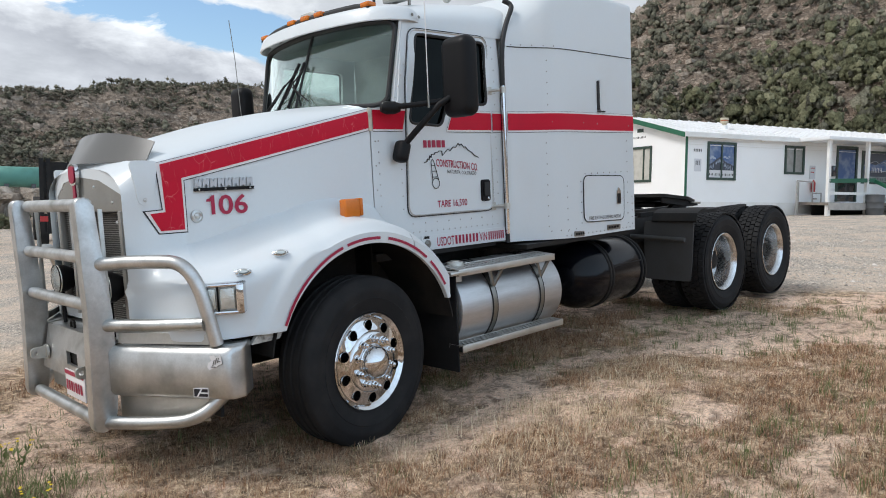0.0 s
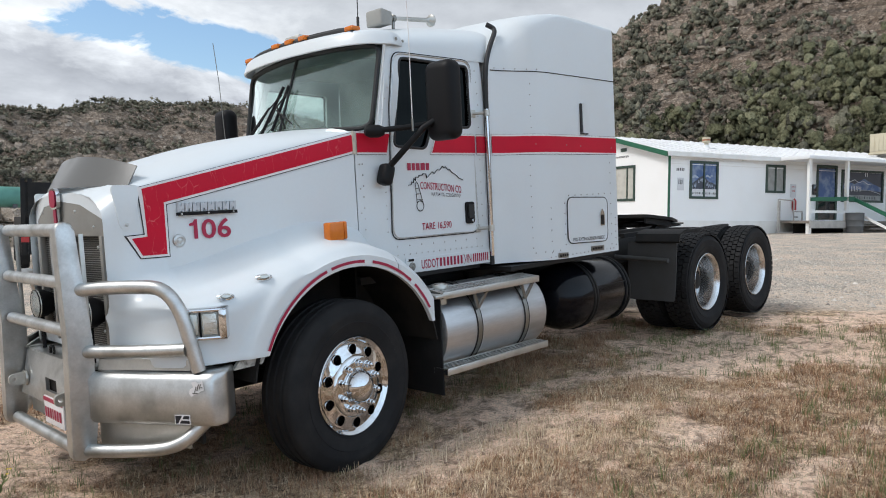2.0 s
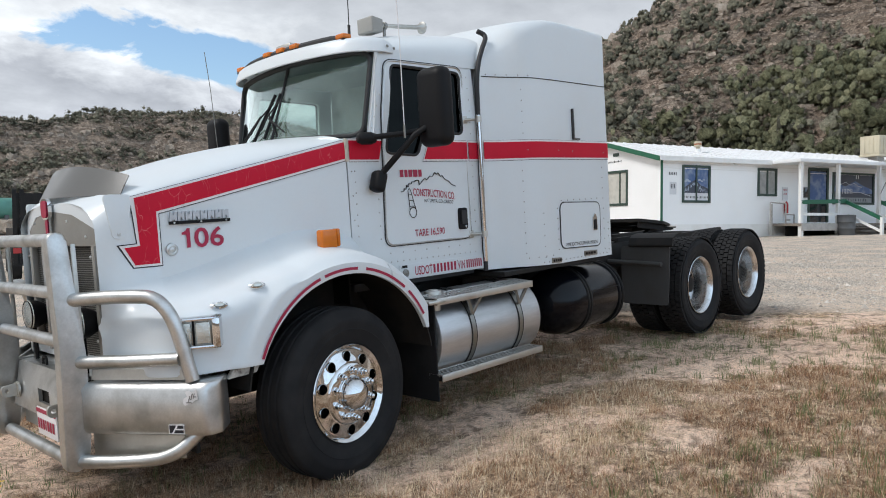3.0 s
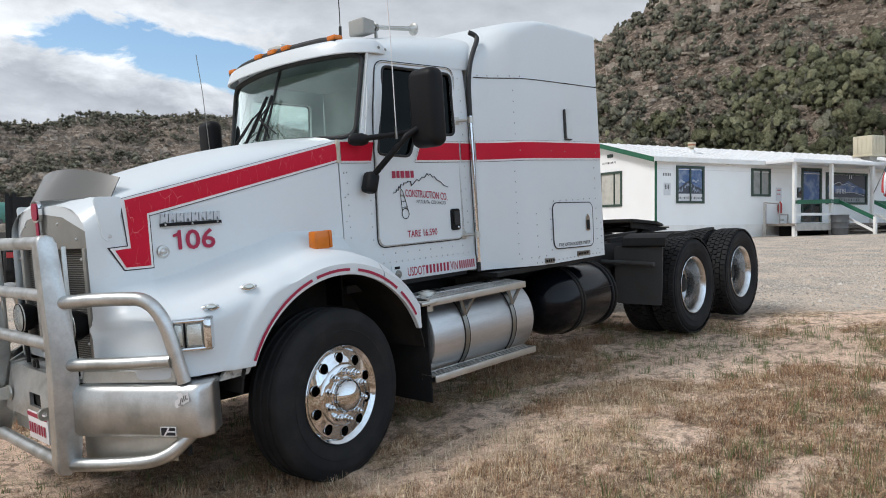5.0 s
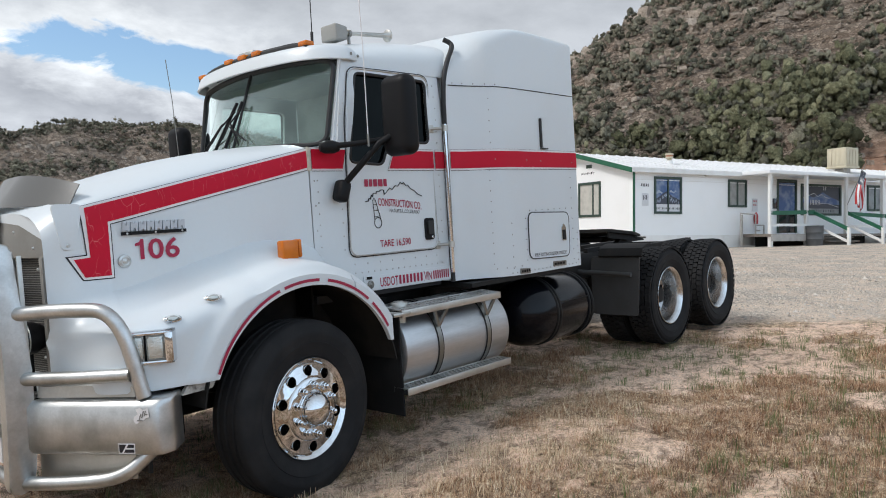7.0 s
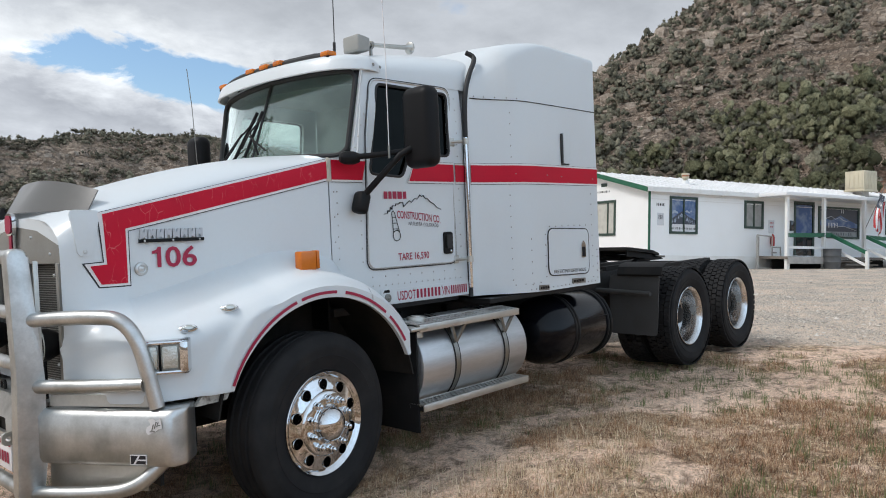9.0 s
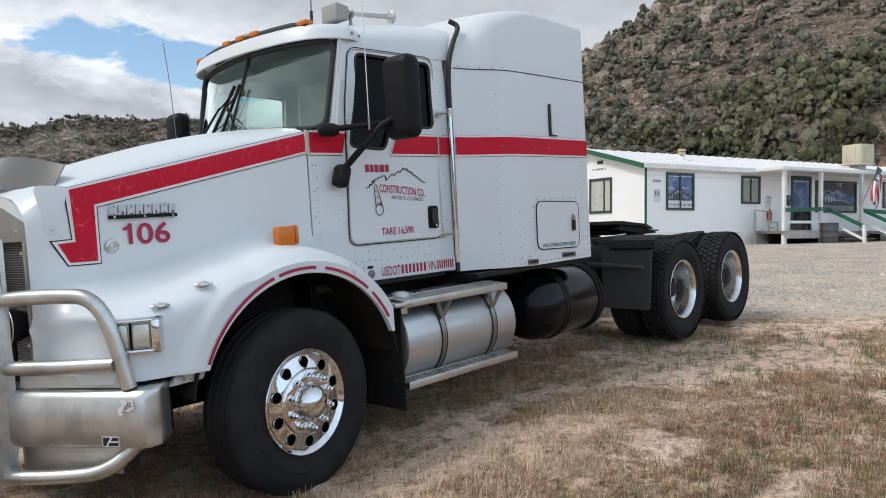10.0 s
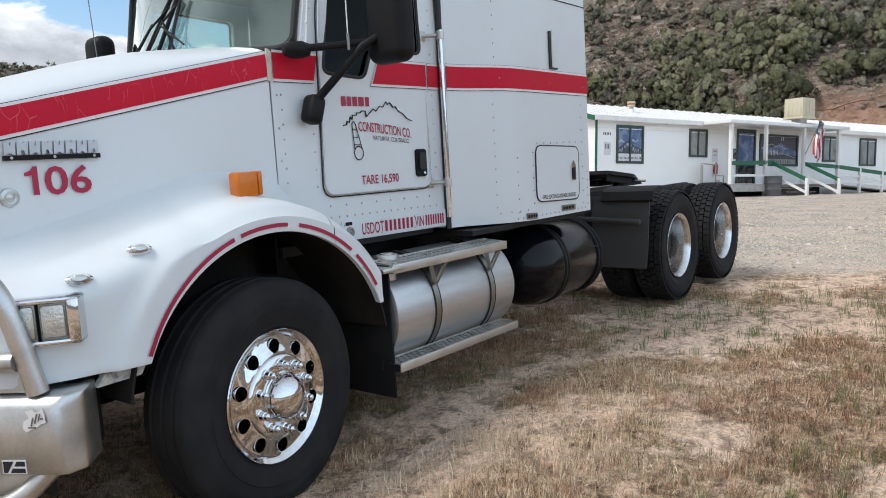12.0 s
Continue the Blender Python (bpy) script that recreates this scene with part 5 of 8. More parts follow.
# seal between cab and sleeper, following the roof
for s in (-1, 1):
    path = [(1.575, s * 0.912, 1.0), (1.575, s * 0.918, 1.6), (1.575, s * 0.92, 2.2), (1.578, s * 0.92, 2.4), (1.60, s * 0.917, 2.55), (1.665, s * 0.912, 2.69), (1.735, s * 0.905, 2.785), (1.75, s * 0.88, 2.825), (1.70, s * 0.85, 2.85)]
    part("seal", pipe(rounded(path, 0.08, 4), 0.019, 10), SEAL, sleeper, "black rubber seal between cab and sleeper")
    bar = part("grab_bar", pipe(rounded([(1.50, s * 0.985, 1.08), (1.50, s * 0.985, 2.18)], 0.02), 0.0155, 12), CHROME, cab, "long chrome grab bar behind the door")
    for z in (1.29, 2.15):
        part("bracket", rod((1.44, s * 0.90, z), (1.50, s * 0.985, z), 0.012, 10), ALU_DULL, bar)
        part("bracket", rod((1.50, s * 0.985, z - 0.022), (1.50, s * 0.985, z + 0.022), 0.024, 12), ALU_DULL, bar)
        part("bracket", box(1.42, s * 0.895 - 0.008, z - 0.03, 1.47, s * 0.895 + 0.008, z + 0.03, 0.005), ALU_DULL, bar)


# ---- mirrors, horn, aerials ----
for s in (-1, 1):
    # the far mirror is swung forwards
    hx, hy = (0.83, -1.20) if s < 0 else (0.60, 1.20)
    drop, half = (0.0, 0.125) if s < 0 else (0.06, 0.105)
    bm = box(hx - 0.08, hy - half, 1.915 - drop, hx + 0.065, hy + half, 2.435 - drop, 0.062, 6)
    mirror = part("mirror", bm, BLACK, truck, "large black door mirror on two arms", smooth=50)
    part("mirror_glass", box(hx + 0.058, hy - half + 0.058, 1.975 - drop, hx + 0.067, hy + half - 0.058, 2.375 - drop, 0.003), CHROME, mirror)
    part("arm", pipe(rounded([(0.475, s * 0.955, 1.995), (0.60, s * 1.05, 2.005), (hx - 0.04, s * 1.16, 2.035)], 0.06), 0.019, 10), BLACK, mirror)
    part("arm", pipe([(0.55, s * 0.93, 1.755), (0.69 if s < 0 else 0.56, s * 1.13, 2.0), (hx - 0.04, s * 1.17, 2.06)], 0.021, 10), BLACK, mirror)
    pod = lathe([(-0.055, 0.0), (-0.05, 0.028), (-0.02, 0.042), (0.04, 0.042), (0.075, 0.03), (0.085, 0.0)], 16, "x")
    bmesh.ops.transform(pod, matrix=pose(0.435, s * 0.915, 1.99, 0, 0, s * 25), verts=pod.verts[:])
    part("pod", pod, BLACK, mirror, "black mirror arm mount")
    pod = bmesh.new()
    joined(pod, box(-0.04, -0.05, -0.09, 0.05, 0.05, 0.055, 0.03, 3))
    bmesh.ops.transform(pod, matrix=pose(0.54, s * 0.905, 1.725, 0, 18, 0), verts=pod.verts[:])
    part("pod", pod, BLACK, mirror)
    # whip aerial on the mirror arm
    a = Vector((0.632, -1.09, 2.0)) if s < 0 else Vector((0.515, 1.09, 2.0))
    whip = part("antenna", pipe([a, a + Vector((0, 0, 0.05)), a + Vector((-0.015, s * 0.02, 0.6)), a + Vector((-0.04, s * 0.03, 1.25 if s < 0 else 0.92))], 0.0032, 6), PIN if s < 0 else STEEL, mirror, "thin whip antenna")
    part("base", rod(a + Vector((0, 0, -0.02)), a + Vector((0, 0, 0.06)), 0.008, 8), STEEL, whip)
whip = part("antenna", pipe([(0.60, -0.63, 2.74), (0.605, -0.63, 2.86), (0.61, -0.63, 3.6)], 0.0035, 6), SEAL, truck, "thin whip antenna on the roof")
part("base", rod((0.60, -0.63, 2.72), (0.603, -0.63, 2.80), 0.010, 8), SEAL, whip)
horn = part("air_horn", rod((0.94, -0.528, 2.862), (1.40, -0.52, 2.908), 0.014, 10, r2=0.018), ALU_DULL, truck, "dull aluminium air horn on the cab roof")
bm = box(0.83, -0.615, 2.79, 0.955, -0.445, 2.905, 0.014, 3)
for v in bm.verts:
    k = 1 - 1.9 * max(0, v.co.x - 0.86)
    v.co.y, v.co.z = -0.53 + (v.co.y + 0.53) * k, 2.852 + (v.co.z - 2.852) * k
part("bell", bm, CREAM, horn, "square weathered horn bell")
part("bell", lathe([(0, 0.015), (0.03, 0.022), (0.048, 0.04), (0.055, 0.048), (0.066, 0.047), (0.076, 0.034), (0.082, 0)], 24, "x", (1.37, -0.52, 2.909)), ALU_DULL, horn)
part("bracket", rod((1.03, -0.52, 2.76), (1.03, -0.52, 2.875), 0.012, 8), STEEL, horn)
part("bracket", lathe([(1.015, 0.024), (1.018, 0.028), (1.042, 0.028), (1.045, 0.024)], 16, "x", (0, -0.522, 2.871)), STEEL, horn)
part("bracket", box(0.995, -0.555, 2.765, 1.065, -0.485, 2.782, 0.004), STEEL, horn)
# grey antenna box on the roof, no lamp
part("antenna_box", box(0.62, 0.10, 2.76, 0.75, 0.30, 2.83, 0.02), ALU_DULL, horn, "low grey roof antenna box")

# ---- bull bar and bumper ----
bull = part("bull_bar", pipe([(-1.352, -0.50, 1.463), (-1.352, 0.50, 1.463)], 0.036, 16), ALU, truck, "welded aluminium bull bar with a box bumper")
for s in (-1, 1):
    prof = ring2d([(-1.445, 0.26), (-1.335, 0.26), (-1.31, 0.42), (-1.298, 0.85), (-1.316, 1.06), (-1.35, 1.505), (-1.442, 1.505), (-1.426, 0.9)], 0.045, 5)
    up = bmesh.new()
    rows = [[(x, s * y, z) for x, z in prof] for y in (0.525, 0.605)]
    skin(rows, up, closed=True)
    for y in (0.525, 0.605):
        up.faces.new([v for v in up.verts if abs(abs(v.co.y) - y) < 1e-4])
    bevel(up, 0.014, 3, angle=50)
    part("upright", up, ALU, bull, "flat welded aluminium upright")
    part("gusset", box(-1.31, s * 0.545 - 0.006, 0.74, -1.285, s * 0.545 + 0.006, 1.44, 0.004), ALU_DULL, bull)
    loop = rounded([(-1.355, s * 0.56, 1.15), (-1.20, s * 0.86, 1.165), (-1.06, s * 1.075, 1.15), (-0.985, s * 1.125, 0.72)], 0.24, 12)
    part("side_tube", pipe(loop, 0.036, 16), ALU, bull, "bent aluminium headlight guard tube")
    part("side_tube", pipe([(-1.345, s * 0.56, 0.822), (-1.2, s * 0.86, 0.83), (-1.03, s * 1.10, 0.835)], 0.034, 16), ALU, bull)
    low = rounded([(-1.375, s * 0.56, 0.30), (-1.21, s * 0.87, 0.315), (-1.08, s * 1.06, 0.34), (-0.96, s * 1.13, 0.46)], 0.16, 8)
    part("lower_tube", pipe(low, 0.035, 16), ALU, bull)
    # box bumper, swept back to its ends
    front = [(-1.345, 0.60), (-1.16, 0.925), (-1.07, 1.08), (-0.998, 1.203), (-0.972, 1.228), (-0.90, 1.222)]
    back = [(x + 0.22 if y < 0.9 else max(x + 0.12, -0.87), y - (0.0 if y < 0.9 else 0.12)) for x, y in front]
    bm = bmesh.new()
    rows = []
    for (x, y), (xb, yb) in zip(front, back):
        rows.append([(x + 0.012, s * y, 0.445), (x - 0.004, s * y, 0.475), (x, s * y, 0.68), (x + 0.03, s * (y - 0.008), 0.715), (xb, s * yb, 0.72), (xb, s * yb, 0.44)])
    skin(rows, bm, closed=True)
    for i in (0, -1):
        x0, y0 = front[i]
        bm.faces.new([v for v in bm.verts if min((v.co - Vector(p)).length for p in rows[i]) < 1e-4])
    bevel(bm, 0.012, 3, angle=40)
    part("bumper_box", bm, ALU, bull, "brushed aluminium bumper box", smooth=50)
    skirt = skin([[(x + 0.07, s * (y - 0.06), z) for x, y in front[:3]] for z in (0.30, 0.33, 0.34, 0.37, 0.38, 0.41, 0.42, 0.45)])
    part("lower_panel", thick(skirt, 0.006), ALU_DULL, bull)
    part("top_panel", skin([[(x + o, s * y, z) for x, y in front[:3]] for o, z in ((0.06, 0.72), (0.07, 0.775), (0.1, 0.78))]), ALU_DULL, bull)
part("cross_tube", pipe([(-1.37, -0.5, 1.185), (-1.37, 0.5, 1.185)], 0.034, 16), ALU, bull)
part("cross_tube", pipe([(-1.37, -0.5, 0.925), (-1.37, 0.5, 0.925)], 0.034, 16), ALU, bull)
part("lower_tube", pipe([(-1.385, -0.5, 0.30), (-1.385, 0.5, 0.30)], 0.035, 16), ALU, bull)
mid = sheet([(-0.5, 0.45), (0.5, 0.45), (0.5, 0.715), (-0.5, 0.715)], [[(-0.15, 0.53), (0.03, 0.53), (0.03, 0.61), (-0.15, 0.61)]], lambda u, v, d: (-1.355 + d + (0.05 if v > 0.7 else 0.0), u, v), 0.02, 0)
part("centre_panel", mid, ALU, bull, "brushed aluminium centre panel")
part("centre_panel", box(-1.30, -0.5, 0.70, -1.12, 0.5, 0.72), ALU, bull)
part("dark_recess", box(-1.325, -0.18, 0.50, -1.20, 0.06, 0.64), FRAME, bull)
part("lower_panel", box(-1.30, -0.5, 0.33, -1.29, 0.5, 0.45), ALU_DULL, bull)
for y in (-0.41, 0.39):
    lug = sheet(ring2d([(-1.45, 0.525), (-1.355, 0.515), (-1.355, 0.595), (-1.45, 0.585)], 0.026, 5), [[(-1.42 + 0.013 * math.cos(t), 0.555 + 0.013 * math.sin(t)) for t in np.linspace(0, 2 * math.pi, 14, endpoint=False)]], lambda u, v, d: (u, y + d, v), 0.02, 0)
    o = part("tow_lug", lug, ALU_DULL, bull, "drilled tow lug")
    part("boss", rod((-1.365, y + 0.01, 0.555), (-1.352, y + 0.01, 0.555), 0.048, 16), ALU_DULL, o)
part("shackle", pipe(rounded([(-1.27, 0.17, 0.715), (-1.27, 0.17, 0.765), (-1.27, 0.11, 0.765), (-1.27, 0.11, 0.715)], 0.02), 0.008, 8), FRAME, bull)
plate = part("licence_plate", box(-1.40, -0.37, 0.375, -1.39, -0.065, 0.53, 0.004), PIN, bull, "white licence plate with a red top band")
part("band", box(-1.4035, -0.365, 0.503, -1.4005, -0.07, 0.525), MAROON, plate)
part("marking", bars(0.085, 0.412, 0.058, (0.026, 0.024, 0.026, 0.012, 0.026, 0.024, 0.026), 0.015, lambda u, v, d: (-1.4035, -u, v)), MAROON, plate, kind="stuff")
for s, y in ((1, 0.80), (-1, -0.80)):
    fog = part("driving_light", lathe([(0, 0.0), (0.01, 0.06), (0.05, 0.085), (0.09, 0.088)], 24, "x", (-1.16, s * 0.40, 1.0)), BLACK, bull, "round driving light behind the bar")
    bm = lathe([(-0.012, 0.0), (-0.01, 0.05), (0.0, 0.085), (0.012, 0.09)], 24, "x", (-1.265, s * 0.40, 1.0))
    part("lens", bm, LENS, fog)
    part("shell", lathe([(-0.005, 0.088), (0.05, 0.085), (0.10, 0.06), (0.12, 0.0)], 24, "x", (-1.262, s * 0.40, 1.0)), BLACK, fog)
    part("stem", rod((-1.23, s * 0.40, 0.93), (-1.23, s * 0.40, 0.72), 0.012, 8), BLACK, fog)


def on_box(u, v, d=0.0):
    """The near bumper box's front: u along it from its inner end."""
    a, b = Vector((-1.16, -0.925)), Vector((-0.998, -1.203))
    t = (b - a).normalized()
    n = Vector((t.y, -t.x))
    n = n if n.x < 0 else -n
    p = a + t * u + n * (0.006 + d)
    return (p.x, p.y, v)


stk = part("sticker", sheet([(0.14, 0.460), (0.228, 0.460), (0.228, 0.508), (0.14, 0.508)], [], on_box, 0.001, 0), PIN, bull, "small black and white maker's label")
for pts in ([(0.144, 0.464), (0.158, 0.464), (0.184, 0.504), (0.144, 0.504)], [(0.168, 0.464), (0.224, 0.464), (0.224, 0.480), (0.178, 0.480)], [(0.184, 0.487), (0.224, 0.487), (0.224, 0.504), (0.194, 0.504)]):
    part("face", sheet(pts, [], lambda u, v, d: on_box(u, v, 0.002), 0, 0), INK, stk)
torn = [(0.232, 0.618), (0.244, 0.604), (0.262, 0.612), (0.282, 0.618), (0.30, 0.632), (0.318, 0.636), (0.316, 0.66), (0.31, 0.69), (0.302, 0.676), (0.286, 0.672), (0.272, 0.682), (0.246, 0.676), (0.258, 0.652), (0.238, 0.64)]
torn = part("sticker", sheet(torn, [], lambda u, v, d: on_box(u, v, 0.001), 0, 0), PIN, bull, "torn white sticker remnant")
for u, v, w, h in ((0.262, 0.625, 0.006, 0.03), (0.276, 0.634, 0.006, 0.034), (0.290, 0.642, 0.005, 0.026), (0.252, 0.618, 0.03, 0.005), (0.298, 0.648, 0.012, 0.005)):
    part("sticker_print", sheet([(u, v), (u + w, v), (u + w + 0.35 * h, v + h), (u + 0.35 * h, v + h)], [], lambda a, b, d: on_box(a, b, 0.003), 0, 0), SMOKE, torn)

# ---- wheels ----
def tyre_profile(wid, r, bead=0.292):
    """From the inner bead round the tread to the outer bead; the outer side is at -y."""
    h = wid / 2
    return [(h - 0.045, bead), (h - 0.028, bead + 0.018), (h - 0.006, 0.36), (h, 0.42), (h - 0.008, 0.47), (h - 0.02, r - 0.018), (h - 0.034, r - 0.004)] + \
        [(y, rr) for g in (0.055, -0.005, -0.065) for y, rr in ((g + 0.012, r), (g + 0.006, r - 0.012), (g - 0.006, r - 0.012), (g - 0.012, r))] + \
        [(-h + 0.034, r - 0.004), (-h + 0.02, r - 0.018), (-h + 0.016, r - 0.03), (-h + 0.008, 0.47), (-h + 0.001, 0.445), (-h - 0.001, 0.442), (-h, 0.42), (-h + 0.003, 0.385), (-h + 0.0, 0.382), (-h + 0.006, 0.36), (-h + 0.02, bead + 0.033), (-h + 0.018, bead + 0.03), (-h + 0.028, bead + 0.018), (-h + 0.045, bead)]


def flat_disc(outer, hole_r, place, seg=64, bolts=(0, 0, 0)):
    n, rad, rr = bolts
    circle = lambda cx, cz, r, k: [(cx + r * math.cos(2 * math.pi * i / k), cz + r * math.sin(2 * math.pi * i / k)) for i in range(k)]
    holes = [circle(0, 0, hole_r, 40)] + [circle(rad * math.cos(2 * math.pi * (i + 0.5) / n), rad * math.sin(2 * math.pi * (i + 0.5) / n), rr, 20) for i in range(n)]
    return sheet(circle(0, 0, outer, seg), holes, place, 0.008, 0.03)


def nuts(n, rad, y, parent, spin=0.0, size=0.017, long=0.045):
    first = None
    for i in range(n):
        t = 2 * math.pi * (i + spin) / n
        if first is None:
            bm = lathe([(0.0, size * 1.25), (-0.008, size * 1.25), (-0.01, size), (-long * 0.55, size * 0.95), (-long * 0.6, size * 0.72), (-long * 0.85, size * 0.7), (-long, 0)], 12, "y")
            first = part("lug_nut", bm, CHROME, parent, "chrome lug nut cover")
            first.location = (rad * math.cos(t), y, rad * math.sin(t))
        else:
            again(first, "lug_nut", Matrix.Translation((rad * math.cos(t), y, rad * math.sin(t))), parent)


def steer_wheel(side):
    """A front wheel; its outer face looks to -y for side -1."""
    w = part("front_wheel", lathe(tyre_profile(0.285, 0.512, 0.275), 96, "y"), RUBBER, truck, "black steer tyre on a polished aluminium wheel")
    prof = [(0.10, 0.27), (-0.02, 0.262), (-0.098, 0.272), (-0.108, 0.286), (-0.116, 0.293), (-0.122, 0.304), (-0.127, 0.309), (-0.122, 0.313), (-0.105, 0.312)]
    part("rim", lathe(prof, 72, "y"), CHROME, w, "polished aluminium rim")
    face = lambda u, v, d: (u, -0.106 - 0.024 * (1 - min(1, max(0, (math.hypot(u, v) - 0.19) / 0.09))) ** 1.3 + d, v)
    part("disc", flat_disc(0.276, 0.10, face, bolts=(10, 0.235, 0.033)), CHROME, w, "polished wheel disc with ten hand holes")
    for i in range(10):
        t = 2 * math.pi * (i + 0.5) / 10
        part("hole_rim", lathe([(-0.117, 0.0345), (-0.120, 0.033), (-0.108, 0.031), (-0.085, 0.031)], 20, "y", (0.235 * math.cos(t), 0, 0.235 * math.sin(t))), CHROME, w)
    part("flange", lathe([(-0.126, 0.197), (-0.136, 0.192), (-0.141, 0.184), (-0.141, 0.10)], 48, "y"), CHROME, w)
    part("backing", lathe([(0.02, 0.262), (0.02, 0.05)], 32, "y"), FRAME, w)
    part("hub_cap", lathe([(-0.135, 0.118), (-0.146, 0.116), (-0.150, 0.110)] + [(-0.150 - 0.082 * math.sin(math.radians(k * 9)), 0.108 * math.cos(math.radians(k * 9))) for k in range(1, 10)] + [(-0.232, 0)], 48, "y"), CHROME, w, "chrome hub cap")
    nuts(10, 0.152, -0.141, w, 0.5, 0.021, 0.056)
    for o in w.children:
        o.location, o.scale = (o.location.x * 0.94, o.location.y, o.location.z * 0.94), (0.94, 1, 0.94)
    return w


def drive_tyre():
    bm = lathe(tyre_profile(0.275, 0.498), 72, "y")
    rng = random.Random(4)
    for row, (y0, y1) in enumerate(((-0.128, -0.078), (-0.07, -0.024), (-0.018, 0.028), (0.036, 0.082), (0.086, 0.128))):
        n = 52
        for i in range(n):
            t0 = 2 * math.pi * (i + 0.5 * (row % 2)) / n
            t1 = t0 + 2 * math.pi / n * 0.80
            skew = 0.012 * (1 if row % 2 else -1)
            vs = []
            for r in (0.494, 0.517):
                for y, t in ((y0, t0), (y1, t0 + skew), (y1, t1 + skew), (y0, t1)):
                    rr = r - (0.007 if abs(y) > 0.12 and r > 0.5 else 0)
                    vs.append(bm.verts.new((rr * math.cos(t), y, rr * math.sin(t))))
            for f in ((4, 5, 6, 7), (0, 1, 5, 4), (1, 2, 6, 5), (2, 3, 7, 6), (3, 0, 4, 7)):
                bm.faces.new([vs[k] for k in f])
    return bm


def drive_wheel():
    """Two tyres side by side on a dished rim."""
    w = part("drive_wheel", drive_tyre(), RUBBER, truck, "dual drive tyres with block tread on dished rims", smooth=30)
    again(w, "tyre", Matrix.Translation((0, 0.335, 0)), w)
    part("rim", lathe([(0.0, 0.25), (-0.06, 0.258), (-0.092, 0.266), (-0.106, 0.28), (-0.114, 0.29), (-0.119, 0.296), (-0.117, 0.301), (-0.1, 0.301)], 64, "y"), RIM, w, "bright dished aluminium rim")
    part("barrel", lathe([(0.10, 0.236), (0.05, 0.242), (-0.02, 0.252), (-0.06, 0.262)], 64, "y"), RIM, w)
    face = lambda u, v, d: (u, 0.09 + d + 0.02 * math.cos(math.hypot(u, v) * 10), v)
    part("disc", flat_disc(0.243, 0.09, face, 48, (10, 0.196, 0.03)), RIM, w)
    part("hub", lathe([(0.10, 0.12), (0.05, 0.115), (0.035, 0.10), (0.02, 0.085), (-0.005, 0.08), (-0.012, 0.05), (-0.014, 0)], 32, "y"), FRAME, w, "dark greasy drive hub")
    nuts(10, 0.143, 0.085, w, 0.25, 0.016, 0.04)
    return w


# the front wheels stand turned a little to the left
o = steer_wheel(-1)
o.location, o.rotation_euler = (-0.055, -1.062, 0.446), (0, 0, radians(7))
o = steer_wheel(1)
o.location, o.rotation_euler = (-0.03, 1.06, 0.446), (0, 0, math.pi + radians(7))
for x in (4.72, 5.99):
    for s in (-1, 1):
        o = drive_wheel() if (x, s) == (4.72, -1) else None
        if o is None:
            o = copy_thing(drive_first, Matrix.Identity(4))
        else:
            drive_first = o
        o.location, o.rotation_euler = (x, s * 1.068, 0.515), (0, 0, 0 if s < 0 else math.pi)

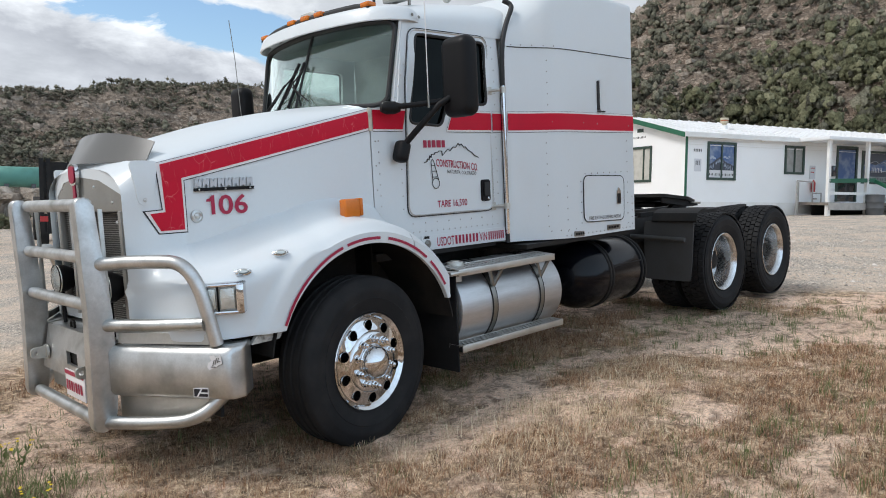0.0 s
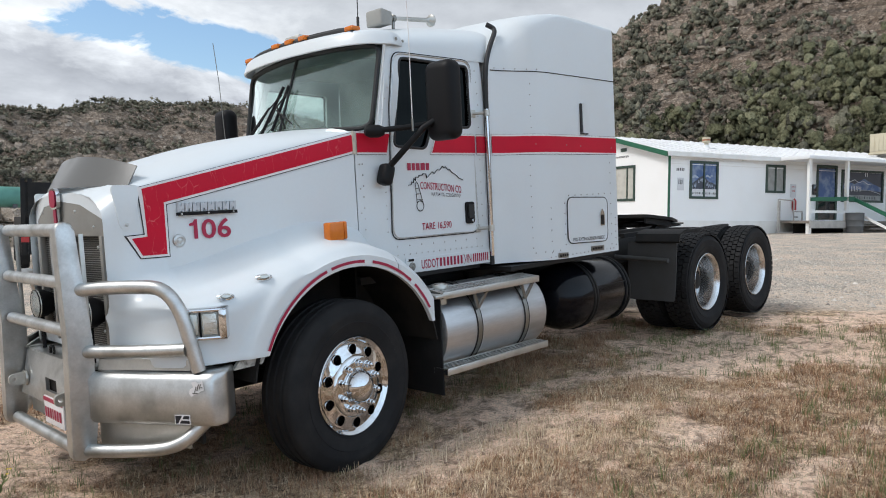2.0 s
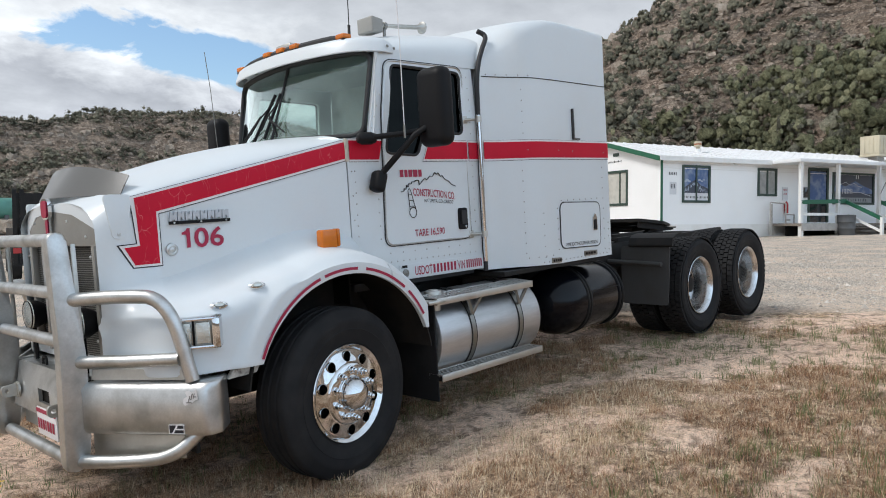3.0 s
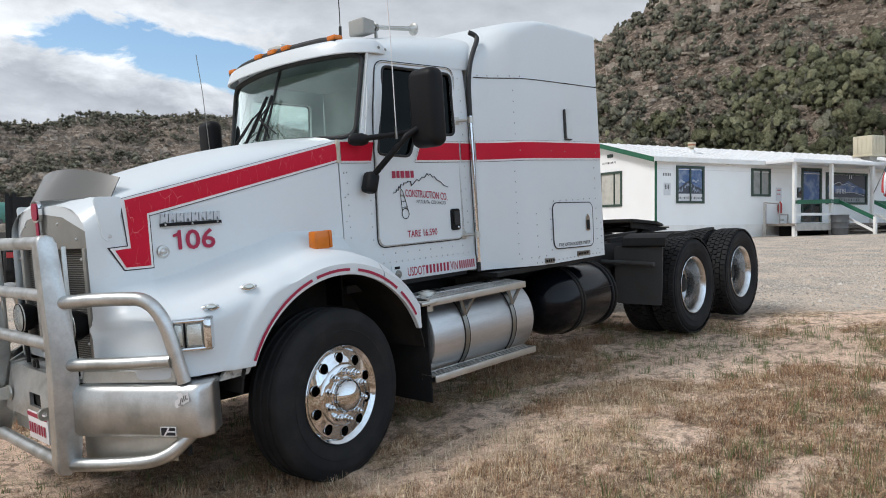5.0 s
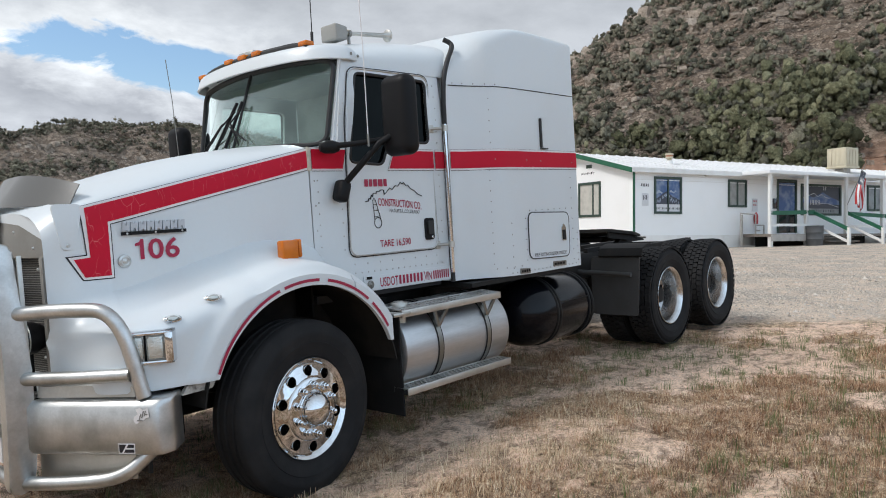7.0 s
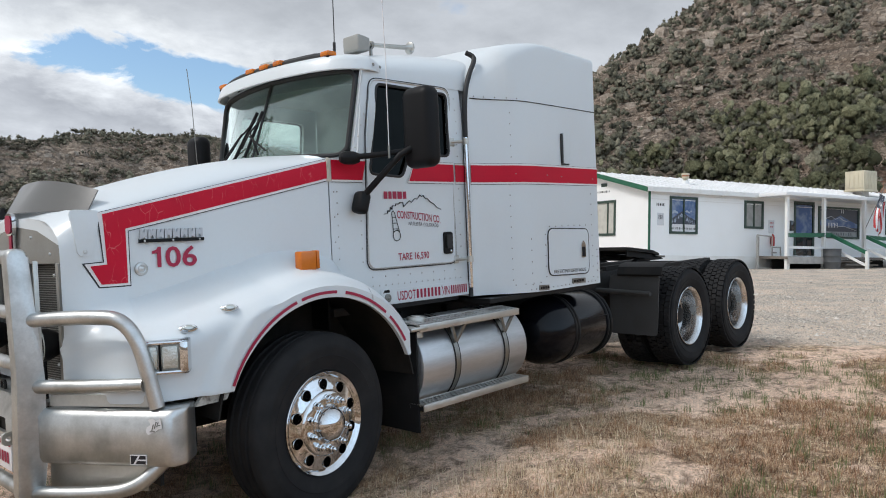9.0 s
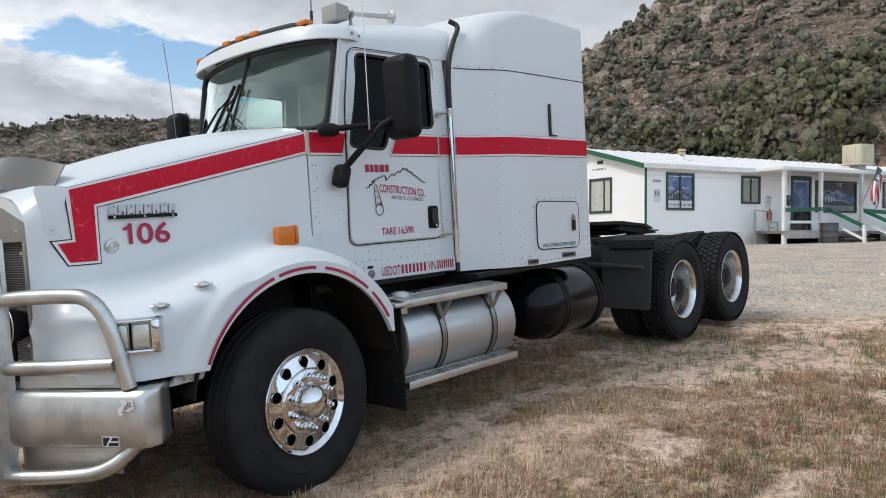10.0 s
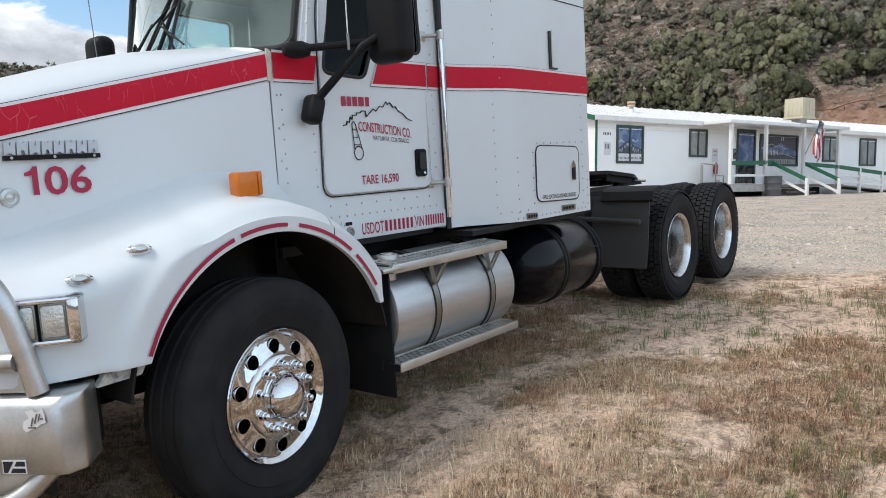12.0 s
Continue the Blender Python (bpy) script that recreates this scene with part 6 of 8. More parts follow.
# ---- fuel tank, steps, chassis ----
for s in (-1, 1):
    tank = part("fuel_tank", lathe([(0.792, 0.0), (0.796, 0.20), (0.805, 0.27), (0.822, 0.296), (0.85, 0.303), (1.92, 0.303), (1.95, 0.296), (1.968, 0.27), (1.978, 0.20), (1.98, 0.0)], 64, "x", (0, s * 0.835, 0.605)), TANK, truck, "polished round aluminium fuel tank with two steps")
    for x in (1.15, 1.69):
        part("strap", lathe([(x - 0.022, 0.303), (x - 0.022, 0.309), (x + 0.022, 0.309), (x + 0.022, 0.303)], 64, "x", (0, s * 0.835, 0.605)), STEEL, tank, "dark steel tank strap")
        for e in (-0.024, 0.024):
            part("strap_edge", lathe([(x + e - 0.005, 0.304), (x + e, 0.313), (x + e + 0.005, 0.304)], 64, "x", (0, s * 0.835, 0.605)), SEAL, tank)
        part("brace", rod((x, s * 1.128, 0.74), (x + 0.06, s * 1.17, 0.875), 0.014, 6), STEEL, tank)
        part("brace", rod((x, s * 1.128, 0.74), (x - 0.045, s * 1.13, 0.875), 0.014, 6), STEEL, tank)
        part("hanger", box(x - 0.03, s * 0.55 - 0.03, 0.45, x + 0.03, s * 0.55 + 0.03, 0.92), FRAME, tank)
        part("step_hanger", box(x - 0.02, s * 0.96 - 0.01, 0.315, x + 0.02, s * 1.14 + 0.01, 0.34), STEEL, tank)
        part("step_hanger", box(x - 0.02, s * 1.02 - 0.015, 0.33, x + 0.02, s * 1.02 + 0.015, 0.38), STEEL, tank)
    cap = part("filler_cap", lathe([(0.80, 0.046), (0.90, 0.046), (0.902, 0.062), (0.93, 0.062), (0.938, 0.056), (0.938, 0.036), (0.945, 0.034), (0.945, 0)], 28, "z", (0.866, s * 1.03, 0)), ALU_DULL, tank, "round aluminium filler cap")
    for name, z, y0, y1, x0, x1, tilt in (("upper_step", 0.903, 1.035, 1.19, 0.735, 1.79, 0.10), ("lower_step", 0.388, 1.075, 1.20, 0.735, 1.86, 0.02)):
        hol = []
        for k in range(27):
            for j in range(3):
                cx, cy = x0 + 0.035 + (k + 0.5 * (j % 2)) * (x1 - x0 - 0.085) / 26, y0 + 0.032 + j * (y1 - y0 - 0.064) / 2
                hol.append([(cx + 0.0145 * math.cos(t), cy + 0.0145 * math.sin(t)) for t in np.linspace(0, 2 * math.pi, 8, endpoint=False)])
        st = part(name, sheet([(x0, y0), (x1, y0), (x1, y1), (x0, y1)], hol, lambda u, v, d: (u, s * v, z - d - (v - y1) * tilt), 0.005, 0), TREAD, tank, "perforated aluminium step", smooth=0)
        for yy in (y0, y1):
            ze = z - (yy - y1) * tilt
            part("step_edge", box(x0, s * yy - 0.004, ze - 0.045, x1, s * yy + 0.004, ze + 0.002, 0.002), TREAD, st)
        # black sheet below the step, standing in for the shade in its holes
        part("step_hole_backing", box(x0 + 0.01, min(s * y0, s * y1) + 0.008, z - 0.044, x1 - 0.01, max(s * y0, s * y1) - 0.008, z - 0.040), FRAME, st)
    part("tank_plate", box(0.655, s * 1.06 - 0.14, 0.868, 0.815, s * 1.06 + 0.14, 0.895, 0.01), ALU_DULL, tank)
    part("mudflap", box(0.735, min(s * 0.70, s * 1.155), 0.20, 0.747, max(s * 0.70, s * 1.155), 0.90, 0.003), RUBBER, truck, "black rubber mudflap behind the front wheel")
    part("battery_box", box(0.66, min(s * 0.45, s * 0.72), 0.45, 0.82, max(s * 0.45, s * 0.72), 0.95), FRAME, truck)
    # black tank further back
    air = part("black_tank", lathe([(2.33, 0.0), (2.338, 0.09), (2.362, 0.16), (2.40, 0.212), (2.46, 0.255), (2.54, 0.282), (2.63, 0.294), (2.72, 0.296), (3.27, 0.296), (3.295, 0.288), (3.31, 0.25), (3.315, 0.0)], 56, "x", (0, s * 0.80, 0.608)), mat("gloss_black_tank", (0.003, 0.0036, 0.006), 0.13, dirt=(0.009, 0.009, 0.009), stain=(4, 0.1), rough_var=0.08, spec=0.22) if s < 0 else bpy.data.materials["gloss_black_tank"], truck, "gloss black steel tank under the sleeper")
    for x in (2.715, 2.755, 3.235, 3.285):
        part("band", lathe([(x - 0.014, 0.294), (x - 0.007, 0.305), (x + 0.007, 0.305), (x + 0.014, 0.294)], 56, "x", (0, s * 0.80, 0.608)), FRAME, air)
    part("weld", box(2.77, min(s * 1.05, s * 1.088), 0.688, 3.225, max(s * 1.05, s * 1.088), 0.696), FRAME, air)
    for x in (2.45, 3.2):
        part("hanger", box(x - 0.03, s * 0.5 - 0.06, 0.6, x + 0.03, s * 0.5 + 0.06, 0.98), FRAME, air)
    part("pipe", rod((1.97, s * 0.80, 0.50), (2.36, s * 0.80, 0.50), 0.025, 10), STEEL, air)
    # rear mudflaps and quarter fender
    flap_line = ring2d([(0.60, 0.975), (0.585, 0.86), (0.60, 0.375), (1.10, 0.372), (1.118, 0.55), (1.132, 0.80), (1.14, 0.93), (1.14, 0.975)], 0.02, 3)
    mf = part("mudflap", sheet(flap_line, [], lambda u, v, d: (4.135 + d + 0.02 * (v - 0.4) ** 2, s * u, v), 0.014, 0.15), FLAP, truck, "wide black mudflap ahead of the drive wheels")
    top = skin([[(4.15 + dx, s * y, z) for dx, z in ((-0.03, 0.968), (-0.045, 0.985), (-0.02, 1.06), (0.06, 1.09), (0.16, 1.10))] for y in (0.70, 0.95, 1.185)])
    part("top_plate", thick(top, 0.012), FRAME, mf, "bent black steel plate over the flap")
    part("hanger", pipe([(4.08, s * 0.40, 0.825), (4.08, s * 1.075, 0.795)], 0.024, 12), FLAP, mf, "dark steel hanger tube")
    part("mudflap", box(6.545, min(s * 0.62, s * 1.155), 0.25, 6.56, max(s * 0.62, s * 1.155), 0.74, 0.004), FLAP, truck, "black mudflap behind the drive wheels")
    rail = part("frame_rail", box(-0.95, s * 0.43 - 0.04, 0.74, 6.95, s * 0.43 + 0.04, 1.0, 0.008), FRAME, truck, "black steel chassis rail")
    for x in (4.72, 5.99):
        part("spring_hanger", box(x - 0.3, s * 0.43 - 0.07, 0.55, x + 0.3, s * 0.43 + 0.07, 0.76, 0.02), FRAME, rail)
for x in (0.0, 4.72, 5.99):
    part("axle", rod((x, -0.9, 0.5), (x, 0.9, 0.5), 0.075, 16), FRAME, truck)
    if x > 1:
        part("differential", lathe([(-0.2, 0.0), (-0.18, 0.12), (-0.05, 0.2), (0.05, 0.2), (0.18, 0.12), (0.2, 0.0)], 20, "x", (x, 0, 0.52)), FRAME, truck)
part("drive_shaft", rod((1.5, 0, 0.66), (4.6, 0, 0.56), 0.06, 12), FRAME, truck)
for x in (-0.8, 1.2, 2.6, 3.6, 4.4, 5.4, 6.85):
    part("cross_member", box(x - 0.05, -0.40, 0.76, x + 0.05, 0.40, 0.96), FRAME, truck)
part("engine", box(-0.75, -0.38, 0.55, 0.5, 0.38, 1.5, 0.08), FRAME, truck)
# unseen blocks, added to keep light out from under the nose
part("radiator", box(-1.08, -0.52, 0.42, -0.94, 0.52, 1.45, 0.02), FRAME, truck, "unseen dark radiator block, keeps light out behind the grille")
for s in (-1, 1):
    part("spring_hanger", box(-0.78, s * 0.47 - 0.06, 0.40, -0.60, s * 0.47 + 0.06, 0.78, 0.02), FRAME, truck)
    part("nose_block", box(-0.90, min(s * 0.54, s * 0.98), 0.42, -0.70, max(s * 0.54, s * 0.98), 0.76, 0.03), FRAME, truck)
# unseen pan and beam, added to darken the ground below the engine
part("oil_pan_block", box(-0.55, -0.24, 0.33, 0.35, 0.24, 0.56, 0.05), FRAME, truck)
part("axle_beam_block", box(-0.06, -0.78, 0.34, 0.06, 0.78, 0.48, 0.02), FRAME, truck)
part("gearbox", box(0.5, -0.3, 0.5, 1.6, 0.3, 1.0, 0.08), FRAME, truck)
part("firewall", box(0.33, -0.78, 0.9, 0.345, 0.78, 1.95), FRAME, truck)
part("deck_plate", box(3.2, -0.42, 1.003, 4.3, 0.42, 1.016), mat("worn_deck_plate", (0.25, 0.25, 0.24), 0.4, 1.0, stain=(3, 0.3)), truck, "worn metal deck plate")
# fifth wheel
fw = ring2d([(4.80, -0.46), (5.30, -0.50), (5.86, -0.30), (5.86, -0.07), (5.42, -0.05), (5.42, 0.05), (5.86, 0.07), (5.86, 0.30), (5.30, 0.50), (4.80, 0.46)], 0.06, 4)
fifth = part("fifth_wheel", sheet(fw, [], lambda u, v, d: (u, v, 1.235 - 0.12 * (u - 4.8) - d), 0.035, 0), FRAME, truck, "greasy black fifth wheel plate")
part("lock_housing", box(5.15, -0.16, 1.06, 5.75, 0.16, 1.12, 0.02), FRAME, fifth)
for s in (-1, 1):
    foot = sheet(ring2d([(5.05, 1.05), (5.75, 1.05), (5.52, 1.15), (5.28, 1.15)], 0.03, 3), [], lambda u, v, d: (u, s * (0.34 + d), v), 0.06, 0)
    part("bracket", foot, FRAME, fifth)
    skirt = sheet([(4.84, 1.13), (5.32, 1.07), (5.32, 1.15), (4.84, 1.205)], [], lambda u, v, d: (u, s * (0.40 + 0.08 * (u - 4.84) + d), v), 0.02, 0)
    part("skirt", skirt, FRAME, fifth)
part("release_handle", pipe([(5.5, -0.36, 1.10), (5.55, -0.52, 1.09)], 0.012, 8), STEEL, fifth)
part("air_line", pipe(rounded([(3.25, -0.1, 1.05), (3.4, -0.15, 1.5), (3.7, -0.2, 1.12), (4.3, -0.25, 1.09)], 0.2), 0.014, 8), SEAL, fifth)
part("slide_rail", box(4.3, -0.46, 1.003, 5.3, -0.40, 1.05), FRAME, fifth)
part("slide_rail", box(4.3, 0.40, 1.003, 5.3, 0.46, 1.05), FRAME, fifth)
MOTTLED = mat("mottled_alloy_casting", (0.55, 0.54, 0.50), 0.6, 0.2, dirt=(0.12, 0.11, 0.10), grain=(120, 0.25), stain=(45, 0.3), bump=(90, 0.3))
for s in (-1, 1):
    part("bracket", sheet(ring2d([(-0.80, 0.685), (-0.625, 0.69), (-0.60, 0.735), (-0.76, 0.73)], 0.008, 2), [], lambda u, v, d: (u, s * (1.11 + d), v), 0.03, 0), MOTTLED, truck, "mottled cast bracket below the fender")
    # unseen panel and springs, added to darken the gap behind the bumper
    part("shade_panel", box(-0.93, min(s * 0.5, s * 1.0), 0.30, -0.91, max(s * 0.5, s * 1.0), 0.86), FRAME, truck, "black panel added to shut out light behind the bumper")
    spring = bmesh.new()
    for k in range(4):
        h = 0.62 - 0.12 * k
        pipe([(-h, s * 0.47, 0.50 - 0.02 * k + 0.10), (0.0, s * 0.47, 0.46 - 0.02 * k), (h, s * 0.47, 0.50 - 0.02 * k + 0.10)], 0.035, 6, spring, flat=0.3)
    part("leaf_spring", spring, FRAME, truck, "black leaf spring pack")
part("bumper_crossmember", box(-1.10, -0.72, 0.44, -1.02, 0.72, 0.70), FRAME, truck)


# ---- the office: a white double-wide mobile home ----
SIDING = mat("white_wall_panel", (0.93, 0.94, 0.94), 0.5, dirt=(0.74, 0.73, 0.69), grain=(30, 0.03), stain=(0.8, 0.05), bump=(6, 0.05))
TRIM_W = mat("white_trim", (0.86, 0.86, 0.84), 0.45, dirt=(0.6, 0.58, 0.52))
GREEN = mat("green_trim", (0.02, 0.13, 0.07), 0.5)
FRAME_G = mat("dark_green_window_frame", (0.035, 0.065, 0.05), 0.45)
ROOFING = mat("white_metal_roof", (0.82, 0.83, 0.84), 0.35, dirt=(0.62, 0.6, 0.56), stain=(0.7, 0.1))
B_U, B_V = Vector((0.93355, -0.35845, 0)), Vector((0.35845, 0.93355, 0))
B_O = Vector((26.555, 10.62, 4.31))
OFFICE = Matrix(((B_U.x, B_V.x, 0, B_O.x), (B_U.y, B_V.y, 0, B_O.y), (0, 0, 1, B_O.z), (0, 0, 0, 1)))
office = thing("office_building", "long white mobile home office with green trim and a metal roof", "building", m=OFFICE)
B_LEN, B_WID, B_BASE = 34.0, 7.4, -3.75
wins = {"a": (1.21, -1.88, 2.78, -0.29), "b": (5.76, -1.53, 6.94, -0.29), "c": (16.1, -1.6, 17.4, -0.29), "d": (19.55, -1.77, 21.13, -0.29), "e": (24.5, -1.6, 25.8, -0.29)}
front_holes = [[(x0, z0), (x1, z0), (x1, z1), (x0, z1)] for x0, z0, x1, z1 in wins.values()]
front_holes += [[(9.1, -2.78), (10.5, -2.78), (10.5, -0.17), (9.1, -0.17)], [(10.85, -1.87), (13.9, -1.87), (13.9, -0.35), (10.85, -0.35)]]
part("wall", sheet([(0, B_BASE), (B_LEN, B_BASE), (B_LEN, 0.0), (0, 0.0)], front_holes, lambda u, v, d: (u, d, v), 0.12, 0), SIDING, office)
end_hole = [(2.2, -1.95), (3.75, -1.95), (3.75, -0.4), (2.2, -0.4)]
part("wall", sheet([(0.12, B_BASE), (B_WID, B_BASE), (B_WID, 0.0), (B_WID / 2, 0.92), (0.12, 0.0)], [end_hole], lambda u, v, d: (d, u, v), 0.12, 0), SIDING, office, "white gable end wall with a vent")
part("wall", box(B_LEN - 0.12, 0.12, B_BASE, B_LEN, B_WID, 0.0), SIDING, office)
part("wall", box(0.12, B_WID - 0.12, B_BASE, B_LEN - 0.12, B_WID, 0.0), SIDING, office)


def gable_roof():
    bm = bmesh.new()
    prof = [(-0.28, -0.02), (B_WID / 2, 0.98), (B_WID + 0.28, -0.02), (B_WID + 0.28, 0.05), (B_WID / 2, 1.06), (-0.28, 0.06)]
    rows = [[(x, y, z) for y, z in prof] for x in (-0.3, B_LEN + 0.3)]
    skin(rows, bm, closed=True)
    bm.faces.new([v for v in bm.verts if v.co.x < 0])
    bm.faces.new([v for v in bm.verts if v.co.x > 1])
    return bm


roof = part("roof", gable_roof(), ROOFING, office, "white ribbed metal roof", smooth=0)
seam = bmesh.new()
for k in range(57):
    x = -0.25 + k * 0.61
    rod((x, -0.27, 0.075), (x, B_WID / 2, 1.075), 0.022, 5, seam)
part("seam", seam, ROOFING, roof, "raised roof ribs")
part("fascia", box(-0.3, -0.31, -0.13, B_LEN + 0.3, -0.281, 0.07), TRIM_W, office)
fas = bmesh.new()
for s in (-1, 1):
    a, b = (-0.28, -0.07), (B_WID / 2, 0.94)
    ya, yb = (a[0], b[0]) if s < 0 else (B_WID - a[0], b[0])
    skin([[(-0.33, ya, a[1] - 0.09), (-0.33, ya, a[1] + 0.12), (-0.302, ya, a[1] + 0.12), (-0.302, ya, a[1] - 0.09)], [(-0.33, yb, b[1] - 0.09), (-0.33, yb, b[1] + 0.12), (-0.302, yb, b[1] + 0.12), (-0.302, yb, b[1] - 0.09)]], fas, closed=True)
part("fascia", fas, GREEN, office, "green gable fascia board", smooth=0)
part("corner_board", box(-0.022, -0.022, -3.0, 0.1, -0.002, -0.1), GREEN, office, "green corner board")
part("skirting", box(-0.03, -0.03, B_BASE, B_LEN + 0.03, -0.004, -2.86), TRIM_W, office, "white vinyl skirting")
for z in (-0.22, -0.42):
    part("batten", box(0.1, -0.016, z - 0.012, B_LEN, -0.002, z + 0.012), TRIM_W, office)


def office_window(x0, z0, x1, z1, pane, halves=True):
    bm = bmesh.new()
    t = 0.075
    for a in ((x0 - 0.03, z0 - 0.03, x1 + 0.03, z0 + t), (x0 - 0.03, z1 - t, x1 + 0.03, z1 + 0.03), (x0 - 0.03, z0 + t, x0 + t, z1 - t), (x1 - t, z0 + t, x1 + 0.03, z1 - t)):
        box(a[0], -0.05, a[1], a[2], 0.03, a[3], bm=bm)
    if halves:
        xm = (x0 + x1) / 2
        box(xm - 0.035, -0.045, z0 + t, xm + 0.035, 0.03, z1 - t, bm=bm)
    w = part("window", bm, FRAME_G, office, "sliding window in a dark green frame", smooth=0)
    part("pane", box(x0 + t, 0.0, z0 + t, x1 - t, 0.012, z1 - t), pane, w, smooth=0)
    return w


NIGHT = mat("dark_room_glass", (0.02, 0.023, 0.028), 0.06, grain=(20, 0.05), stain=(2, 0.2), bump=(3, 0.01), coat=0.6)
BLIND = mat("pale_curtain", (0.55, 0.54, 0.49), 0.7, stain=(3, 0.2))
POSTER_SKY = mat("poster_blue", (0.05, 0.11, 0.27), 0.35, dirt=(0.3, 0.36, 0.46), stain=(2.5, 0.3), coat=0.5)
POSTER_DARK = mat("poster_slate", (0.05, 0.06, 0.085), 0.35, coat=0.4)
PALE_SNOW = mat("poster_pale_blue", (0.36, 0.42, 0.52), 0.4)
SNOW = mat("poster_white", (0.7, 0.71, 0.73), 0.4)
DECK = mat("weathered_deck_boards", (0.22, 0.19, 0.16), 0.85, stain=(2, 0.3))
BOARD = mat("pale_weathered_board", (0.46, 0.44, 0.41), 0.8, stain=(3, 0.3))
GREY = mat("grey_bin_plastic", (0.10, 0.105, 0.11), 0.6, stain=(3, 0.2))
TAN = mat("tan_cooler_metal", (0.58, 0.52, 0.38), 0.5, dirt=(0.42, 0.36, 0.26), stain=(2, 0.2))
SIGN_RED = mat("sign_red", (0.45, 0.03, 0.03), 0.45)
RUSTY = mat("rusty_orange", (0.42, 0.14, 0.06), 0.6)

wa = office_window(*wins["a"], POSTER_SKY)
x0, z0, x1, z1 = wins["a"]
ridge = [(0.08, 0.62), (0.22, 0.70), (0.34, 0.76), (0.48, 0.86), (0.60, 0.93), (0.72, 0.98), (0.84, 0.92), (0.98, 0.80), (1.12, 0.72), (1.26, 0.70), (1.38, 0.64), (1.49, 0.60)]
part("poster", sheet([(x0 + 0.08, z0 + 0.40)] + [(x0 + u, z0 + v) for u, v in ridge] + [(x0 + 1.49, z0 + 0.40)], [], lambda u, v, d: (u, -0.004, v), 0, 0), POSTER_DARK, wa, "mountain picture on the window")
prng = np.random.default_rng(5)
for u, v in ridge[1:-1]:
    # streaks of snow below the ridge
    for _ in range(3):
        q, w, h = u + prng.uniform(-0.06, 0.06), prng.uniform(0.02, 0.05), prng.uniform(0.10, 0.24)
        top = v - 0.05 - prng.uniform(0, 0.05)
        part("poster", sheet([(x0 + q, z0 + top), (x0 + q - w, z0 + top - h), (x0 + q + w * 0.3, z0 + top - h * 0.7)], [], lambda a, b, d: (a, -0.007, b), 0, 0), PALE_SNOW, wa)
for u, v, w in ((0.16, 0.90, 0.16), (0.27, 0.96, 0.22), (0.40, 0.91, 0.16), (0.98, 0.98, 0.18), (1.12, 0.93, 0.14), (1.24, 0.99, 0.12)):
    part("poster", sheet([(x0 + u + w * 0.5 * math.cos(t) * (1 + 0.2 * math.sin(3 * t + u * 9)), z0 + v + w * 0.28 * math.sin(t)) for t in np.linspace(0, 2 * math.pi, 14, endpoint=False)], [], lambda a, b, d: (a, -0.003 - u * 0.002, b), 0, 0), PALE_SNOW, wa)
part("poster", sheet([(x0 + 0.08, z0 + 0.08), (x1 - 0.08, z0 + 0.08), (x1 - 0.08, z0 + 0.40), (x0 + 0.08, z0 + 0.40)], [], lambda u, v, d: (u, -0.012, v), 0, 0), SNOW, wa)
part("poster", bars(x0 + 0.12, z0 + 0.17, 0.09, (0.03, 0.03, 0.03, 0.015) + (0.045, 0.04, 0.02, 0.035, 0.045, 0.03, 0.02, 0.04, 0.035) + (0.015, 0.03, 0.035, 0.045), 0.05, lambda u, v, d: (u, -0.016, v)), INK, wa, kind="stuff")
office_window(*wins["b"], mat("half_drawn_blind_glass", (0.36, 0.37, 0.36), 0.15, stain=(3, 0.3), coat=0.5))
HALF = mat("pale_blind_glass", (0.34, 0.37, 0.38), 0.2, dirt=(0.12, 0.13, 0.14), stain=(1.5, 0.3), coat=0.5)
office_window(*wins["c"], HALF)
office_window(*wins["d"], HALF)
office_window(*wins["e"], NIGHT)
eb = bmesh.new()
for a in ((2.16, -1.99, 3.79, -1.88), (2.16, -0.47, 3.79, -0.36), (2.16, -1.88, 2.27, -0.47), (3.68, -1.88, 3.79, -0.47), (2.68, -1.88, 2.74, -0.47)):
    box(-0.045, a[0], a[1], 0.04, a[2], a[3], bm=eb)
ew = part("window", eb, FRAME_G, office, "end window with pale curtains", smooth=0)
part("pane", box(0.0, 2.27, -1.88, 0.012, 3.68, -0.47), BLIND, ew)
part("vent", box(-0.02, 2.80, 0.30, -0.001, 3.22, 0.46), FRAME_G, office, "small dark gable vent")
part("lettering", bars(2.42, 0.02, 0.09, (0.035, 0.04, 0.03, 0.045, 0.035, 0.08, 0.04, 0.045, 0.08, 0.03, 0.04), 0.045, lambda u, v, d: (-0.006, 6.0 - u, v)), INK, office, kind="stuff")
part("lettering", bars(0.44, -0.72, 0.12, (0.05,) * 5, 0.045, lambda u, v, d: (u, -0.006, v)), INK, office, kind="stuff")
part("notice", box(0.49, -0.012, -1.56, 0.86, -0.002, -1.02), SNOW, office, "small pale notice on the wall")
part("notice_print", bars(0.55, -1.30, 0.2, (0.05, 0.04, 0.05), 0.04, lambda u, v, d: (u, -0.014, v)), GREY, office, kind="stuff")
part("door", box(9.16, 0.0, -2.76, 10.44, 0.05, -0.24), NIGHT, office, "dark glazed entrance door")
db = bmesh.new()
for a in ((9.08, -2.78, 9.2, -0.15), (10.4, -2.78, 10.52, -0.15), (9.2, -0.27, 10.4, -0.15), (9.2, -1.9, 10.4, -1.78)):
    box(a[0], -0.04, a[1], a[2], 0.02, a[3], bm=db)
part("door_frame", db, FRAME_G, office, smooth=0)
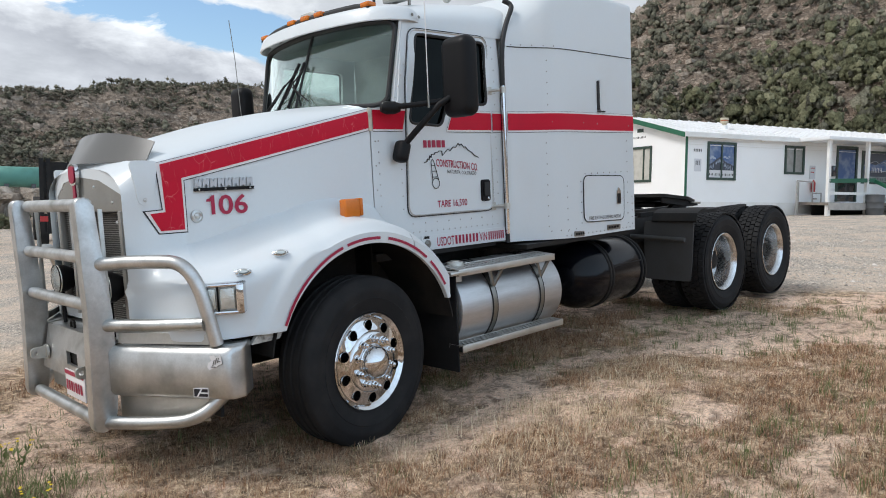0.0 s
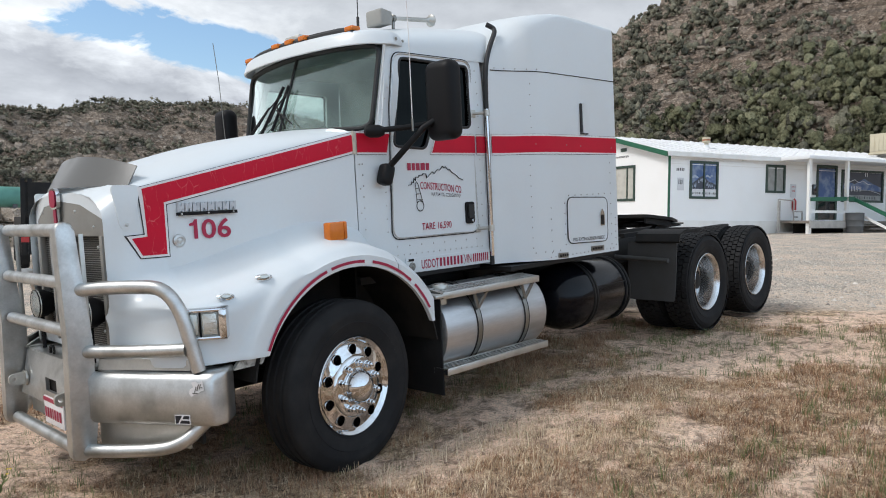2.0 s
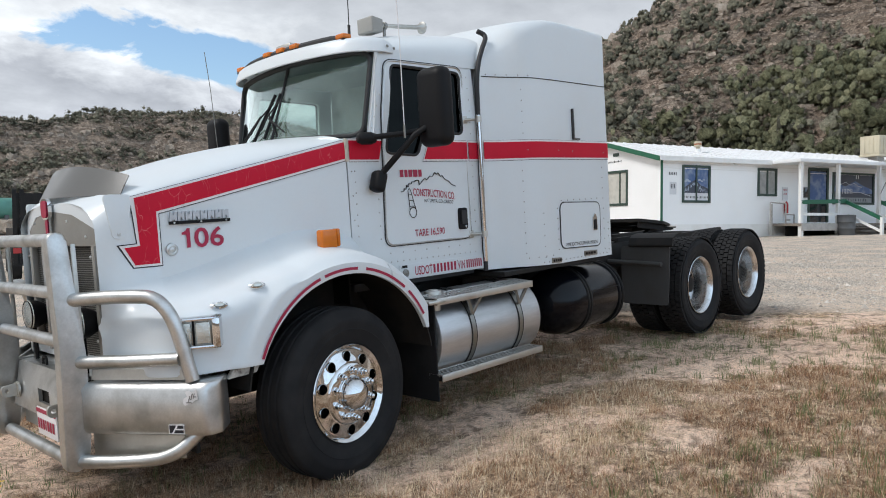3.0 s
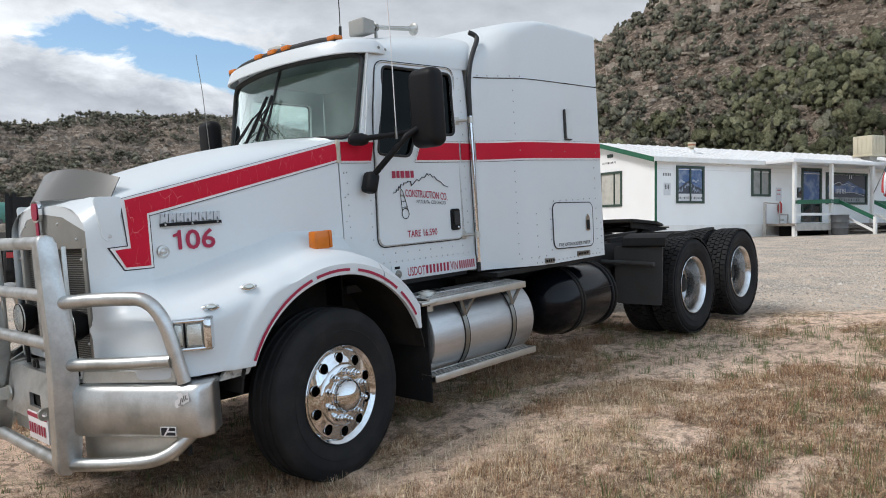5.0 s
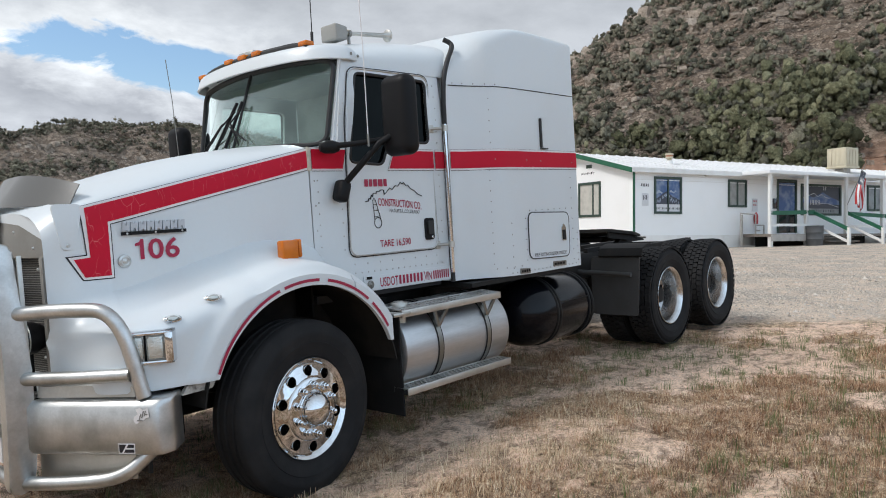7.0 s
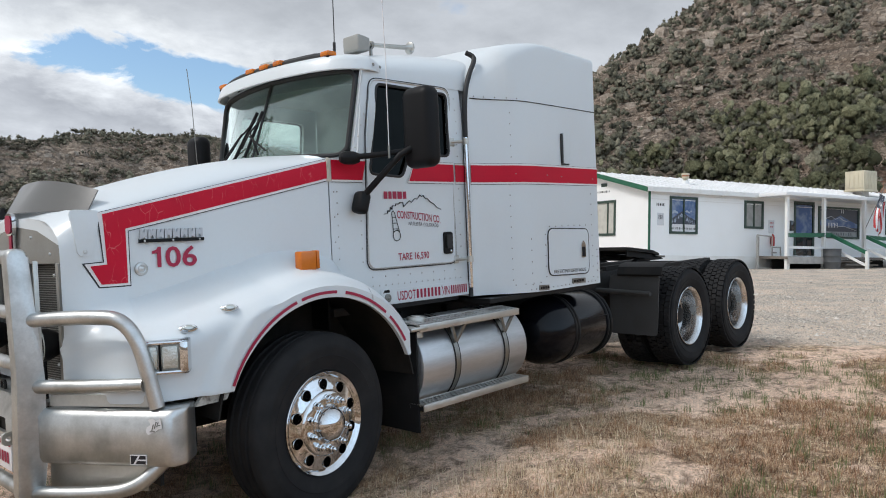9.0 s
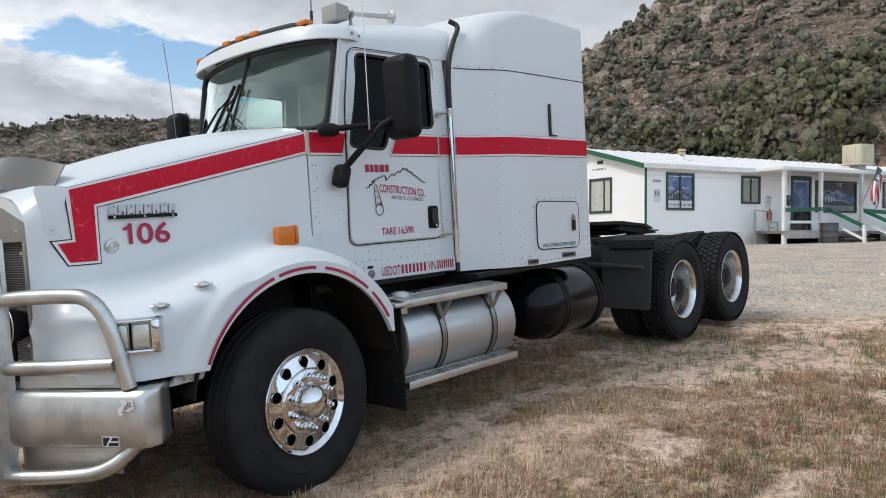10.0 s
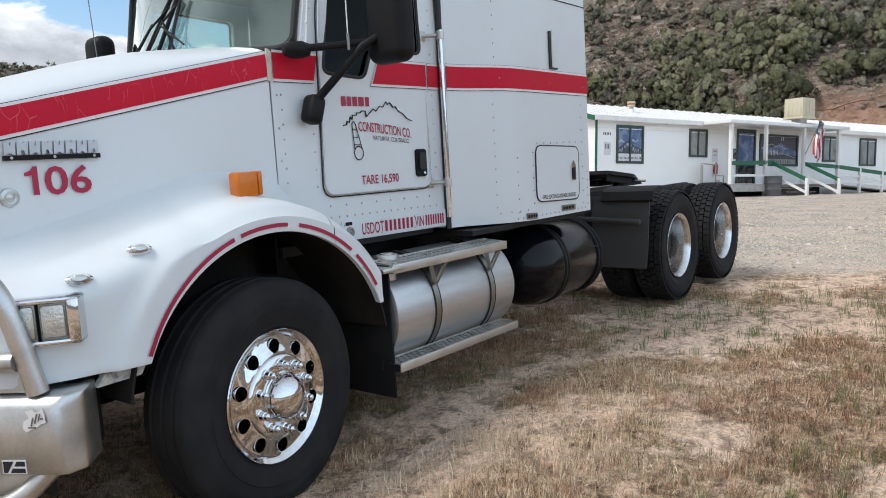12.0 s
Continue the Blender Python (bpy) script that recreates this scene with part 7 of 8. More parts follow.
part("poster", box(9.24, -0.012, -1.72, 10.36, -0.003, -0.32), POSTER_SKY, office)
big = office_window(10.85, -1.87, 13.9, -0.35, POSTER_DARK, halves=False)
part("poster", sheet([(10.95, -1.25), (13.8, -1.35), (13.8, -1.15), (13.1, -0.95), (12.5, -0.72), (11.8, -1.0), (11.3, -0.9), (10.95, -1.1)], [], lambda u, v, d: (u, -0.006, v), 0, 0), POSTER_SKY, big)
for line in ([(11.0, -1.02), (11.4, -0.92), (11.8, -0.78), (12.1, -0.95), (12.4, -0.82), (12.7, -0.98), (13.0, -1.02)], [(11.2, -0.78), (11.35, -0.92), (11.3, -1.1)], [(11.9, -1.12), (12.3, -1.3), (12.8, -1.28), (13.3, -1.38), (13.7, -1.46)]):
    part("drawing", pipe(rounded([(u, -0.012, v) for u, v in line], 0.1), 0.014, 4), SNOW, big, "white line drawing of a mountain")
part("poster", bars(11.55, -1.36, 0.24, (0.05, 0.03, 0.06, 0.04, 0.05, 0.03, 0.05), 0.07, lambda u, v, d: (u, -0.010, v)), SNOW, big, kind="stuff")
part("poster", bars(12.55, -0.62, 0.20, (0.05, 0.05), 0.1, lambda u, v, d: (u, -0.010, v)), SNOW, big, kind="stuff")
part("poster", sheet([(11.1, -1.79), (13.75, -1.79), (13.75, -1.55), (11.1, -1.55)], [], lambda u, v, d: (u, -0.008, v), 0, 0), HALF, big)
part("poster", bars(11.25, -1.735, 0.13, (0.06, 0.05, 0.03, 0.07, 0.06, 0.05, 0.03, 0.07, 0.06, 0.05, 0.06, 0.06), 0.13, lambda u, v, d: (u, -0.012, v)), POSTER_DARK, big, kind="stuff")
part("wall_lamp", box(4.2, -0.12, -0.16, 4.42, -0.004, 0.02, 0.03), TRIM_W, office, "small white wall lamp")
part("wall_box", box(8.75, -0.12, -1.6, 9.0, -0.004, -1.1, 0.02), NIGHT, office)
flue = part("flue", lathe([(0.35, 0.10), (0.75, 0.10), (0.76, 0.17), (0.84, 0.18), (0.86, 0.15), (0.90, 0.15), (0.92, 0.19), (1.0, 0.18), (1.02, 0.0)], 18, "z", (3.55, 1.5, 0.0)), TAN, office, "short roof flue with a rusty cap")
part("collar", lathe([(0.3, 0.2), (0.62, 0.14), (0.66, 0.14)], 18, "z", (3.55, 1.5, 0)), TRIM_W, flue)
part("ring", lathe([(0.845, 0.155), (0.85, 0.175), (0.90, 0.175), (0.905, 0.155)], 18, "z", (3.55, 1.5, 0)), RUSTY, flue, "rusty ring under the cap")

cooler = thing("roof_cooler", "tan evaporative cooler with louvred sides on the office roof", "cooler", m=OFFICE @ Matrix.Translation((16.15, 1.25, 0.45)))
part("cabinet", box(0, 0, 0.42, 1.12, 1.12, 1.46, 0.03), TAN, cooler)
for k in range(4):
    part("louvre", box(0.08 + k * 0.25, -0.02, 0.52, 0.29 + k * 0.25, -0.002, 1.36, 0.008), TAN, cooler)
    part("louvre", box(-0.02, 0.08 + k * 0.25, 0.52, -0.002, 0.29 + k * 0.25, 1.36, 0.008), TAN, cooler)
part("duct", box(0.3, 0.3, 0.0, 0.85, 0.85, 0.36), BOARD, cooler, "pale metal duct below the cooler")
part("drip_pan", box(-0.04, -0.04, 0.34, 1.16, 1.16, 0.44, 0.02), TAN, cooler)

porch = thing("porch", "white roofed entrance porch with green handrails and stairs", "porch", m=OFFICE)
part("deck", box(6.5, -1.75, -2.95, 15.2, -0.06, -2.83), DECK, porch)
part("deck_skirt", box(6.5, -1.79, -3.16, 9.6, -1.755, -2.84), BOARD, porch, "pale weathered deck fascia board")
# a black panel stands in for the shade below the deck
part("deck_shade_panel", box(6.9, -0.6, -4.1, 15.0, -0.55, -2.96), FRAME, porch, "black panel standing in for the shade under the deck")
part("porch_roof", box(6.3, -1.85, -0.10, 15.45, -0.32, 0.06, 0.02), ROOFING, porch)
for s in (6.62, 9.08, 11.98, 14.85):
    part("post", box(s - 0.07, -1.68, -2.83, s + 0.07, -1.54, -0.10), TRIM_W, porch)
for s in (6.65, 9.1, 12.0, 14.8):
    part("footing", box(s - 0.08, -1.68, -4.0, s + 0.08, -1.52, -2.951), TRIM_W, porch)


def rail(a, b, material, w=0.05, h=0.07, parent=porch, name="rail"):
    a, b = Vector(a), Vector(b)
    d = (b - a)
    n = Vector((-d.y, d.x, 0)).normalized() * w
    up = Vector((0, 0, h))
    bm = skin([[p - n - up, p + n - up, p + n + up, p - n + up] for p in (a, b)], closed=True)
    for p in (a, b):
        bm.faces.new([v for v in bm.verts if (v.co - p).length < 0.15])
    part(name, bm, material, parent, smooth=0)


for a, b in (((6.6, -1.62, -1.88), (9.6, -1.62, -1.80)), ((12.1, -1.62, -1.85), (14.9, -1.62, -1.95)), ((14.9, -1.62, -1.95), (22.5, -1.62, -2.5))):
    rail(a, b, GREEN, 0.06, 0.09)
for a, b in (((6.6, -1.62, -2.42), (9.1, -1.62, -2.42)), ((12.1, -1.62, -2.45), (14.9, -1.62, -2.5)), ((14.9, -1.62, -2.3), (22.5, -1.62, -2.85)), ((14.9, -1.62, -2.62), (22.5, -1.62, -3.15))):
    rail(a, b, TRIM_W, 0.03, 0.06)
for s, z in ((16.8, -1.98), (18.9, -2.14), (21.0, -2.3), (22.5, -2.4)):
    part("post", box(s - 0.06, -1.70, -4.0, s + 0.06, -1.58, z), TRIM_W, porch)
for s in (9.6, 12.1):
    rail((s, -1.62, -1.82), (s, -3.35, -2.62), GREEN, 0.055, 0.085)
    rail((s, -1.75, -2.45), (s, -3.35, -3.2), TRIM_W, 0.03, 0.06)
    part("post", box(s - 0.06, -3.45, -4.0, s + 0.06, -3.33, -2.55), TRIM_W, porch)
for k in range(5):
    part("stair_tread", box(9.7, -2.02 - k * 0.3, -3.05 - k * 0.17, 12.0, -1.72 - k * 0.3, -2.99 - k * 0.17), DECK, porch)
    part("riser", box(9.7, -1.76 - k * 0.3, -3.2 - k * 0.17, 12.0, -1.73 - k * 0.3, -3.051 - k * 0.17), DECK, porch)
ramp = skin([[(s, y, z) for y in (-1.6, -0.2)] for s, z in ((15.2, -2.86), (22.5, -3.35))])
part("ramp", thick(ramp, 0.06), DECK, porch)

flag = thing("flag", "faded striped flag hanging limp from a porch pole", "flag", m=OFFICE)
part("pole", rod((11.95, -1.62, -1.6), (12.62, -2.2, 0.55), 0.018, 8), STEEL, flag)


def cloth(u, t):
    """The hanging cloth: u from its top edge to its lower one, t out from the pole."""
    sag = 0.55 + 0.45 * t
    return (12.58 - 0.34 * t + 0.50 * (u - 0.62) * sag + 0.05 * math.sin(6 * t + 4 * u), -2.14 + 0.10 * math.sin(u * 12 + 3 * t), 0.34 - 1.75 * t - 0.62 * u + 0.25 * u * t)


for k in range(13):
    rows = [[cloth((k + e) / 13, t) for e in (0, 0.5, 1)] for t in np.linspace(0.0 if k > 6 else 0.42, 1, 12)]
    part("stripe", skin(rows), SIGN_RED if k % 2 == 0 else SNOW, flag)
part("canton", skin([[cloth(e * 7 / 13, t) for e in (0, 0.25, 0.5, 0.75, 1)] for t in np.linspace(0, 0.42, 8)]), POSTER_DARK, flag, "dark blue corner of the flag")
for k in range(20):
    u, t = 0.05 + 0.11 * (k % 5), 0.05 + 0.09 * (k // 5)
    a = Vector(cloth(u, t))
    part("star", lathe([(0, 0.035), (0.012, 0.0)], 6, "y", a - Vector((0, 0.016, 0))), SNOW, flag)

bin_m = OFFICE @ Matrix.Translation((9.15, -2.0, 0))
barrel = thing("trash_barrel", "grey plastic trash barrel standing by the porch stairs", "barrel", m=Matrix.Translation((bin_m.translation.x, bin_m.translation.y, on_ground(bin_m.translation.x, bin_m.translation.y) - 0.01)))
part("drum", lathe([(0, 0.0), (0, 0.34), (0.3, 0.37), (0.32, 0.385), (0.34, 0.37), (0.6, 0.375), (0.62, 0.39), (0.64, 0.375), (0.9, 0.385), (0.93, 0.40), (0.94, 0.36), (0.6, 0.34), (0.6, 0.0)], 28, "z"), GREY, barrel)

rack_o = OFFICE @ Matrix.Translation((6.75, -0.55, 0))
rz = on_ground(rack_o.translation.x, rack_o.translation.y)
rack = thing("metal_rack", "white tubular metal cart frame standing against the wall", "rack", m=Matrix.LocRotScale((rack_o.translation.x, rack_o.translation.y, rz), OFFICE.to_3x3().to_quaternion(), None))
for a, b in (((-0.8, 0, 0.0), (-0.8, 0, 1.55)), ((-0.35, 0.3, 0.0), (-0.35, 0.3, 1.5)), ((0.2, 0, 0), (0.2, 0, 1.5)), ((0.75, 0, 0), (0.75, 0, 1.0)), ((-0.8, 0, 1.55), (0.2, 0, 1.5)), ((0.2, 0, 1.0), (0.75, 0, 1.0)), ((0.2, 0, 0.45), (0.75, 0, 0.45)), ((-0.8, 0, 1.0), (-0.35, 0.3, 1.0)), ((-0.8, 0, 0.03), (0.75, 0, 0.03)), ((0.2, 0, 0.75), (0.48, 0, 0.75))):
    part("tube", rod(a, b, 0.032, 8), BOARD, rack)
ext = thing("fire_extinguisher", "red fire extinguisher mounted on the white wall", "extinguisher", m=OFFICE @ Matrix.Translation((7.5, -0.12, -2.35)))
part("cylinder", lathe([(0, 0.0), (0.0, 0.085), (0.42, 0.09), (0.48, 0.07), (0.52, 0.03), (0.56, 0.03), (0.57, 0)], 16, "z"), SIGN_RED, ext)
part("bracket", box(-0.03, 0.05, 0.1, 0.03, 0.118, 0.4), BLACK, ext)
sgn = thing("wall_sign", "narrow red and white warning sign on the wall", "sign", m=OFFICE @ Matrix.Translation((7.34, -0.03, -1.75)))
part("board", box(0, 0, 0, 0.36, 0.024, 0.62), SNOW, sgn)
part("print", bars(0.06, 0.46, 0.07, (0.03, 0.05, 0.03, 0.04), 0.03, lambda u, v, d: (u, -0.003, v)), SIGN_RED, sgn, kind="stuff")
part("print", bars(0.07, 0.28, 0.06, (0.05, 0.03, 0.06), 0.03, lambda u, v, d: (u, -0.003, v)), SIGN_RED, sgn, kind="stuff")


# ---- hillside plants and rocks ----
def leafy(name, cols, rough=0.85, scale=0.3, vary=0.4, mottle=0.0):
    m = bpy.data.materials.new(name)
    m.use_nodes = True
    n, l = m.node_tree.nodes, m.node_tree.links
    b = n["Principled BSDF"]
    b.inputs["Roughness"].default_value = rough
    b.inputs["Specular IOR Level"].default_value = 0.15
    g, r = n.new("ShaderNodeNewGeometry"), n.new("ShaderNodeValToRGB")
    t, x = n.new("ShaderNodeTexNoise"), n.new("ShaderNodeMath")
    t.inputs["Scale"].default_value, t.inputs["Detail"].default_value, t.inputs["Roughness"].default_value = scale, 7.0, 0.75
    l.new(g.outputs["Position"], t.inputs["Vector"])
    x.operation = "MULTIPLY_ADD"
    x.inputs[1].default_value = vary
    l.new(g.outputs["Random Per Island"], x.inputs[0])
    y = n.new("ShaderNodeMath")
    y.operation = "MULTIPLY_ADD"
    y.inputs[1].default_value, y.inputs[2].default_value = 1.5, -0.5
    l.new(t.outputs[0], y.inputs[0])
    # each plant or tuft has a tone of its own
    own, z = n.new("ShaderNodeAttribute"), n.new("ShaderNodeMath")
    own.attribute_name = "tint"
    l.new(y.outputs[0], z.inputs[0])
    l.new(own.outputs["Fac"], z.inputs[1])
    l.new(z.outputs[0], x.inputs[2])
    while len(r.color_ramp.elements) < len(cols):
        r.color_ramp.elements.new(0.5)
    for i, c in enumerate(cols):
        r.color_ramp.elements[i].position, r.color_ramp.elements[i].color = i / (len(cols) - 1), (*c, 1)
    tone = x.outputs[0]
    if mottle:
        # leaves too small to tell apart: fine tone and relief
        fine, k, bump = n.new("ShaderNodeTexNoise"), n.new("ShaderNodeMath"), n.new("ShaderNodeBump")
        fine.inputs["Scale"].default_value, fine.inputs["Detail"].default_value, fine.inputs["Roughness"].default_value = 3.2, 4.0, 0.75
        l.new(g.outputs["Position"], fine.inputs["Vector"])
        k.operation = "MULTIPLY_ADD"
        k.inputs[1].default_value = mottle
        l.new(fine.outputs[0], k.inputs[0])
        l.new(tone, k.inputs[2])
        y.inputs[2].default_value -= mottle * 0.5
        tone = k.outputs[0]
        bump.inputs["Strength"].default_value, bump.inputs["Distance"].default_value = 1.0, 0.5
        l.new(fine.outputs[0], bump.inputs["Height"])
        l.new(bump.outputs[0], b.inputs["Normal"])
    l.new(tone, r.inputs[0])
    l.new(r.outputs[0], b.inputs["Base Color"])
    return m


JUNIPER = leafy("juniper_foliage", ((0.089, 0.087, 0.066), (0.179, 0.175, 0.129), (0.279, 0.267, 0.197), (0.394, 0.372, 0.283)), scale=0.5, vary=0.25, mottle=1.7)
SAGE = leafy("dry_scrub", ((0.096, 0.085, 0.065), (0.216, 0.194, 0.146), (0.330, 0.294, 0.228), (0.468, 0.410, 0.324)), scale=0.5, vary=0.3, mottle=1.5)
TREE_G = leafy("tree_foliage", ((0.078, 0.081, 0.046), (0.168, 0.172, 0.100), (0.267, 0.264, 0.159), (0.390, 0.379, 0.242)), scale=0.35, vary=0.25, mottle=1.7)
BOULDER = leafy("sandstone", ((0.168, 0.137, 0.112), (0.347, 0.286, 0.233), (0.515, 0.435, 0.358), (0.739, 0.644, 0.549)), 0.95, scale=0.9, vary=0.5, mottle=0.9)


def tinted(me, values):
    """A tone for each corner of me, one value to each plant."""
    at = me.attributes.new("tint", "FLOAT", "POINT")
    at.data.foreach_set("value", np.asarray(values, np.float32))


def mesh_of(name, verts, faces, material, label, category):
    me = bpy.data.meshes.new(name)
    me.from_pydata(np.asarray(verts).tolist(), [], np.asarray(faces).tolist())
    me.materials.append(material)
    return tagged(new(name, me), label, category, kind="stuff")


def ball(level):
    """A unit ball of triangles: an octahedron, split level times."""
    v = [Vector(p) for p in ((1, 0, 0), (0, 1, 0), (-1, 0, 0), (0, -1, 0), (0, 0, 1), (0, 0, -1))]
    f = [(0, 1, 4), (1, 2, 4), (2, 3, 4), (3, 0, 4), (1, 0, 5), (2, 1, 5), (3, 2, 5), (0, 3, 5)]
    for _ in range(level):
        mids, split = {}, []
        for t in f:
            m = []
            for a, b in ((t[0], t[1]), (t[1], t[2]), (t[2], t[0])):
                key = (min(a, b), max(a, b))
                if key not in mids:
                    mids[key] = len(v)
                    v.append((v[a] + v[b]).normalized())
                m.append(mids[key])
            split += [(t[0], m[0], m[2]), (m[0], t[1], m[1]), (m[2], m[1], t[2]), tuple(m)]
        f = split
    return np.array([p[:] for p in v]), np.array(f)


def clump(rng, n, flat=1.0, leaf=0.2, lobes=6, level=1):
    """One unit-sized bush: dense uneven lobes with n sprays breaking their surface; corners, triangles and facing."""
    mid = rng.normal(0, 1, (lobes, 3)) * (0.25, 0.25, 0.17) + (0, 0, 0.46)
    size = rng.uniform(0.11, 0.27, lobes) * (6 / lobes) ** 0.3
    pick = rng.integers(0, lobes, n)
    d = rng.normal(0, 1, (n, 3)) + (0, 0, 0.25)
    d /= np.linalg.norm(d, axis=1, keepdims=True)
    root = mid[pick] + d * (size[pick] * rng.uniform(0.75, 1.1, n))[:, None]
    way = d * 0.8 + rng.normal(0, 0.6, (n, 3)) + (0, 0, 0.45)
    way /= np.linalg.norm(way, axis=1, keepdims=True)
    side = np.cross(way, rng.normal(0, 1, (n, 3)))
    side /= np.linalg.norm(side, axis=1, keepdims=True) + 1e-6
    ln = (leaf * rng.uniform(0.5, 1.4, n))[:, None]
    v = [np.stack([root - side * ln * 0.33, root + side * ln * 0.33, root + way * ln], 1).reshape(-1, 3)]
    f, out = [np.arange(3 * n).reshape(-1, 3)], [np.repeat(d, 3, 0)]
    bv, bf = ball(level)
    for m, r in zip(mid, size):
        f.append(bf + sum(len(q) for q in v))
        v.append(m + bv * r * rng.uniform(0.55, 1.1, (len(bv), 1)))
        out.append(bv)
    v, f, out = np.concatenate(v), np.concatenate(f), np.concatenate(out)
    away = v - (0, 0, 0.3)
    out = out * 0.75 + away / (np.linalg.norm(away, axis=1, keepdims=True) + 1e-6) * 0.5 + (0, 0, 0.4) + rng.normal(0, 0.16, v.shape)
    v[:, 2] = np.abs(v[:, 2]) * flat
    return v, f, out


def scatter(rng, count, az, up, keep=None):
    """Places on the hills: azimuth range, range up the slope."""
    out, got = [], 0
    while got < count:
        a, u = rng.uniform(*az, 4000), rng.uniform(*up, 4000)
        r = np.interp(a, *zip(*FOOT)) + u * np.interp(a, (0, 35, 60), (115, 105, 95))
        x, y = CX + r * np.cos(np.radians(a)), CY + r * np.sin(np.radians(a))
        ok = np.ones(4000, bool) if keep is None else keep(x, y, u, a)
        out.append(np.stack([x, y, ground_z(x, y)[0], u], 1)[ok])
        got += int(ok.sum())
    return [tuple(p) for p in np.concatenate(out)[:count]]


def bushes(name, places, sizes, n, material, label, seed, tall=1.0, leaf=0.2, lobes=6, level=1):
    rng = np.random.default_rng(seed)
    kinds = [clump(rng, n, tall, leaf, lobes, level) for _ in range(14)]
    vs, fs, ns, per = [], [], [], len(kinds[0][0])
    for k, ((x, y, z, u), s) in enumerate(zip(places, sizes)):
        v, f, out = kinds[rng.integers(14)]
        t = rng.uniform(0, 6.28)
        ct, st = math.cos(t), math.sin(t)
        turn = np.array([[ct, st, 0], [-st, ct, 0], [0, 0, 1]])
        vs.append(v @ turn * s * rng.uniform(0.85, 1.2, 3) + (x, y, z - 0.1 * s))
        fs.append(f + k * per)
        ns.append(out @ turn)
    v, f, out = np.concatenate(vs), np.concatenate(fs), np.concatenate(ns)
    # the sprays face outwards, and shade with the round of their lobe
    back = (np.cross(v[f[:, 1]] - v[f[:, 0]], v[f[:, 2]] - v[f[:, 0]]) * out[f].mean(1)).sum(1) < 0
    f[back] = f[back][:, [0, 2, 1]]
    ob = mesh_of(name, v, f, material, label, "shrub")
    ob.data.polygons.foreach_set("use_smooth", np.ones(len(f), bool))
    ob.data.normals_split_custom_set_from_vertices((out / np.linalg.norm(out, axis=1, keepdims=True)).tolist())
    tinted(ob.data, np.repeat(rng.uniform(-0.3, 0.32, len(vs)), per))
    return ob


rng = np.random.default_rng(7)
patchy = lambda x, y, u, a: (fbm(x / 3.5, y / 3.5, 2, 51) > 0.30) & ((a > 13) | (u > 0.14))
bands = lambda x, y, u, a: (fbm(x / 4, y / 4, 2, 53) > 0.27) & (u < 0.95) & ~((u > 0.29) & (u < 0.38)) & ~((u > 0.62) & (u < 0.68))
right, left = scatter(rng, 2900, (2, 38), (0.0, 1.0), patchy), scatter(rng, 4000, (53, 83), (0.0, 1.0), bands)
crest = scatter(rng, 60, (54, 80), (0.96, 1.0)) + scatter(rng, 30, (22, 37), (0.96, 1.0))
bushes("hillside_scrub", right[:1300] + left[:1600], np.concatenate([rng.gamma(4, 0.25, 1300) + 0.3, rng.gamma(4, 0.24, 1600) + 0.25]), 50, SAGE, "grey-brown dry scrub scattered over rocky slopes", 8, 0.8, 0.11, 5, 0)
bushes("hillside_juniper", right[1300:] + crest[60:], np.concatenate([rng.gamma(6, 0.24, 1600) + 0.6, rng.uniform(0.6, 1.1, 30)]), 90, JUNIPER, "dark juniper and pinyon bushes on the steep slope", 9, 1.0, 0.08, 7, 1)
# dark juniper grows here; extra plants stand in for shade on this ridge
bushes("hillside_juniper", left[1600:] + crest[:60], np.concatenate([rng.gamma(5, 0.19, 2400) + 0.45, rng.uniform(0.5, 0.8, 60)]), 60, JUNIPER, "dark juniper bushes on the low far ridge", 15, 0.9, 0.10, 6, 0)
off_terrace = lambda x, y, u, a: (a > 13) | (u > 0.14)
low = scatter(rng, 240, (2, 38), (-0.06, 0.20), off_terrace) + scatter(rng, 70, (2, 38), (0.15, 0.36), patchy) + scatter(rng, 10, (56, 70), (-0.05, 0.1))
bushes("hillside_trees", low, rng.gamma(9, 0.31, len(low)) + 0.6, 500, TREE_G, "olive-green small trees along the foot of the slope", 10, 1.15, 0.045, 20, 1)


def rock_kind(rng):
    bm = bmesh.new()
    bmesh.ops.create_cube(bm, size=1)
    bmesh.ops.subdivide_edges(bm, edges=bm.edges[:], cuts=1, use_grid_fill=True)
    off = rng.uniform(0, 50, 3)
    for v in bm.verts:
        q = Vector((v.co.x * 1.7 + off[0], v.co.y * 1.7 + off[1], v.co.z * 2.2 + off[2]))
        v.co = v.co * (0.92 - 0.16 * v.co.length) + Vector(noise.noise_vector(q)) * 0.17
        v.co.z += 0.06 * math.sin(v.co.z * 14)
    vs = np.array([v.co[:] for v in bm.verts])
    bm.verts.index_update()
    fs = np.array([[v.index for v in f.verts] for f in bm.faces])
    bm.free()
    return vs, fs


def rocks(name, places, sizes, label, seed, flat=(0.35, 0.75), sink=0.2):
    rng = np.random.default_rng(seed)
    kinds = [rock_kind(rng) for _ in range(10)]
    vs, fs, base = [], [], 0
    for (x, y, z, u), s in zip(places, sizes):
        v, f = kinds[rng.integers(10)]
        t = rng.uniform(0, 6.28)
        m = np.array([[math.cos(t), math.sin(t), 0], [-math.sin(t), math.cos(t), 0], [0, 0, 1]])
        w = v * (s * rng.uniform(0.7, 1.5), s * rng.uniform(0.6, 1.1), s * rng.uniform(*flat))
        vs.append(w @ m + (x, y, z + s * (0.25 - sink)))
        fs.append(f + base)
        base += len(v)
    return mesh_of(name, np.concatenate(vs), np.concatenate(fs), BOULDER, label, "rocks")


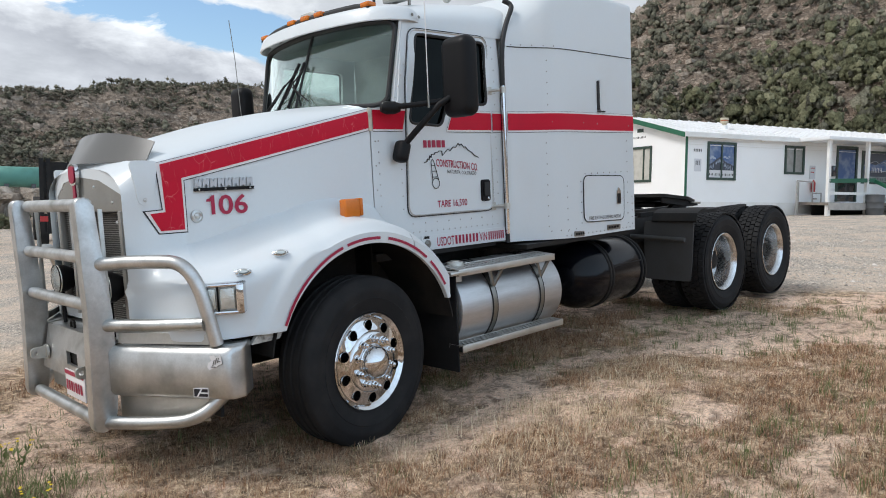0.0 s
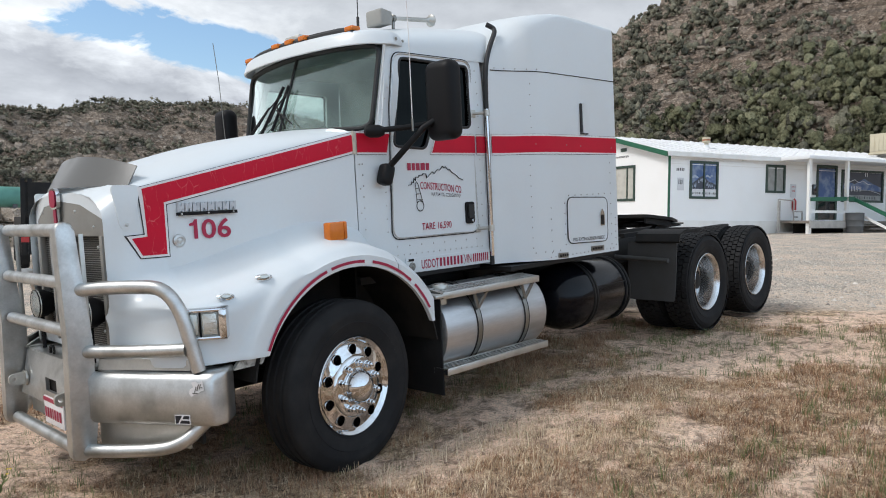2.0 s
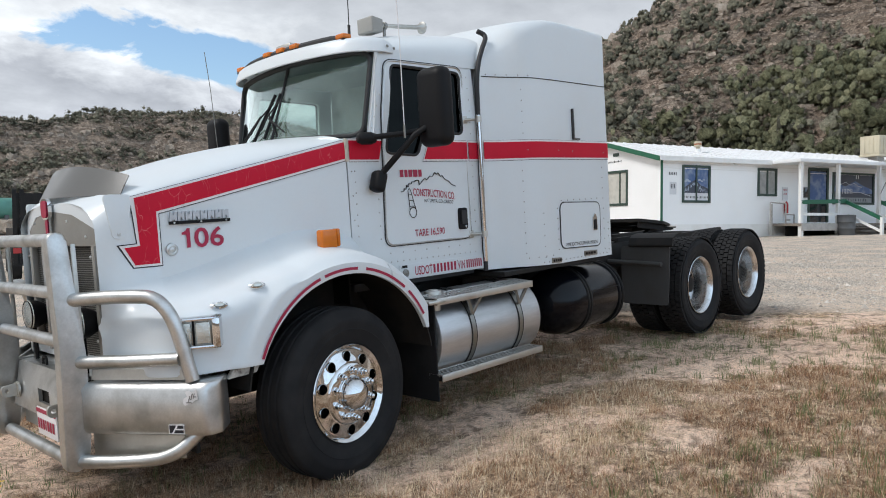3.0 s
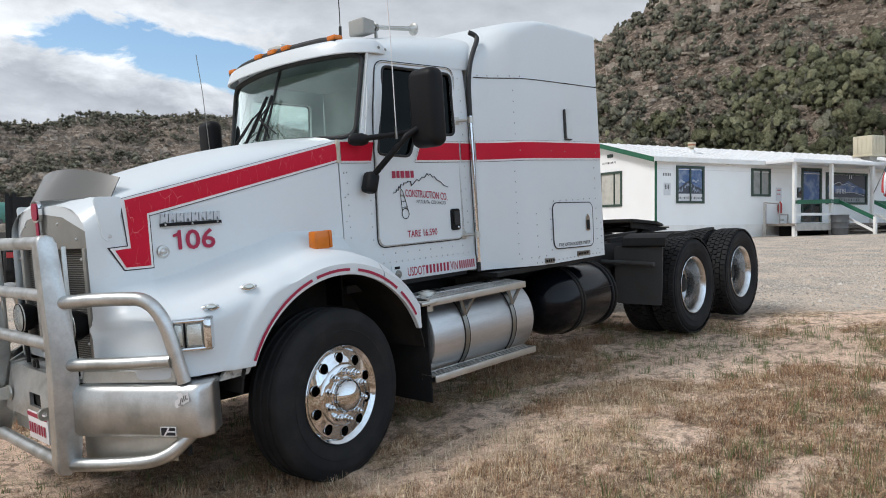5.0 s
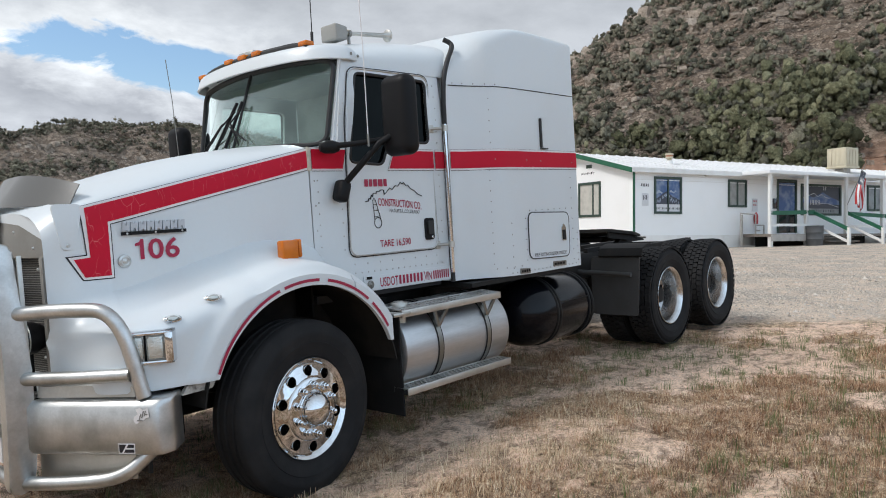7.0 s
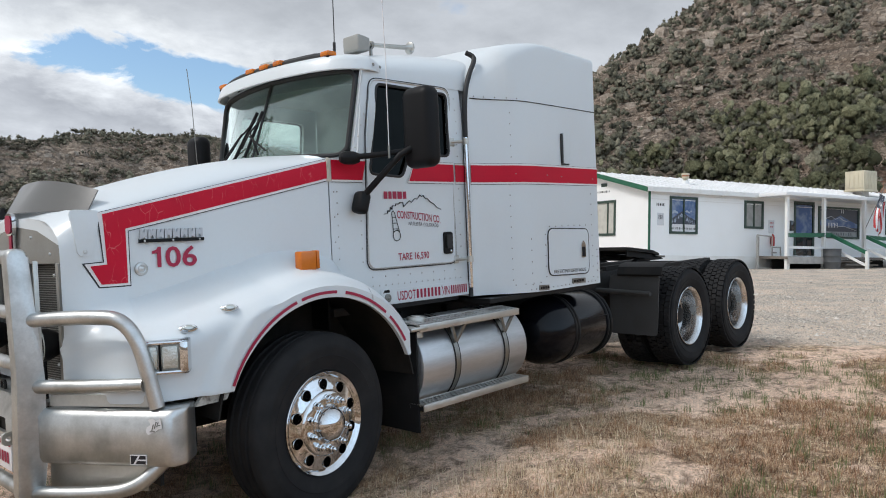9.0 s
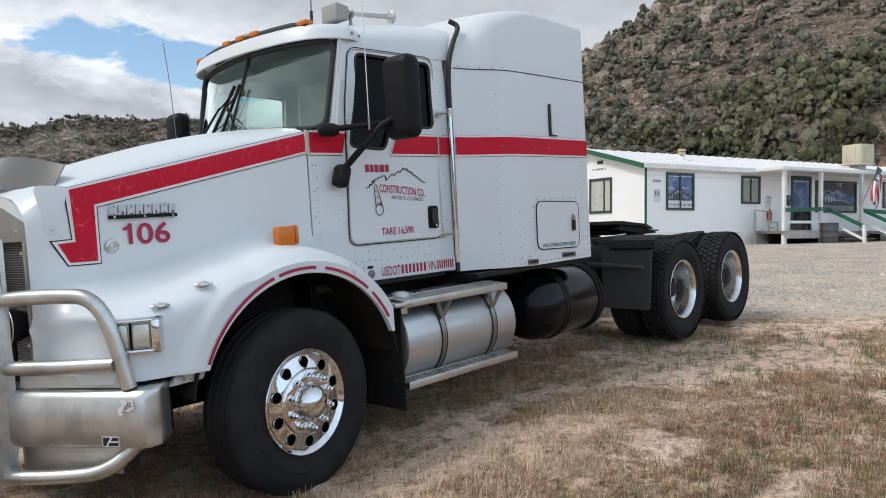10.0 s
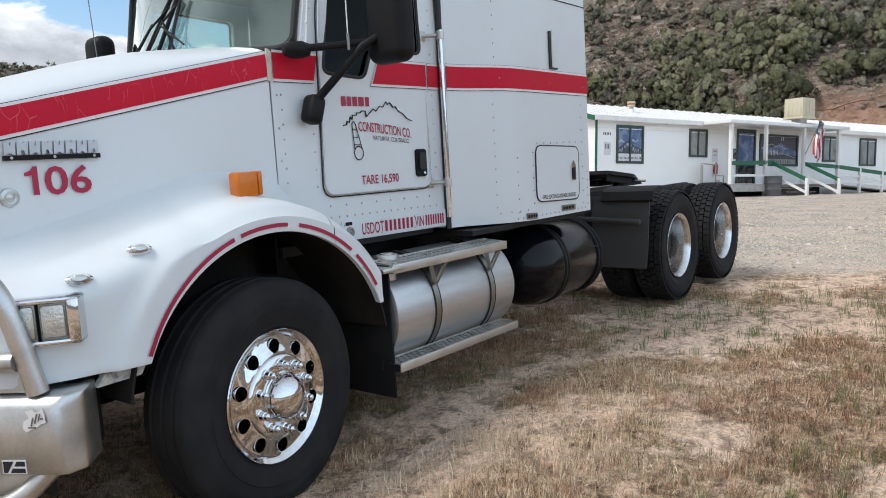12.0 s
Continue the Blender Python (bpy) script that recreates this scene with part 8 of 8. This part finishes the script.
rr = scatter(rng, 3600, (2, 38), (0.1, 1.0)) + scatter(rng, 1300, (53, 83), (0.03, 1.0))
rocks("hillside_rocks", rr, np.concatenate([rng.gamma(1.4, 0.36, 3600) + 0.22, rng.gamma(1.4, 0.28, 1300) + 0.2]), "tan sandstone boulders strewn over the slopes", 11)
ledge = scatter(rng, 520, (54, 82), (0.26, 0.42)) + scatter(rng, 380, (54, 82), (0.58, 0.73)) + scatter(rng, 60, (24, 37), (0.86, 0.98)) + scatter(rng, 90, (3, 37), (0.52, 0.62)) + scatter(rng, 160, (3, 37), (0.8, 0.88)) + scatter(rng, 70, (3, 37), (0.3, 0.95)) + scatter(rng, 420, (2, 33), (0.5, 1.0))
rocks("cliff_blocks", ledge, np.concatenate([rng.gamma(3, 0.22, 900) + 0.25, rng.gamma(3, 0.42, len(ledge) - 900) + 0.6]), "blocky tan sandstone ledges and cliff bands", 12, (0.45, 0.9), 0.3)

# ---- far things beside the yard ----
def polar(az, r):
    x, y = CX + r * math.cos(radians(az)), CY + r * math.sin(radians(az))
    return x, y, on_ground(x, y)


x, y, z = polar(74.6, 52)
TEAL = mat("teal_paint", (0.10, 0.28, 0.23), 0.5, stain=(1, 0.2))
tk = thing("storage_tank", "pale teal storage tank lying behind the rocks", "tank", m=Matrix.LocRotScale((x, y, z), Euler((0, 0, radians(-10))), Vector((0.6, 0.6, 0.6))))
part("shell", lathe([(-3.2, 0), (-3.1, 0.9), (-2.9, 1.05), (0.9, 1.05), (1.1, 0.9), (1.2, 0)], 28, "x", (0, 0, 4.5)), TEAL, tk)
for q in (-2.2, 0.2):
    part("saddle", box(q - 0.2, -0.9, 0.0, q + 0.2, 0.9, 3.8), GREY, tk)
prng = np.random.default_rng(3)
pile = []
for tier, count, wide in ((0.0, 60, 2.4), (0.8, 45, 1.6), (1.5, 30, 0.8)):
    for a, r in zip(prng.uniform(72, 81, count), prng.uniform(45.5 - wide, 45.5 + wide, count)):
        x, y, z = polar(a, r)
        pile.append((x, y, z + tier, 0))
rocks("rock_pile", pile, prng.uniform(0.8, 1.7, len(pile)), "heap of tan rocks along the yard edge", 13)
OLD_RUST = mat("old_brown_rust", (0.17, 0.085, 0.05), 0.8)
bank = thing("pipeline", "two rusty pipes lying along the reddish clay bank", "pipe")
for r, a0 in ((90.0, 12.6), (84.0, 10.6)):
    part("pipe", pipe([Vector(polar(a, r)) + Vector((0, 0, 0.5)) for a in np.linspace(a0, 2.0, 14)], 0.055, 6), OLD_RUST, bank)
    for a in np.linspace(a0 - 0.3, 2.4, 6):
        part("support", rod(Vector(polar(a, r)) - Vector((0, 0, 0.3)), Vector(polar(a, r)) + Vector((0, 0, 0.42)), 0.04, 5), OLD_RUST, bank)
x, y, z = polar(72.95, 24)
eq = thing("flatbed_trailer", "dark flatbed trailer end with a red marker band", "trailer", m=Matrix.LocRotScale((x, y, z), Euler((0, 0, radians(-14))), None))
part("bed", box(-0.5, 0.0, 1.2, 1.6, 6.0, 1.5), FRAME, eq)
part("headboard", box(-0.45, -0.06, 1.5, 1.6, 0.02, 2.5), FRAME, eq)
part("red_band", box(-0.1, -0.075, 1.85, 1.5, -0.062, 2.12), SIGN_RED, eq)
for q in (-0.5, -0.32):
    part("stake", box(q, -0.1, 0.45, q + 0.11, 0.0, 2.6), FRAME, eq)
part("tail_lamp", box(-0.5, -0.14, 0.8, -0.3, -0.101, 0.95), SIGN_RED, eq)
for q in (0.3, 4.5):
    for side in (-0.4, 1.3):
        part("wheel", lathe([(-0.14, 0.2), (-0.14, 0.45), (-0.1, 0.5), (0.1, 0.5), (0.14, 0.45), (0.14, 0.2)], 24, "x", (side, q + 0.6, 0.5)), RUBBER, eq)
bushes("yard_bush", [(*polar(76.3, 41), 0), (*polar(75.4, 42), 0), (*polar(78, 40), 0)], [1.0, 0.8, 1.3], 1200, TREE_G, "green bush beside the yard", 14, 1.0, 0.05, 20, 1)


# ---- dry grass, weeds and stones underfoot ----
STRAW = leafy("dry_grass", ((0.176, 0.116, 0.066), (0.341, 0.242, 0.149), (0.55, 0.424, 0.281), (0.836, 0.704, 0.517)), 0.8, vary=0.8)
TWIG = leafy("dead_stems", ((0.055, 0.0363, 0.0242), (0.132, 0.088, 0.0605), (0.242, 0.165, 0.116), (0.44, 0.33, 0.242)), 0.9, vary=0.8)
GRASS_G = leafy("green_grass", ((0.1, 0.129, 0.0501), (0.157, 0.186, 0.0715), (0.215, 0.229, 0.107)), 0.8, vary=0.6)
RUST_G = leafy("reddish_dry_grass", ((0.121, 0.0594, 0.0374), (0.264, 0.141, 0.0836), (0.418, 0.251, 0.152), (0.66, 0.484, 0.319)), 0.85, vary=0.7)


def blades(name, xs, ys, height, per, spread, lean, width, material, label, seed):
    """Tufts of bent, tapering blades."""
    rng = np.random.default_rng(seed)
    n = len(xs)
    zs = ground_z(xs, ys)[0]
    root = np.repeat(np.stack([xs, ys, zs - 0.006], 1), per, 0)
    m = n * per
    root[:, :2] += rng.normal(0, 1, (m, 2)) * np.repeat(spread * rng.uniform(0.5, 1.5, n), per)[:, None]
    h = np.repeat(height * rng.uniform(0.55, 1.4, n), per) * rng.uniform(0.45, 1.15, m)
    t = rng.uniform(0, 2 * np.pi, m)
    d = np.stack([np.cos(t), np.sin(t), 0 * t], 1)
    ln = (h * rng.uniform(0.1, lean, m))[:, None]
    t2 = t + rng.uniform(0.8, 2.2, m)
    side = np.stack([np.cos(t2), np.sin(t2), 0 * t], 1) * (width * rng.uniform(0.6, 1.3, m))[:, None]
    up = np.stack([0 * h, 0 * h, h], 1)
    mid, tip = root + d * ln * 0.35 + up * 0.55, root + d * ln + up
    v = np.stack([root - side, root + side, mid + side * 0.8, mid - side * 0.8, tip], 1).reshape(-1, 3)
    k = np.arange(m)[:, None] * 5
    me = bpy.data.meshes.new(name)
    me.from_pydata(v.tolist(), [], (k + [0, 1, 2, 3]).tolist() + (k + [3, 2, 4]).tolist())
    me.materials.append(material)
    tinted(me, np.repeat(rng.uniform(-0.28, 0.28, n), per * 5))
    return tagged(new(name, me), label, "grass", kind="stuff")


def verge(rng, count, r0, r1, az, test):
    out_x, out_y = [], []
    got = 0
    while got < count:
        k = 6000
        a = np.radians(rng.uniform(*az, k))
        r = np.sqrt(rng.uniform(r0**2, r1**2, k))
        x, y = CX + r * np.cos(a), CY + r * np.sin(a)
        ok = test(x, y, r) & (yard_edge(x, y) < rng.uniform(-2.0, -0.1, k))
        out_x.append(x[ok])
        out_y.append(y[ok])
        got += int(ok.sum())
    return np.concatenate(out_x)[:count], np.concatenate(out_y)[:count]


rng = np.random.default_rng(21)


def thin(lo):
    return lambda x, y, r: cover_at(x, y) > lo + 0.06 * rng.uniform(-1, 1, len(x))


wheel_side = lambda x, y, r: (np.abs(y + 1.75 + 0.1 * x) < 0.45) & (x > -0.2) & (x < 2.6)
greens = lambda x, y, r: (fbm(x * 0.6, y * 0.6, 3, 71) > 0.54)
fx, fy = verge(rng, 6200, 1.2, 7.0, (-35, 100), thin(0.50))
blades("reddish_grass", fx, fy, 0.055, 15, 0.03, 1.2, 0.0016, RUST_G, "short reddish-brown dry grass in patches", 22)
gx, gy = verge(rng, 4200, 6.5, 13.0, (-20, 85), thin(0.52))
blades("reddish_grass", gx, gy, 0.06, 9, 0.04, 1.0, 0.003, RUST_G, "short reddish-brown dry grass in patches", 23)
hx, hy = verge(rng, 1700, 1.2, 8.0, (-35, 100), thin(0.49))
blades("straw_grass", hx, hy, 0.042, 8, 0.035, 2.0, 0.0016, STRAW, "pale straw-coloured dry grass", 24)
ix, iy = verge(rng, 460, 2.0, 8.0, (-10, 80), wheel_side)
blades("straw_grass", ix, iy, 0.075, 8, 0.045, 0.8, 0.0016, STRAW, "tall pale straw grass beside the truck", 25)
jx, jy = verge(rng, 1150, 1.3, 10.0, (-30, 95), greens)
blades("green_grass", jx, jy, 0.09, 13, 0.028, 0.6, 0.0018, GRASS_G, "few green grass tufts among the dry ones", 26)
kx, ky = verge(rng, 7600, 1.2, 8.0, (-35, 100), lambda x, y, r: cover_at(x, y) > 0.46)
blades("grass_litter", kx, ky, 0.020, 6, 0.06, 4.0, 0.0017, STRAW, "flattened dry grass litter on the soil", 27)
lx, ly = verge(rng, 6500, 1.2, 10.0, (-35, 100), lambda x, y, r: cover_at(x, y) > rng.uniform(0.34, 0.52, len(x)))
blades("grass_litter", lx, ly, 0.014, 5, 0.07, 6.0, 0.0024, TWIG, "dark twigs and dead stems on the soil", 30)


weedy = lambda x, y, r: (fbm(x * 1.3, y * 1.3, 3, 91) > 0.5 + 0.05 * rng.uniform(-1, 1, len(x))) & (cover_at(x, y) > 0.40)
mx, my = verge(rng, 2600, 1.6, 9.5, (-30, 95), weedy)
blades("matted_weeds", mx, my, 0.045, 22, 0.035, 2.2, 0.0015, TWIG, "dark matted dead weeds in low clumps", 33)
nx, ny = verge(rng, 2600, 1.2, 7.5, (-35, 100), thin(0.47))
blades("straw_grass", nx[:1400], ny[:1400], 0.055, 8, 0.035, 1.7, 0.0013, STRAW, "thin pale straw stems standing singly", 34)
blades("brown_grass", nx[1400:], ny[1400:], 0.06, 12, 0.045, 1.6, 0.0013, TWIG, "thin brown dead grass among the straw", 35)
ox, oy = verge(rng, 1500, 1.2, 8.0, (-35, 100), lambda x, y, r: fbm(x * 0.9, y * 0.9, 3, 73) > 0.52)
blades("green_grass", ox, oy, 0.045, 12, 0.05, 1.3, 0.0014, GRASS_G, "short dull green blades among the dry grass", 36)

by_bumper = lambda x, y, r: spot(x, y, -1.95, -0.75, 0.45, 0.75) > rng.uniform(0.25, 1.0, len(x))
qx, qy = verge(rng, 420, 2.5, 6.5, (50, 100), by_bumper)
blades("green_weeds", qx[:260], qy[:260], 0.085, 14, 0.04, 1.0, 0.0022, GRASS_G, "low green weeds beside the bumper", 37)
blades("brown_grass", qx[260:], qy[260:], 0.08, 16, 0.05, 1.2, 0.0016, TWIG, "dark brown dead stems beside the bumper", 38)


def pebbles(name, xs, ys, size, label, seed, material=None):
    rng = np.random.default_rng(seed)
    n = len(xs)
    zs = ground_z(xs, ys)[0]
    oct_v = np.array([(1, 0, 0), (0, 1, 0), (-1, 0, 0), (0, -1, 0), (0, 0, 0.7), (0, 0, -0.7)], float)
    oct_f = np.array([(0, 1, 4), (1, 2, 4), (2, 3, 4), (3, 0, 4), (1, 0, 5), (2, 1, 5), (3, 2, 5), (0, 3, 5)])
    v = oct_v[None] * rng.uniform(0.6, 1.3, (n, 6, 1)) * (size * rng.gamma(2.0, 0.5, n))[:, None, None]
    t = rng.uniform(0, 6.28, n)
    c, s = np.cos(t)[:, None], np.sin(t)[:, None]
    v = np.stack([v[..., 0] * c - v[..., 1] * s, v[..., 0] * s + v[..., 1] * c, v[..., 2]], -1) + np.stack([xs, ys, zs], 1)[:, None]
    return mesh_of(name, v.reshape(-1, 3), (oct_f[None] + np.arange(n)[:, None, None] * 6).reshape(-1, 3), material or PEBBLE, label, "gravel")


CLOD = leafy("soil_clod", ((0.10, 0.066, 0.046), (0.22, 0.15, 0.108), (0.36, 0.255, 0.185), (0.50, 0.375, 0.285)), 0.95, vary=0.8)
PEBBLE = leafy("gravel_stone", ((0.16, 0.138, 0.118), (0.36, 0.315, 0.27), (0.52, 0.46, 0.40), (0.68, 0.61, 0.54)), 0.9, vary=0.8)
a = np.radians(rng.uniform(-8, 40, 24000))
r = rng.uniform(7, 24, 24000)
px, py = CX + r * np.cos(a), CY + r * np.sin(a)
ok = gravel_at(px, py) > rng.uniform(0.2, 0.9, 24000)
pebbles("gravel", px[ok], py[ok], 0.0115, "loose grey and tan gravel on the yard", 28)
a, r = np.radians(rng.uniform(-30, 95, 12000)), rng.uniform(1.3, 11, 12000)
pebbles("soil_clods", CX + r * np.cos(a), CY + r * np.sin(a), 0.0055, "small clods and stones lying on the soil", 29, CLOD)


def wildflower(x, y, h, seed):
    rng = random.Random(seed)
    plant = thing("wildflower", "small yellow wildflower among the dry grass", "flower", "yellow wildflowers", Matrix.Translation((x, y, on_ground(x, y) - 0.01)))
    stem, leaf, head = bmesh.new(), bmesh.new(), bmesh.new()
    for k in range(5):
        t = rng.uniform(0, 6.28)
        tip = Vector((0.06 * math.cos(t), 0.06 * math.sin(t), h * rng.uniform(0.7, 1.0)))
        pipe([(0, 0, 0), tip * 0.6, tip], 0.0022, 5, stem)
        for q in range(4):
            f = 0.2 + 0.18 * q
            c, e = tip * f, Vector((rng.uniform(-1, 1), rng.uniform(-1, 1), 0.6)).normalized() * 0.05
            w = e.cross(Vector((0, 0, 1))).normalized() * 0.008
            leaf.faces.new([leaf.verts.new(p) for p in (c, c + e * 0.5 + w, c + e, c + e * 0.5 - w)])
        for q in range(2):
            o = tip + Vector((rng.uniform(-1, 1), rng.uniform(-1, 1), rng.uniform(-0.5, 0.8))) * 0.012
            joined(head, lathe([(-0.004, 0.0), (0.0, 0.009), (0.004, 0.0)], 6, "z", o))
    part("stem", stem, GRASS_G, plant)
    part("leaves", leaf, GRASS_G, plant)
    part("flower_head", head, bpy.data.materials.get("yellow_petals") or mat("yellow_petals", (0.75, 0.55, 0.02), 0.6), plant)


for k, (x, y, h) in enumerate(((-1.66, 0.0, 0.17), (-1.72, 0.12, 0.13), (-1.80, -0.80, 0.17), (-1.95, -0.55, 0.15))):
    wildflower(x, y, h, k)
